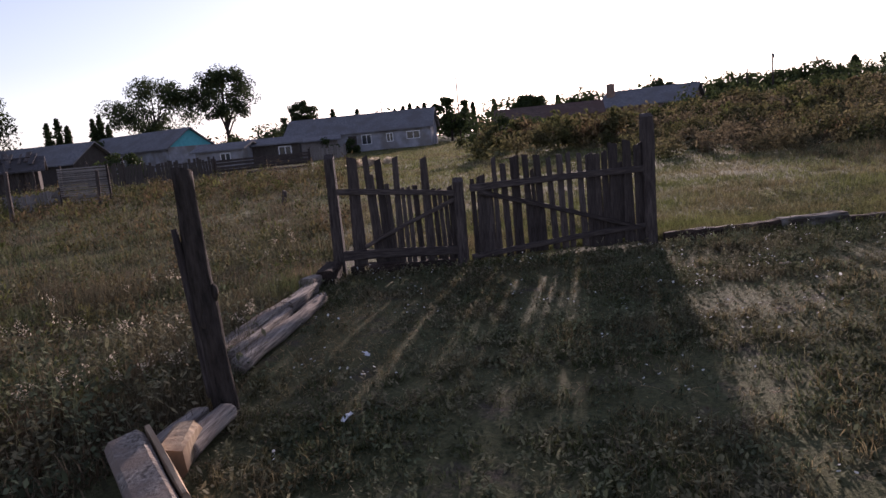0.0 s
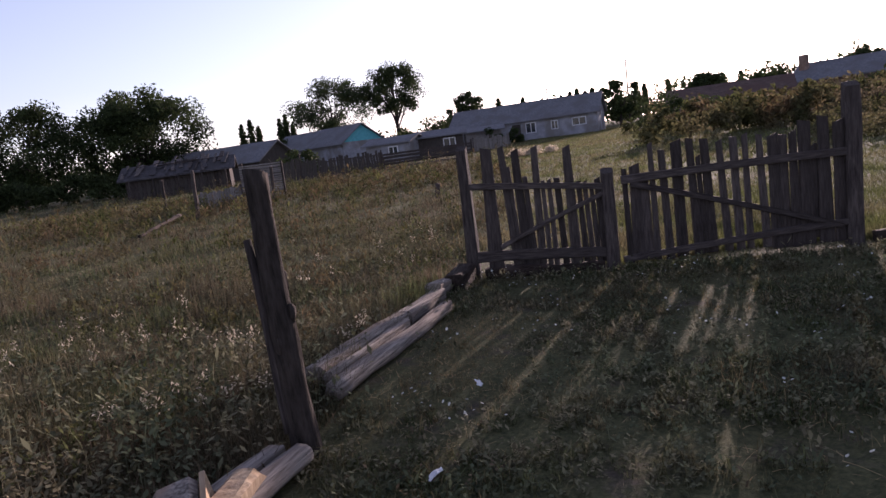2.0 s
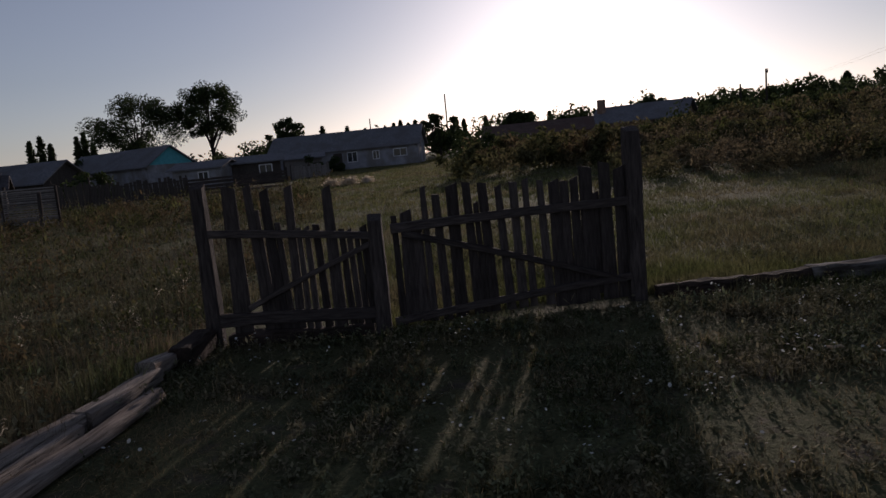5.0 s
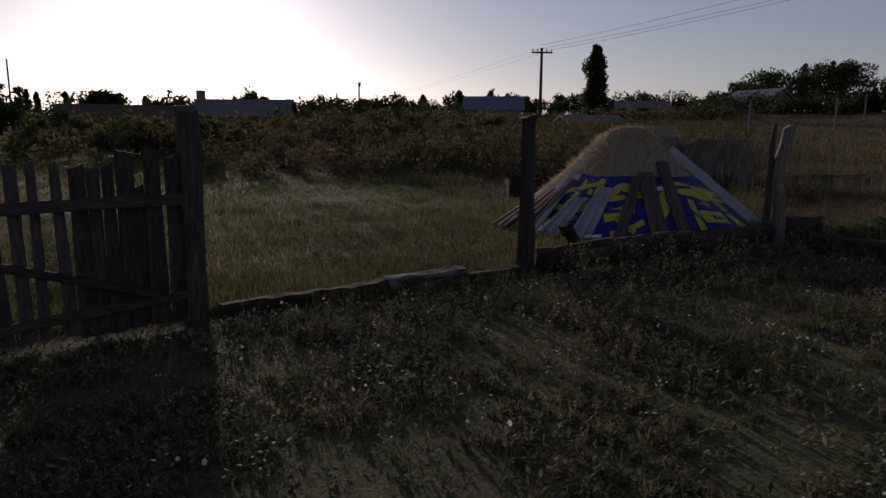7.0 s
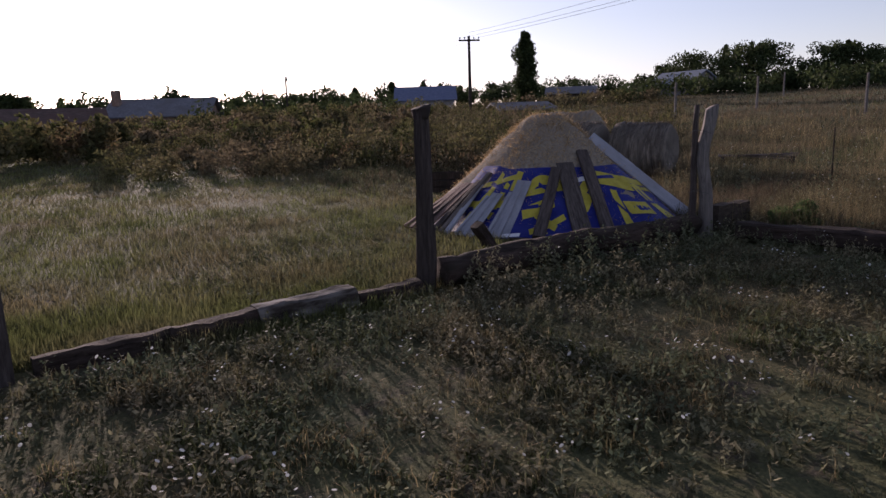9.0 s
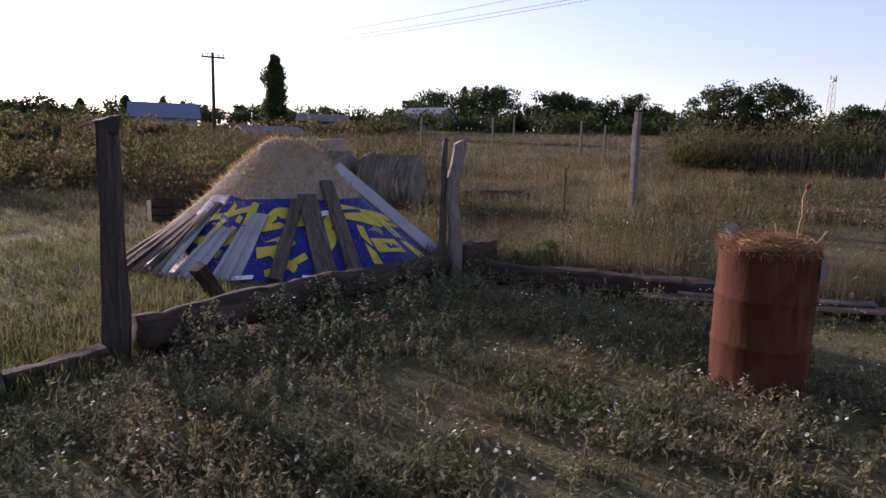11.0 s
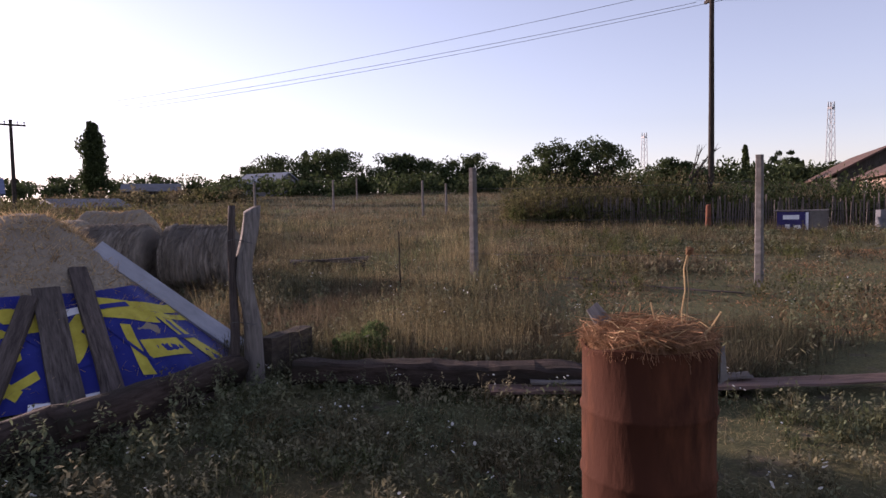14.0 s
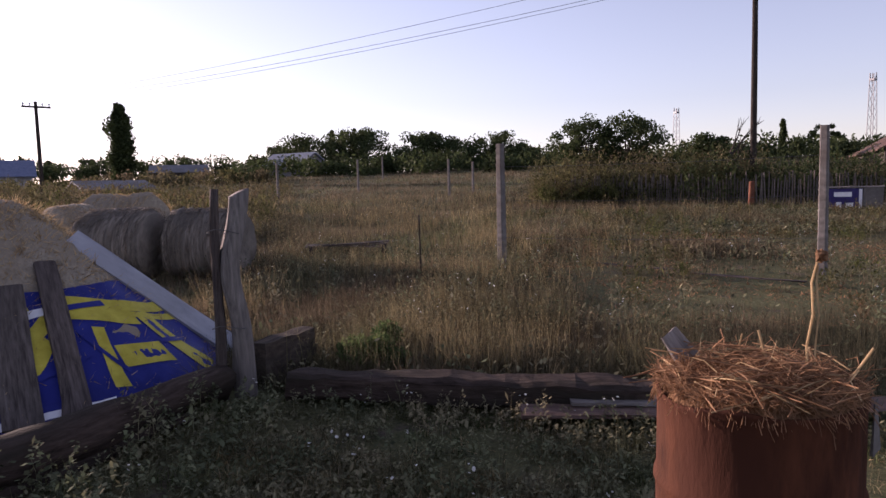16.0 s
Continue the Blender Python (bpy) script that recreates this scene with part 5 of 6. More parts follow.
# ---- garden fence and concrete posts ----
def garden_fence():
    g = thing("stake_fence", (0, 0, 0), "fence of thin grey wooden stakes before the hedge", "fence", kind="structure")
    a, b = Vector((*polar(E14, -34.0, 29), 0)), Vector((*polar(E14, -66.0, 26), 0))
    n = 170
    base = timber((0.05, 0.025, 1.0), 5, 0.8, 3, 0.004)
    me = bpy.data.meshes.new("stake")
    base.to_mesh(me)
    base.free()
    me.materials.append(M_MIDWOOD)
    r = random.Random(7)
    for i in range(n):
        p = a.lerp(b, i / (n - 1))
        o = new("stake", me)
        o.parent = g
        o.matrix_basis = pose(p.x, p.y, z_at(p.x, p.y) - 0.05, r.uniform(-3, 3), r.uniform(-3, 3), r.uniform(0, 90)) @ Matrix.Diagonal((1, 1, r.uniform(0.85, 1.2), 1))
    for z in (0.55,):
        part("rail", tube([(a.lerp(b, t).x, a.lerp(b, t).y, z_at(a.lerp(b, t).x, a.lerp(b, t).y) + z) for t in np.linspace(0, 1, 12)], 0.014, 5), M_OLDWOOD, g)
    return g


garden_fence()


def concrete_post(at, h, label, seed, w=0.11, lean=0.0):
    bm = timber((w, w, h + 0.1), seed, 0.85, 60, 0.003)
    for v in bm.verts:
        if round(v.co.z / (h + 0.1) * 60) % 3 == 1:
            v.co.x, v.co.y = v.co.x * 0.94, v.co.y * 0.94
    ob = obj_from("concrete_post", bm, M_CONCRETE)
    ob.matrix_basis = pose(at[0], at[1], z_at(*at) - 0.1, lean, 0, 20)
    return tagged(ob, label, "post", "grey concrete fence posts")


concrete_post((17.0, -6.05), 2.02, "grey concrete post standing in dry grass", 1, 0.13)
concrete_post((13.65, -9.25), 2.05, "pale grey concrete post at the path", 2, 0.12)
for az, d, h in ((-11.6, 34, 2.0), (-18.0, 42, 2.0), (-25.5, 36, 1.9), (-27.5, 36, 1.7), (-29.8, 34, 1.8), (-20.0, 60, 2.0)):
    concrete_post(polar(E14, az, d), h, "distant grey fence post in the dry pasture", int(d), 0.12)
concrete_post((7.6, -8.6), 2.0, "grey concrete post at the yard edge", 9, 0.12)
q = polar(E14, -23.2, 10.3)
rod = obj_from("metal_rod", tube([(0, 0, -0.1), (0.01, 0, 0.5), (0, 0.01, 1.02)], 0.012, 6), M_BARK)
rod.matrix_basis = pose(q[0], q[1], z_at(*q))
tagged(rod, "thin dark metal rod stuck in dry grass", "rod")

# ---- clutter along the village edge ----
def slat_fence(a, b, h, n, label, material, horizontal=True, post_every=2.2, seed=1, z0=0.0):
    """A fence from a to b: posts and n horizontal slats, or upright boards."""
    r = random.Random(seed)
    A, B = Vector((*a, 0)), Vector((*b, 0))
    L = (B - A).length
    yaw = math.degrees(math.atan2(B.y - A.y, B.x - A.x))
    za, zb2 = z_at(*a), z_at(*b)
    g = thing("board_fence", (A.x, A.y, za), label, "fence", rz=yaw, ry=-math.degrees(math.atan2(zb2 - za, L)))
    k = max(1, int(L / post_every))
    for i in range(k + 1):
        part("post", timber((0.11, 0.11, h * r.uniform(1.0, 1.2) + 0.2), i, 0.9, 4, 0.01), M_OLDWOOD, g).matrix_basis = pose(L * i / k, 0.08, -0.2, r.uniform(-3, 3), r.uniform(-3, 3), 0)
    if horizontal:
        for j in range(n):
            z = z0 + h * (j + 0.5) / n
            o = part("slat", timber((h / n * r.uniform(0.6, 0.85), 0.025, L), j + seed, 0.95, 10, 0.012), material, g)
            o.matrix_basis = axis_pose((0, r.uniform(-0.01, 0.01), z + r.uniform(-0.02, 0.02)), (L, 0, z + r.uniform(-0.05, 0.05)), 90)
    else:
        for z in (0.25 * h, 0.8 * h):
            part("rail", box(0, L, 0.02, 0.06, z - 0.04, z + 0.04), material, g)
        for j in range(n):
            part("board", timber((L / n * 0.92, 0.025, h * r.uniform(0.85, 1.08)), j + seed, 0.97, 3, 0.008), material, g).matrix_basis = pose(L * (j + 0.5) / n, 0, -0.02, r.uniform(-2, 2), r.uniform(-2, 2), 0)
    return g


slat_fence(polar(E3, 75.8, 33), polar(E3, 72.5, 32), 1.55, 19, "wattle fence of thin grey horizontal laths", M_GREYWOOD, True, 2.0, 1, 0.1)
slat_fence(polar(E3, 79.6, 32), polar(E3, 75.9, 32.5), 0.75, 16, "low grey picket fence in weeds", M_GREYWOOD, False, 1.2, 2)
slat_fence(polar(E1, 69.8, 50), polar(E1, 63.2, 50), 1.35, 30, "dark solid board fence before the houses", M_DARKBOARD, False, 2.5, 3)
slat_fence(polar(E1, 63.0, 49), polar(E1, 55.6, 50), 1.15, 5, "grey horizontal board fence before the sheds", M_OLDWOOD, True, 2.5, 4)
slat_fence(polar(E1, 72.4, 52), polar(E1, 69.9, 51), 1.6, 12, "tall dark board fence beside a shed", M_DARKBOARD, False, 2.5, 5)
slat_fence(polar(E1, 55.4, 62), polar(E1, 52.4, 66), 1.2, 14, "grey board fence by the outhouse", M_GREYWOOD, False, 2.5, 6)
for az, d, h, sd in ((78.2, 26, 1.75, 1), (80.6, 33, 1.5, 2), (72.2, 29.6, 1.5, 3), (58.6, 19, 0.45, 5)):
    p = polar(E1, az, d)
    wood_post("fence_post", (*p, z_at(*p)), (p[0] + 0.08, p[1], z_at(*p) + h), 0.075, 0.06, M_OLDWOOD, "weathered wooden post in the field weeds", 80 + sd)
fallen_log((*polar(E1, 79.5, 24), 0.35), (*polar(E1, 82.5, 20), 0.15), 0.06, 0.04, M_ROTZ, "crooked grey branch in the field weeds", 90)

# bushes by the houses
for i, (e, az, d, r, h) in enumerate(((E3, 70.8, 56, 1.5, 2.2), (E3, 69.2, 58, 1.8, 1.8), (E1, 57.8, 80, 1.8, 2.6), (E1, 53.5, 74, 1.2, 2.0), (E1, 51.8, 74, 1.0, 1.8), (E3, 39.8, 62, 2.0, 2.6))):
    bush_row("bush", [(*polar(e, az, d), r, h)], "leafy bush beside the village houses", M_LEAF, 30 + i, 900, 0.14, "")
# dry reed heap on the lawn
bush_row("reed_pile", [(*polar(E3, a, 40), 0.7, 0.3) for a in (50.6, 51.6, 52.6, 49.8)], "pale heap of dry reeds on the lawn", M_SEED, 40, 700, 0.06, "")

# green clump beside the yard beam
bush_row("mugwort_bush", [(12.72, -2.35, 0.30, 0.34)], "bright green bushy herb outside the yard beam", M_FRESH, 41, 4500, 0.02, "")

# ---- garden things ----
def display_table(at, yaw):
    g = thing("covered_table", (*at, z_at(*at)), "low table clad with a blue banner and pale sacking", "table", rz=yaw)
    part("tabletop", timber((0.75, 0.04, 1.55), 3, 1.0, 6, 0.008, "X"), M_GREYWOOD, g, "weathered grey board top").matrix_basis = pose(-0.05, 0.35, 0.66, 90, 0, 0)
    b = part("banner", box(0.05, 0.95, 0.0, 0.02, 0.04, 0.62), mat("violet_blue_banner", (0.03, 0.026, 0.09), (0.055, 0.045, 0.15), 5, 0.6, 0.1), g, "violet blue printed banner")
    part("white_print", box(0.22, 0.68, -0.006, -0.002, 0.38, 0.52), M_WHITE, b)
    part("white_print", box(0.28, 0.42, -0.006, -0.002, 0.06, 0.22), M_WHITE, b)
    part("white_print", box(0.52, 0.72, -0.006, -0.002, 0.06, 0.2), M_WHITE, b)
    part("white_print", box(0.86, 0.94, -0.006, -0.002, 0.05, 0.6), M_WHITE, b)
    part("sacking", timber((0.5, 0.05, 0.62), 6, 1.0, 6, 0.02), M_CONCRETE, g, "pale grey sacking").matrix_basis = pose(1.22, 0.03, 0.02)
    for x in (0.06, 1.42):
        for y in (0.08, 0.62):
            part("leg", timber((0.07, 0.07, 0.66), 2, 1.0, 3, 0.004), M_OLDWOOD, g).matrix_basis = pose(x, y, 0)
    return g


display_table(polar(E14, -53.6, 24.0), -146)
p = polar(E14, -61.2, 25)
ob = obj_from("grey_box", timber((1.0, 0.7, 0.62), 4, 0.97, 4, 0.01), M_SLATE)
ob.matrix_basis = pose(*p, z_at(*p), 0, 0, 30)
tagged(ob, "grey sheet-metal box in the garden weeds", "box")
p = polar(E14, -48.8, 25.2)
wood_post("stub_post", (*p, z_at(*p)), (p[0], p[1], z_at(*p) + 0.85), 0.10, 0.08, mat("terracotta", (0.10, 0.04, 0.025), (0.18, 0.075, 0.045), 8, 0.8, 0.3), "rusty red stub post at the fence", 95)


def low_frame(at, yaw):
    g = thing("old_pallet", (*at, z_at(*at)), "old grey pallet frame overgrown by dry grass", "pallet", rz=yaw)
    for i in range(4):
        part("slat", timber((0.09, 0.03, 1.6), i, 1.0, 5, 0.02, "X"), M_MIDWOOD, g).matrix_basis = pose(0, 0.22 * i, 0.26, 90, 2 * (i - 1), 0)
    for x in (0.1, 1.5):
        for y in (0.0, 0.66):
            part("leg", timber((0.07, 0.07, 0.26), 2, 1.0, 3, 0.004), M_OLDWOOD, g).matrix_basis = pose(x, y, 0)
    return g


low_frame(polar(E14, -14.0, 13.8), -105)
g = thing("wooden_box", (*polar(E11, 7.4, 12.8), 0.0), "dark wooden box behind the hay stack", "box", rz=-70)
for k in range(3):
    part("side_board", timber((0.12, 0.03, 0.72), k, 1.0, 5, 0.008, "X"), M_ROTZ, g).matrix_basis = pose(-0.36, -0.2, 0.10 + 0.14 * k, 0, 0, 0)
    part("side_board", timber((0.12, 0.03, 0.72), k + 5, 1.0, 5, 0.008, "X"), M_ROTZ, g).matrix_basis = pose(-0.36, 0.2, 0.10 + 0.14 * k, 0, 0, 0)
for x0 in (-0.34, 0.34):
    part("end_board", box(x0 - 0.015, x0 + 0.015, -0.18, 0.18, 0.02, 0.42), M_ROTZ, g)
for x0 in (-0.3, 0.3):
    part("leg", timber((0.06, 0.06, 0.5), 2, 1.0, 3, 0.004), M_ROTZ, g).matrix_basis = pose(x0, 0.0, -0.05)
loose_board((*polar(E14, -37.0, 12.3), 0.20), (*polar(E14, -43.5, 11.4), 0.19), 0.14, "dark plank half sunk in the path soil", 97, M_OLDWOOD)
loose_board((*polar(E14, -44.0, 11.2), 0.18), (*polar(E14, -51.5, 10.6), 0.17), 0.12, "dark plank lying across the path", 98, M_OLDWOOD)

# wire mesh strands between the concrete posts
for z in (0.5, 1.1, 1.65):
    wire((17.0, -6.05, z_at(17.0, -6.05) + z), (13.65, -9.25, z_at(13.65, -9.25) + z), 0.03, "thin sagging fence wire between concrete posts", 0.003)
# litter scraps in the yard
for i, (x, y, rz, m) in enumerate(((2.16, 3.08, 20, M_WHITE), (2.98, 3.9, 70, M_WHITE), (6.9, 2.2, 110, M_SEED))):
    bm = bmesh.new()
    bmesh.ops.create_grid(bm, x_segments=5, y_segments=3, size=0.5)
    for v in bm.verts:
        v.co = Vector((v.co.x * 0.10, v.co.y * 0.03, 0.05)) + wob(v.co, 0.02, 4, i)
    bmesh.ops.solidify(bm, geom=bm.faces[:], thickness=0.003)
    ob = obj_from("scrap", bm, m)
    ob.matrix_basis = pose(x, y, 0, 0, 0, rz)
    tagged(ob, "pale crumpled scrap lying on the grass", "litter")

# ---- grass and weeds ----
def weed_clumps(name, x, y, r, h, per, leaf, rs, material, label, category="weeds"):
    """Bushy weeds: leaves gathered in an upright clump at each place, r wide and h high."""
    n = len(x)
    k = np.repeat(np.arange(n), per)
    t = rs.rand(n * per) ** 0.8
    q = r[k] * np.abs(rs.normal(0, 0.5, n * per)) * (1.15 - 0.75 * t)
    a = rs.rand(n * per) * 6.283
    leaves(name, x[k] + q * np.cos(a), y[k] + q * np.sin(a), t * h[k] * (0.75 + 0.5 * rs.rand(n * per)), leaf[k] * (0.6 + 0.8 * rs.rand(n * per)), rs, material, label, 0.9, category)


def patch(x, y, f, s):
    """Smooth random patches between 0 and 1."""
    v = np.sin(x * f + s + 1.7 * np.sin(y * f * 0.7 + s)) + np.sin(y * f * 1.1 - s * 2 + 1.3 * np.sin(x * f * 0.6)) + 0.6 * np.sin((x + y) * f * 2.3 + s) + 0.5 * np.sin((x - y) * f * 3.1 + 2 * s)
    return 0.5 + v / 6.2


def sides_of(x, y):
    left = (x - 1.2) * -0.698 + (y - 3.2) * 0.716
    gate = (x - 4.86) * 0.721 + (y - 6.75) * 0.693
    right = (x - 12.5) * 0.79 - (y + 1.2) * 0.61
    return left, gate, right


def spots(n, r0, r1, seed, centre=(5.0, 1.5), a0=-75, a1=105, power=0.0):
    """Random places round the centre, ever sparser with the distance (power 0) or even (power 1)."""
    rs = np.random.RandomState(seed)
    u = rs.rand(n)
    r = r0 * (r1 / r0) ** u if power == 0 else np.sqrt(r0 ** 2 + (r1 ** 2 - r0 ** 2) * u)
    a = np.radians(a0 + (a1 - a0) * rs.rand(n))
    return centre[0] + r * np.cos(a), centre[1] + r * np.sin(a), rs


def box_spots(n, x0, x1, y0, y1, seed):
    rs = np.random.RandomState(seed)
    return x0 + (x1 - x0) * rs.rand(n), y0 + (y1 - y0) * rs.rand(n), rs


def blades(name, x, y, h, w, rs, material, label, lean=0.35, category="grass", bend=True):
    """Curved grass blades, two faces each."""
    n = len(x)
    z = terrain(x, y) - 0.01
    an = rs.rand(n) * 6.283
    l = np.abs(rs.normal(0, lean, n)) * h
    dx, dy = np.cos(an), np.sin(an)
    a2 = rs.rand(n) * 6.283
    sx, sy = np.cos(a2) * w / 2, np.sin(a2) * w / 2
    b1, b2 = np.stack([x - sx, y - sy, z], -1), np.stack([x + sx, y + sy, z], -1)
    mz = z + h * 0.55
    m1 = np.stack([x - sx * 0.8 + dx * l * 0.3, y - sy * 0.8 + dy * l * 0.3, mz], -1)
    m2 = np.stack([x + sx * 0.8 + dx * l * 0.3, y + sy * 0.8 + dy * l * 0.3, mz], -1)
    t = np.stack([x + dx * l, y + dy * l, z + h * (1 - 0.15 * np.minimum(1, l / h))], -1)
    v = np.stack([b1, b2, m2, b1, m2, m1, m1, m2, t] if bend else [b1, b2, t], 1).reshape(-1, 3)
    ob = new(name, mesh_from_arrays(name, v, n * (3 if bend else 1), 3, material))
    return tagged(ob, label, category, kind="stuff")


def leaves(name, x, y, z0, size, rs, material, label, up=0.5, category="weeds"):
    """Small leaf quads at a height above the ground."""
    n = len(x)
    z = terrain(x, y) + z0
    a = rs.rand(n) * 6.283
    tilt = rs.normal(0, up, n)
    d = np.stack([np.cos(a), np.sin(a), tilt], -1)
    s = np.stack([-np.sin(a), np.cos(a), rs.normal(0, 0.3, n)], -1)
    p = np.stack([x, y, z], -1)
    k = size[:, None]
    v = np.stack([p, p + d * k * 0.5 + s * k * 0.3, p + d * k, p + d * k * 0.5 - s * k * 0.3], 1).reshape(-1, 3)
    ob = new(name, mesh_from_arrays(name, v, n, 4, material))
    return tagged(ob, label, category, kind="stuff")


def bare(x, y):
    """How bare the trodden yard is, 0 to 1."""
    k = np.clip((patch(x, y, 1.3, 2.0) - 0.80) * 6, 0, 1)
    for cx, cy, r in ((3.0, 4.55, 0.75), (3.6, 5.2, 0.5), (8.9, -0.3, 0.30), (9.9, -0.9, 0.4), (8.0, -4.0, 1.2), (9.6, -3.6, 0.8), (7.9, 1.6, 0.3)):
        k = np.maximum(k, np.exp(-((x - cx) ** 2 + (y - cy) ** 2) / r ** 2) * 1.15)
    return np.clip(k, 0, 1)


def keep(mask, *arrays):
    return [a[mask] for a in arrays]


def tufts(name, cx, cy, size, per, rs, m_blade, m_leaf, label, bl=0.5, leaf=0.03, w=0.006, lean=0.6, category="grass"):
    """Tussocks: blades and leaves gathered round each centre, highest in the middle."""
    n = len(cx)
    k = np.repeat(np.arange(n), per)
    q = np.abs(rs.normal(0, 0.5, n * per))
    a = rs.rand(n * per) * 6.283
    x, y = cx[k] + np.cos(a) * q * size[k], cy[k] + np.sin(a) * q * size[k]
    h = size[k] * (0.35 + 0.75 * rs.rand(n * per)) * np.exp(-q * q * 0.9)
    b = rs.rand(n * per) < bl
    blades(name, x[b], y[b], np.maximum(0.02, h[b]), w * (0.7 + 0.6 * rs.rand(b.sum())), rs, m_blade, label, lean, category)
    c = ~b
    leaves(name + "_leaves", x[c], y[c], h[c] * rs.rand(c.sum()), leaf * (0.6 + 0.8 * rs.rand(c.sum())), rs, m_leaf, label, 0.6, category)


# yard turf: tussocks of herbs and grass with soil between
x, y, rs = box_spots(62000, 0.2, 13, -7.5, 7, 1)
l, g, r = sides_of(x, y)
ok = (x + y > 2.2) & (l < -0.02) & (g < -0.05) & (r < -0.05) & (rs.rand(len(x)) > 1.0 * bare(x, y)) & (rs.rand(len(x)) < 0.06 + np.clip((patch(x, y, 3.1, 7) - 0.40) * 3.4, 0, 0.80))
x, y = keep(ok, x, y)
tufts("yard_grass", x, y, 0.04 + 0.10 * rs.rand(len(x)) * (0.4 + patch(x, y, 1.3, 1)) + 0.05 * (x > 7.5) * rs.rand(len(x)), 20, rs, M_GRASS, M_LUSH, "trodden yard grass and herbs in tussocks", 0.55, 0.028, 0.006, 0.75)
k = np.nonzero((rs.rand(len(x)) < 0.34) & (patch(x, y, 1.7, 19) > 0.40))[0]
tufts("yard_dry_grass", x[k], y[k], 0.05 + 0.10 * rs.rand(len(k)), 16, rs, M_GOLD, M_DRY, "dry yellowed grass among the yard herbs", 0.75, 0.022, 0.005, 0.8)
# grass left standing along the foot of the gates, beams and posts
x, y, rs = spots(26000, 0.5, 13.0, 14, (6.5, 1.5), -85, 125, 1)
l, g, r = sides_of(x, y)
near_edge = np.minimum(np.minimum(np.abs(l + 0.1) + 9 * (x > 4.9), np.abs(g + 0.12)), np.abs(r + 0.15) + 9 * (x < 9))
ok = (near_edge < 0.2) & (l < 0.3) & (g < 0.3) & (r < -0.3)
x, y = keep(ok, x, y)
tufts("edge_grass", x, y, 0.07 + 0.10 * rs.rand(len(x)), 20, rs, M_GRASS, M_LUSH, "longer grass at the foot of the yard edge", 0.6, 0.035, 0.006, 0.5)
# dry litter on bare soil
x, y, rs = box_spots(130000, 0.2, 13, -7.5, 7, 2)
l, g, r = sides_of(x, y)
ok = (l < 0) & (g < -0.05) & (r < 0) & (rs.rand(len(x)) < 0.10 + 0.5 * bare(x, y))
x, y = keep(ok, x, y)
blades("straw_litter", x, y, 0.012 + 0.02 * rs.rand(len(x)), 0.003 + 0.003 * rs.rand(len(x)), rs, M_STRAW, "scattered straw litter", 4.0, "straw")


x, y, rs = spots(60000, 8, 24, 21, E14, -66, -32, 1)
u = (x - y) * 0.7071
ok = (u > 12.0) & (u < 22.5) & (rs.rand(len(x)) < 1.5 * patch(x, y, 1.1, 14) ** 2)
x, y = keep(ok, x, y)
blades("path_litter", x, y, 0.02 + 0.035 * rs.rand(len(x)), 0.012 + 0.012 * rs.rand(len(x)), rs, M_NESTSTRAW, "dry mown grass strewn on the path", 3.0, "straw", False)


def plants(name, x, y, h, rs, material, label, per=14, leaf=0.035, flower=0.0, fname="white_flowers"):
    """Upright weeds: a stem with leaves up its length and, on some, pale flower heads."""
    n = len(x)
    blades(name + "_stems", x, y, h, np.full(n, 0.005), rs, material, label, 0.2, "weeds")
    k = np.repeat(np.arange(n), per)
    t = rs.rand(n * per) ** 0.8
    hh = h[k] * t
    sp = 0.05 * h[k] / 0.25 * (1.1 - t)
    leaves(name, x[k] + rs.normal(0, 1, n * per) * sp, y[k] + rs.normal(0, 1, n * per) * sp, hh, leaf * (0.6 + 0.8 * rs.rand(n * per)) * (1.2 - 0.6 * t), rs, material, label, 0.6)
    if flower:
        f = np.nonzero(rs.rand(n) < flower)[0]
        f = np.repeat(f, 3)
        flowers(fname, x[f] + rs.normal(0, 0.025, len(f)), y[f] + rs.normal(0, 0.025, len(f)), h[f] * (0.85 + 0.3 * rs.rand(len(f))), 0.006 + 0.004 * rs.rand(len(f)), rs)


def flowers(name, x, y, z0, rad, rs):
    n = len(x)
    z = terrain(x, y) + z0
    a = np.linspace(0, 2 * np.pi, 6, endpoint=False)
    tx, ty = rs.normal(0, 0.4, n), rs.normal(0, 0.4, n)
    ca, sa = np.cos(a)[None] * rad[:, None], np.sin(a)[None] * rad[:, None]
    v = np.stack([x[:, None] + ca, y[:, None] + sa, z[:, None] + ca * tx[:, None] + sa * ty[:, None]], -1).reshape(-1, 3)
    ob = new(name, mesh_from_arrays(name, v, n, 6, M_FLOWER))
    return tagged(ob, "small white flower heads among yard weeds", "flowers", kind="stuff")


# weeds in the yard, thicker along the low log wall
x, y, rs = box_spots(26000, 0.2, 13, -7.5, 7, 3)
l, g, r = sides_of(x, y)
edge = np.exp(-np.minimum(np.abs(g), np.abs(r)) / 0.8) * (x > 7.5)
ok = (l < -0.1) & (g < -0.2) & (r < -0.15) & (rs.rand(len(x)) < 0.20 * (1 - bare(x, y)) * (0.4 + 1.2 * patch(x, y, 1.6, 5)) + 0.22 * edge + 0.40 * (x > 7.0) * (1 - bare(x, y)) * (patch(x, y, 2.2, 3) > 0.4))
x, y = keep(ok, x, y)
l, g, r = sides_of(x, y)
edge = np.exp(-np.minimum(np.abs(g), np.abs(r)) / 0.8) * (x > 7.5)
plants("yard_weeds", x, y, (0.07 + 0.10 * rs.rand(len(x)) + 0.20 * edge * rs.rand(len(x)) ** 2), rs, M_LUSH, "green yard weeds with small white flowers", 19, 0.030, 0.05)
cx, cy, rs = box_spots(170, 0.2, 13, -6, 7, 4)
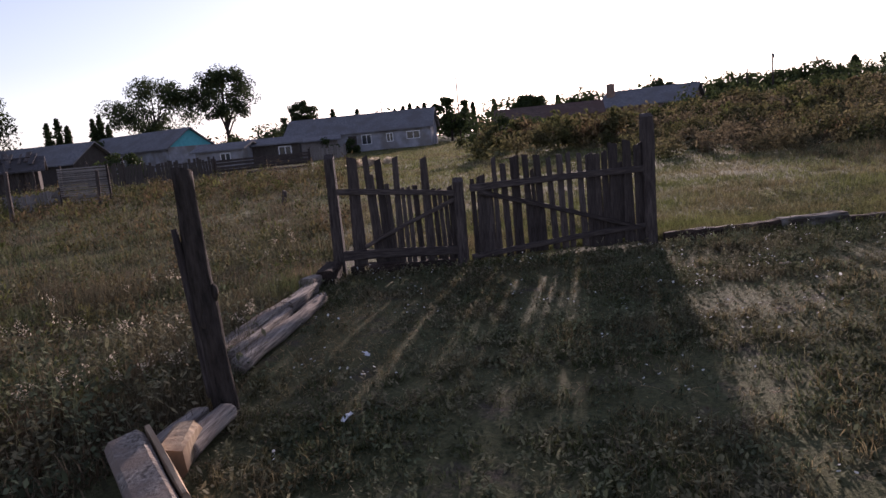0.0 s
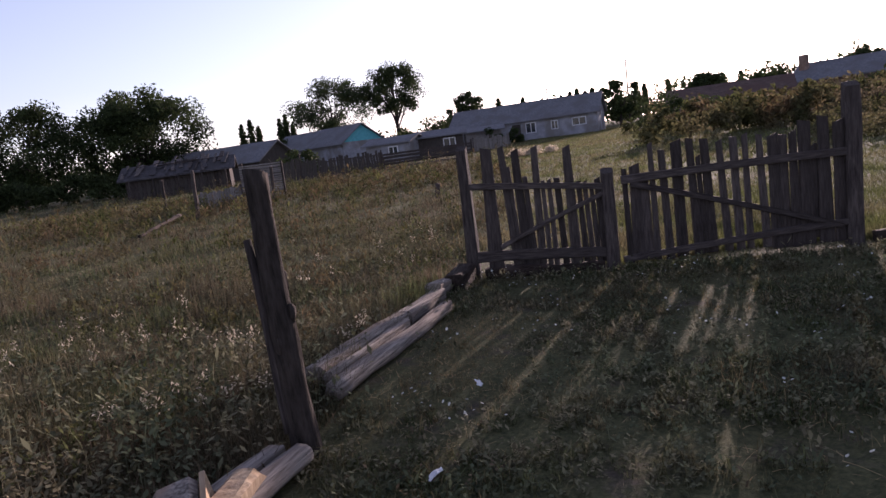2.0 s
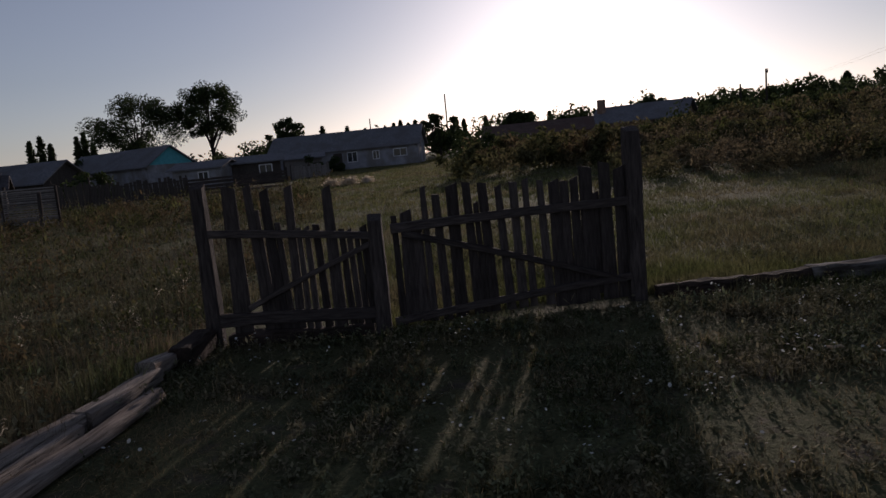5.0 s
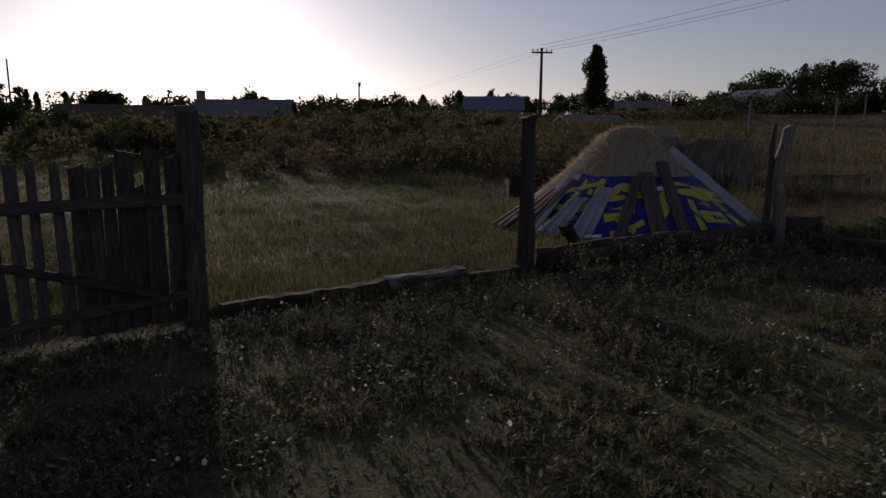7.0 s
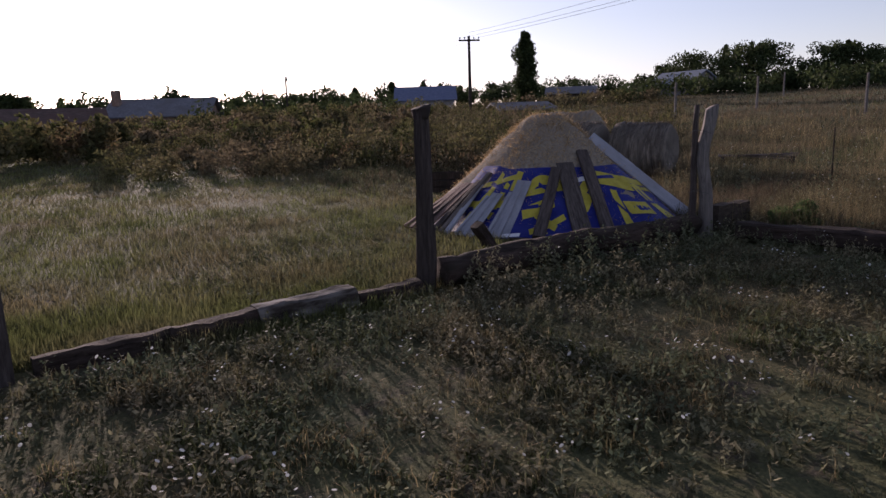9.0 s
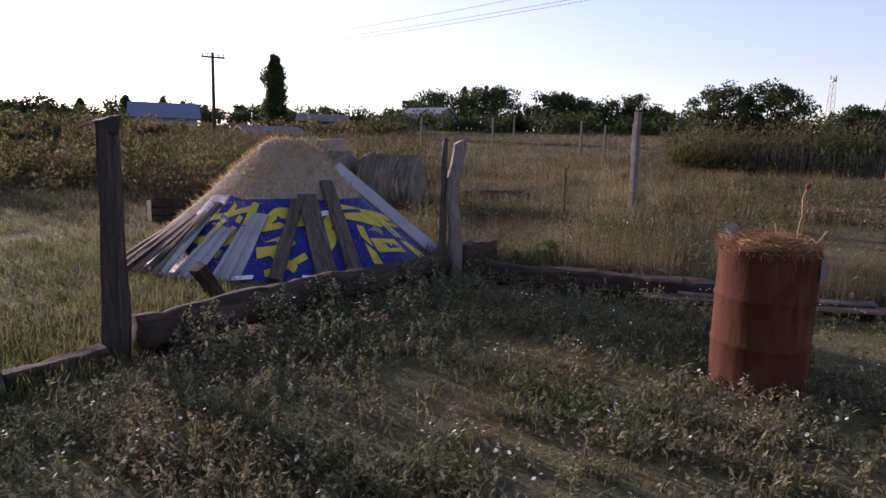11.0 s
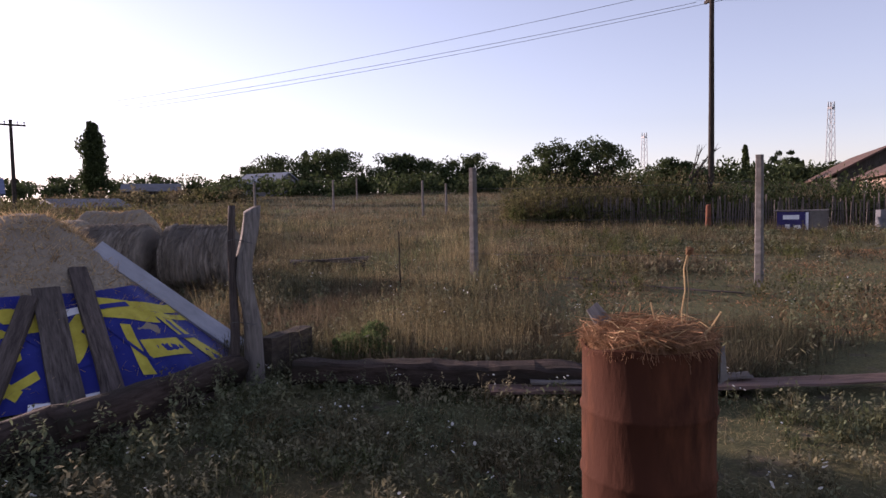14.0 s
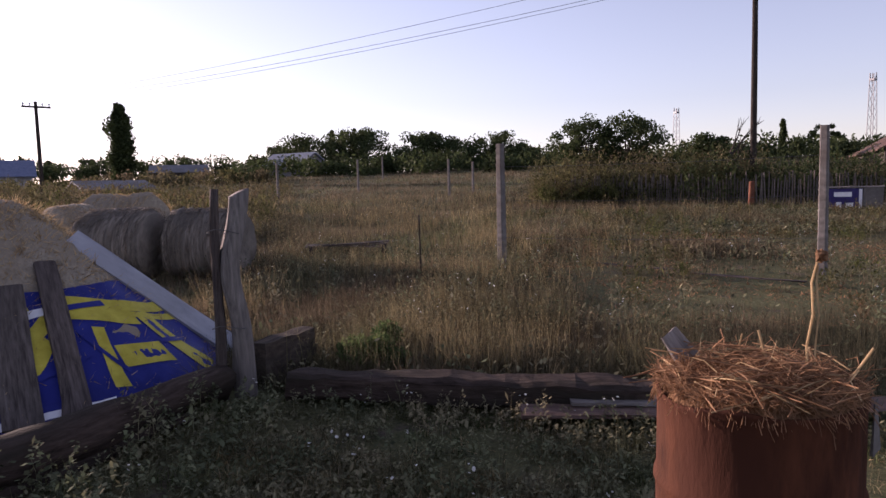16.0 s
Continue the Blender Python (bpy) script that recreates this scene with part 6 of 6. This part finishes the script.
k = np.repeat(np.arange(len(cx)), 9)
x, y = cx[k] + rs.normal(0, 0.11, len(k)), cy[k] + rs.normal(0, 0.11, len(k))
l, g, r = sides_of(x, y)
x, y = keep((l < -0.1) & (g < -0.1) & (r < -0.1), x, y)
flowers("white_flowers", x, y, 0.06 + 0.08 * rs.rand(len(x)), 0.006 + 0.006 * rs.rand(len(x)), rs)

# the lawn behind the gates
def lawn_reach(x, y):
    az = np.degrees(np.arctan2(y, x))
    return np.where(az < 28, 18.5, 18.5 + (az - 28) * 4.7), az


x, y, rs = spots(240000, 3.0, 90, 5, (5.5, 2.5), -12, 80)
l, g, r = sides_of(x, y)
reach, az = lawn_reach(x, y)
d = np.hypot(x, y)
ok = (g > 0.05) & (l < 4 + 0.25 * d) & (az < 53) & (d < reach + 10 + 6 * patch(x, y, 0.4, 3)) & (rs.rand(len(x)) < 0.5 + 0.8 * patch(x, y, 1.9, 8)) & ((x - 14.4) ** 2 + (y - 0.55) ** 2 > 3.4) & (y > -1.2 + (x - 12.5) * 0.05)
x, y = keep(ok, x, y)
s = np.maximum(1, np.hypot(x - 5.5, y - 2.5) / 8)
blades("pasture_grass", x, y, (0.045 + 0.085 * rs.rand(len(x))) * (0.5 + 0.9 * patch(x, y, 1.1, 4)), (0.008 + 0.006 * rs.rand(len(x))) * s, rs, M_LAWN, "short sunlit pasture grass", 0.6, bend=False)

x, y, rs = spots(2600, 4.0, 26, 17, (5.5, 2.5), -10, 70)
l, g, r = sides_of(x, y)
ok = (g > 0.25) & (patch(x, y, 1.2, 5) > 0.5) & ((x - 14.4) ** 2 + (y - 0.55) ** 2 > 3.8) & (y > -0.9)
x, y = keep(ok, x, y)
tufts("lawn_tussocks", x, y, 0.08 + 0.12 * rs.rand(len(x)), 18, rs, M_GRASS, M_LUSH, "longer grass clumps on the pasture", 0.6, 0.035, 0.008, 0.6)

x, y, rs = spots(70000, 22, 88, 18, E0, 28, 55, 1)
l, g, r = sides_of(x, y)
x, y = keep((g > 8) & (rs.rand(len(x)) < 0.4 + 0.8 * patch(x, y, 0.5, 8)), x, y)
blades("uphill_grass", x, y, 0.06 + 0.10 * rs.rand(len(x)), 0.03 + 0.03 * rs.rand(len(x)), rs, M_LAWN, "short green grass rising towards the houses", 0.5, bend=False)

# the overgrown field by the leaning post: green undergrowth and dry stalks
x, y, rs = spots(250000, 2.2, 75, 6, (1.5, 1.5), 28, 150)
l, g, r = sides_of(x, y)
_, az = lawn_reach(x, y)
d = np.hypot(x, y)
ok = (l > 0.12) & ((g < 0) | (az > 51))
x, y, d = keep(ok, x, y, d)
s = np.maximum(1, d / 6)
dry = 0.6 * patch(x, y, 0.7, 7) + 0.4 * patch(x, y, 2.3, 9) + 0.15 * rs.rand(len(x)) > 0.62
hh = (0.05 + 0.17 * rs.rand(len(x))) * (0.2 + 1.9 * patch(x, y, 1.9, 2) ** 2)
m = dry
blades("field_dry_grass", x[m], y[m], hh[m] * 1.35, (0.004 + 0.003 * rs.rand(m.sum())) * s[m], rs, M_DRY, "tall dry field grass", 0.35, bend=False)
m = ~dry
blades("field_grass", x[m], y[m], hh[m], (0.006 + 0.005 * rs.rand(m.sum())) * s[m], rs, M_GRASS, "tangled green field grass", 0.5, bend=False)
x, y, rs = spots(11000, 2.2, 55, 15, (1.5, 1.5), 28, 150)
l, g, r = sides_of(x, y)
_, az = lawn_reach(x, y)
ok = (l > 0.15) & ((g < 0) | (az > 51)) & (rs.rand(len(x)) < 0.3 + 0.9 * patch(x, y, 1.1, 5))
x, y = keep(ok, x, y)
tufts("field_tussocks", x, y, (0.10 + 0.16 * rs.rand(len(x))) * np.maximum(1, np.hypot(x, y) / 16), 11, rs, M_DRY, M_LUSH, "tussocks of dry grass and green weeds", 0.45, 0.040, 0.008, 0.6)
x, y, rs = spots(5200, 2.5, 45, 7, (1.5, 1.5), 30, 150)
l, g, r = sides_of(x, y)
_, az = lawn_reach(x, y)
ok = (l > 0.2) & ((g < 0) | (az > 51)) & (patch(x, y, 0.9, 2) > 0.4)
x, y = keep(ok, x, y)
plants("field_weeds", x, y, 0.2 + 0.3 * rs.rand(len(x)), rs, M_LUSH, "leafy field weeds", 10, 0.05)
# pale seed plumes near the post
x, y, rs = spots(420, 2.0, 10, 8, (1.2, 2.5), 40, 150)
l, g, r = sides_of(x, y)
ok = (l > 0.25) & (l < 4) & (patch(x, y, 1.5, 6) > 0.5)
x, y = keep(ok, x, y)
k = np.repeat(np.arange(len(x)), 16)
leaves("seed_plumes", x[k] + rs.normal(0, 0.02, len(k)), y[k] + rs.normal(0, 0.02, len(k)), 0.24 + 0.10 * rs.rand(len(k)), np.full(len(k), 0.02), rs, M_SEED, "pale feathery seed heads in the field", 0.8, "grass")

# tall dry grass beyond the corner post and over the far pasture
x, y, rs = spots(300000, 3.5, 95, 9, (9.0, -1.0), -72, 30)
l, g, r = sides_of(x, y)
u = (x - y) * 0.7071
path = (u > 11.6 + 2.4 * patch(x, y, 0.9, 2)) & (np.degrees(np.arctan2(y + 0.2, x - 6.73)) < -34 + 14 * (patch(x, y, 0.8, 6) - 0.5) + 6 * (rs.rand(len(x)) - 0.5)) & (u < 24)
lawn, az = lawn_reach(x, y)
on_lawn = (g > 0.05) & (np.hypot(x, y) < lawn + 2) & (y > -1.2 + (x - 12.5) * 0.05) & (az > -4)
ok = (r > 0.12) & ~on_lawn & ((x - 14.4) ** 2 + (y - 0.55) ** 2 > 3.4)
ok &= ~(path & (rs.rand(len(x)) > 0.25)) & (rs.rand(len(x)) < 0.1 + 1.3 * patch(x, y, 1.4, 12))
x, y, path = keep(ok, x, y, path)
d = np.hypot(x - 7, y)
s = np.maximum(1, d / 7)
hh = (0.10 + 0.28 * rs.rand(len(x))) * (0.35 + 1.0 * patch(x, y, 1.1, 3)) * np.where(path, 0.25, 1)
dry = (patch(x, y, 0.45, 8) + 0.25 * rs.rand(len(x)) > 0.45) | path
m = dry
blades("dry_grass", x[m], y[m], hh[m] * 1.0, (0.005 + 0.004 * rs.rand(m.sum())) * s[m], rs, M_DRY, "tall sunlit dry grass", 0.7, bend=False)
m = ~dry
blades("rough_grass", x[m], y[m], hh[m] * 0.7, (0.006 + 0.004 * rs.rand(m.sum())) * s[m], rs, M_GRASS, "rough green grass among dry stalks", 0.5, bend=False)
x, y, rs = spots(12000, 3.0, 60, 16, (9.0, -1.0), -75, 32)
l, g, r = sides_of(x, y)
lawn, az = lawn_reach(x, y)
u = (x - y) * 0.7071
path = (u > 11.6 + 2.4 * patch(x, y, 0.9, 2)) & (np.degrees(np.arctan2(y + 0.2, x - 6.73)) < -34 + 14 * (patch(x, y, 0.8, 6) - 0.5) + 6 * (rs.rand(len(x)) - 0.5)) & (u < 24)
ok = (r > 0.2) & ~((g > 0.05) & (np.hypot(x, y) < lawn) & (y > -1.2)) & ~(path & (rs.rand(len(x)) > 0.2)) & (rs.rand(len(x)) < 0.25 + 0.9 * patch(x, y, 1.0, 11)) & ((x - 14.4) ** 2 + (y - 0.55) ** 2 > 3.6)
x, y, path = keep(ok, x, y, path)
tufts("dry_tussocks", x, y, (0.16 + 0.22 * rs.rand(len(x))) * np.where(path, 0.5, 1) * np.maximum(1, np.hypot(x - 7, y) / 25), 11, rs, M_DRY, M_LUSH, "tussocks of dry grass with seeding weeds", 0.6, 0.045, 0.008, 0.45)
x, y, rs = spots(5000, 4.5, 40, 10, (9.0, -1.0), -72, 30)
l, g, r = sides_of(x, y)
lawn, az = lawn_reach(x, y)
ok = (r > 0.2) & ~((g > 0.05) & (np.hypot(x, y) < lawn) & (y > -1.2)) & (patch(x, y, 0.8, 1) > 0.45)
x, y = keep(ok, x, y)
plants("pasture_weeds", x, y, 0.2 + 0.35 * rs.rand(len(x)), rs, M_LUSH, "leafy weeds in dry grass", 10, 0.05, 0.10)
# the green garden bed by the stake fence
x, y, rs = spots(60000, 15, 30, 11, E14, -66, -33, 1)
u = (x - y) * 0.7071
ok = (u > 21.5) & (u < 30) & (patch(x, y, 0.7, 4) > 0.4)
x, y = keep(ok, x, y)
leaves("garden_plants", x, y, 0.02 + 0.16 * rs.rand(len(x)) * patch(x, y, 1.3, 2), 0.045 + 0.05 * rs.rand(len(x)), rs, M_LUSH, "low green garden plants in rows", 0.5, "garden plants")
# tall weeds along the stake fence
x, y, rs = spots(26000, 27.5, 34, 12, E14, -68, -32, 1)
plants("fence_weeds", x[:3500], y[:3500], 0.6 + 0.9 * rs.rand(3500) ** 1.5, rs, M_SCRUB, "tall brown weeds along the stake fence", 8, 0.12)

# tall spiky goosefoot inside the log wall
rs = np.random.RandomState(31)
t, o = rs.rand(90), 0.12 + 0.9 * rs.rand(90) ** 1.6
x = 10.15 + (12.35 - 10.15) * t - 0.76 * o
y = 1.62 + (-1.0 - 1.62) * t - 0.65 * o
plants("goosefoot", x, y, 0.18 + 0.24 * rs.rand(90), rs, M_LUSH, "tall spiky goosefoot by the log wall", 44, 0.040)

# bushy herbs in the overgrown field
x, y, rs = spots(3000, 3.0, 60, 41, (1.5, 1.5), 30, 150)
l, g, r = sides_of(x, y)
_, az = lawn_reach(x, y)
d = np.hypot(x, y)
ok = (l > 0.3) & ((g < 0) | (az > 52)) & (patch(x, y, 0.8, 4) + 0.3 * rs.rand(len(x)) > 0.52)
x, y, d = keep(ok, x, y, d)
f = np.clip(d / 14, 0.5, 2.2)
weed_clumps("field_herbs", x, y, (0.22 + 0.30 * rs.rand(len(x))) * f, (0.14 + 0.34 * rs.rand(len(x)) ** 1.5) * np.clip(f, 0.6, 1.6), 40, 0.052 * f, rs, M_HERB, "bushy dark green herbs in the field")
x, y, rs = spots(900, 3.0, 50, 42, (1.5, 1.5), 30, 150)
l, g, r = sides_of(x, y)
_, az = lawn_reach(x, y)
d = np.hypot(x, y)
ok = (l > 0.3) & ((g < 0) | (az > 52)) & (patch(x, y, 0.9, 9) > 0.5)
x, y, d = keep(ok, x, y, d)
f = np.clip(d / 14, 0.5, 2.0)
weed_clumps("field_brush", x, y, (0.20 + 0.25 * rs.rand(len(x))) * f, (0.2 + 0.3 * rs.rand(len(x))) * f, 60, 0.030 * f, rs, M_DRY, "brown seeding weeds in the field")
# tall weeds before the fences and the shack
x, y, rs = spots(620, 24, 40, 43, E3, 54, 92, 1)
weed_clumps("fence_herbs", x, y, 0.4 + 0.4 * rs.rand(len(x)), 0.20 + 0.40 * rs.rand(len(x)) ** 2, 50, np.full(len(x), 0.085), rs, M_HERB, "tall green weeds before the village fences")
bush_row("far_hedge", [(*polar(E3, a, 69), 1.6, 2.6) for a in np.arange(80.5, 98, 0.9)], "dark thicket under the village trees", M_LEAF_D, 44, 600, 0.18)

# brown scrub between the lawn and the bank, round the far side of the stack
x, y, rs = spots(6500, 11, 55, 45, (7.0, 1.0), -14, 36)
l, g, r = sides_of(x, y)
reach, az = lawn_reach(x, y)
d = np.hypot(x, y)
ok = (g > 1.0) & (d > reach - 1.5 + 3 * patch(x, y, 0.5, 2)) | (y < -0.5)
ok &= (r > 4.5) & (patch(x, y, 0.55, 6) + 0.35 * rs.rand(len(x)) > 0.55) & ((x - 19.6) ** 2 + (y + 0.8) ** 2 > 5)
x, y, d = keep(ok, x, y, d)
f = np.clip(d / 18, 0.7, 1.5)
m = patch(x, y, 0.7, 13) > 0.48
weed_clumps("bank_brush", x[m], y[m], (0.28 + 0.50 * rs.rand(m.sum())) * f[m], (0.22 + 0.55 * rs.rand(m.sum()) ** 1.5) * f[m], 34, 0.058 * f[m], rs, M_SCRUB, "brown weedy brush below the bank")
m = ~m
weed_clumps("bank_herbs", x[m], y[m], (0.28 + 0.45 * rs.rand(m.sum())) * f[m], (0.20 + 0.45 * rs.rand(m.sum()) ** 1.5) * f[m], 30, 0.064 * f[m], rs, M_HERB, "dark green herbs below the bank")

# golden seeding grass beyond the yard beam
x, y, rs = spots(52000, 4.5, 34, 46, (8.0, -0.5), -52, 6)
l, g, r = sides_of(x, y)
az = np.degrees(np.arctan2(y + 0.2, x - 6.73))
ok = (r > 0.35) & (y < -1.3) & (az > -38 + 22 * (patch(x, y, 0.8, 31) - 0.5) + 8 * rs.normal(0, 1, len(x)) - 14 * (np.hypot(x - 7, y) < 9)) & (patch(x, y, 1.5, 21) + 0.25 * rs.rand(len(x)) > 0.68) & ((x - 19.6) ** 2 + (y + 0.8) ** 2 > 3)
x, y = keep(ok, x, y)
d = np.hypot(x - 7, y)
hh = (0.22 + 0.38 * rs.rand(len(x))) * (0.5 + 0.8 * patch(x, y, 0.9, 17))
blades("golden_grass", x, y, hh, (0.004 + 0.003 * rs.rand(len(x))) * np.maximum(1, d / 8), rs, M_GOLD, "tall golden seeding grass", 0.35, bend=False)
m = rs.rand(len(x)) < 0.5
k = np.repeat(np.nonzero(m)[0], 3)
leaves("grass_seed_heads", x[k] + rs.normal(0, 0.02, len(k)), y[k] + rs.normal(0, 0.02, len(k)), hh[k] * (0.75 + 0.3 * rs.rand(len(k))), 0.016 * np.maximum(1, d[k] / 10), rs, M_GOLD, "golden grass seed heads", 0.9, "grass")

# thick weeds at the stake fence: brown tops, dark feet
x, y, rs = spots(380, 27.8, 32, 47, E14, -50, -32.5, 1)
weed_clumps("fence_brush", x, y, 0.45 + 0.35 * rs.rand(len(x)), 1.0 + 0.9 * rs.rand(len(x)), 70, np.full(len(x), 0.090), rs, M_SCRUB, "tall brown weeds crowding the stake fence")
x, y, rs = spots(330, 26.2, 33, 48, E14, -69, -44, 1)
weed_clumps("fence_thicket", x, y, 0.5 + 0.4 * rs.rand(len(x)), 0.9 + 0.9 * rs.rand(len(x)), 90, np.full(len(x), 0.090), rs, M_LEAF_D, "dark green thicket behind the stake fence")
x, y, rs = spots(220, 27.2, 29, 49, E14, -52, -33, 1)
weed_clumps("fence_herbs", x, y, 0.35 + 0.3 * rs.rand(len(x)), 0.5 + 0.3 * rs.rand(len(x)), 80, np.full(len(x), 0.080), rs, M_HERB, "dark weeds at the foot of the stake fence")
# clumps of green in the garden and weeds on the trodden strip
x, y, rs = spots(620, 8, 24, 50, E14, -66, -28, 1)
u = (x - y) * 0.7071
ok = (u > 12) & (patch(x, y, 0.9, 5) > np.where(u > 19, 0.40, 0.52))
x, y = keep(ok, x, y)
weed_clumps("garden_herbs", x, y, 0.22 + 0.3 * rs.rand(len(x)), 0.12 + 0.22 * rs.rand(len(x)), 90, np.full(len(x), 0.035), rs, M_HERB, "low green herbs in the garden strip")
# heap of reddish mown straw on the path
rs = np.random.RandomState(51)
k = 3000
weed_clumps("straw_heap", 16.78 + rs.normal(0, 0.75, k), -9.92 + rs.normal(0, 0.45, k), np.full(k, 0.06), 0.02 + 0.09 * rs.rand(k), 3, np.full(k, 0.05), rs, M_DRY, "reddish heap of mown straw on the path", "straw")
# matted grey-gold stalks on the worn ground by the beams and in the yard
rs = np.random.RandomState(61)
px, py = [], []
for cx, cy, q, k in ((3.1, 4.6, 0.75, 2600), (3.7, 5.2, 0.55, 1300), (8.9, -0.3, 0.45, 500), (9.9, -0.9, 0.5, 600), (9.6, -3.6, 0.9, 1500), (6.4, 2.2, 0.7, 600), (7.9, 1.5, 0.6, 500)):
    px.append(cx + rs.normal(0, q * 0.7, k))
    py.append(cy + rs.normal(0, q * 0.7, k))
x, y = np.concatenate(px), np.concatenate(py)
l, g, r = sides_of(x, y)
x, y = keep((l < -0.15) & (g < -0.1) & (r < -0.1), x, y)
blades("matted_stalks", x, y, 0.025 + 0.05 * rs.rand(len(x)), 0.0025 + 0.002 * rs.rand(len(x)), rs, M_GOLD, "matted dry stalks on worn ground", 2.4, "straw")
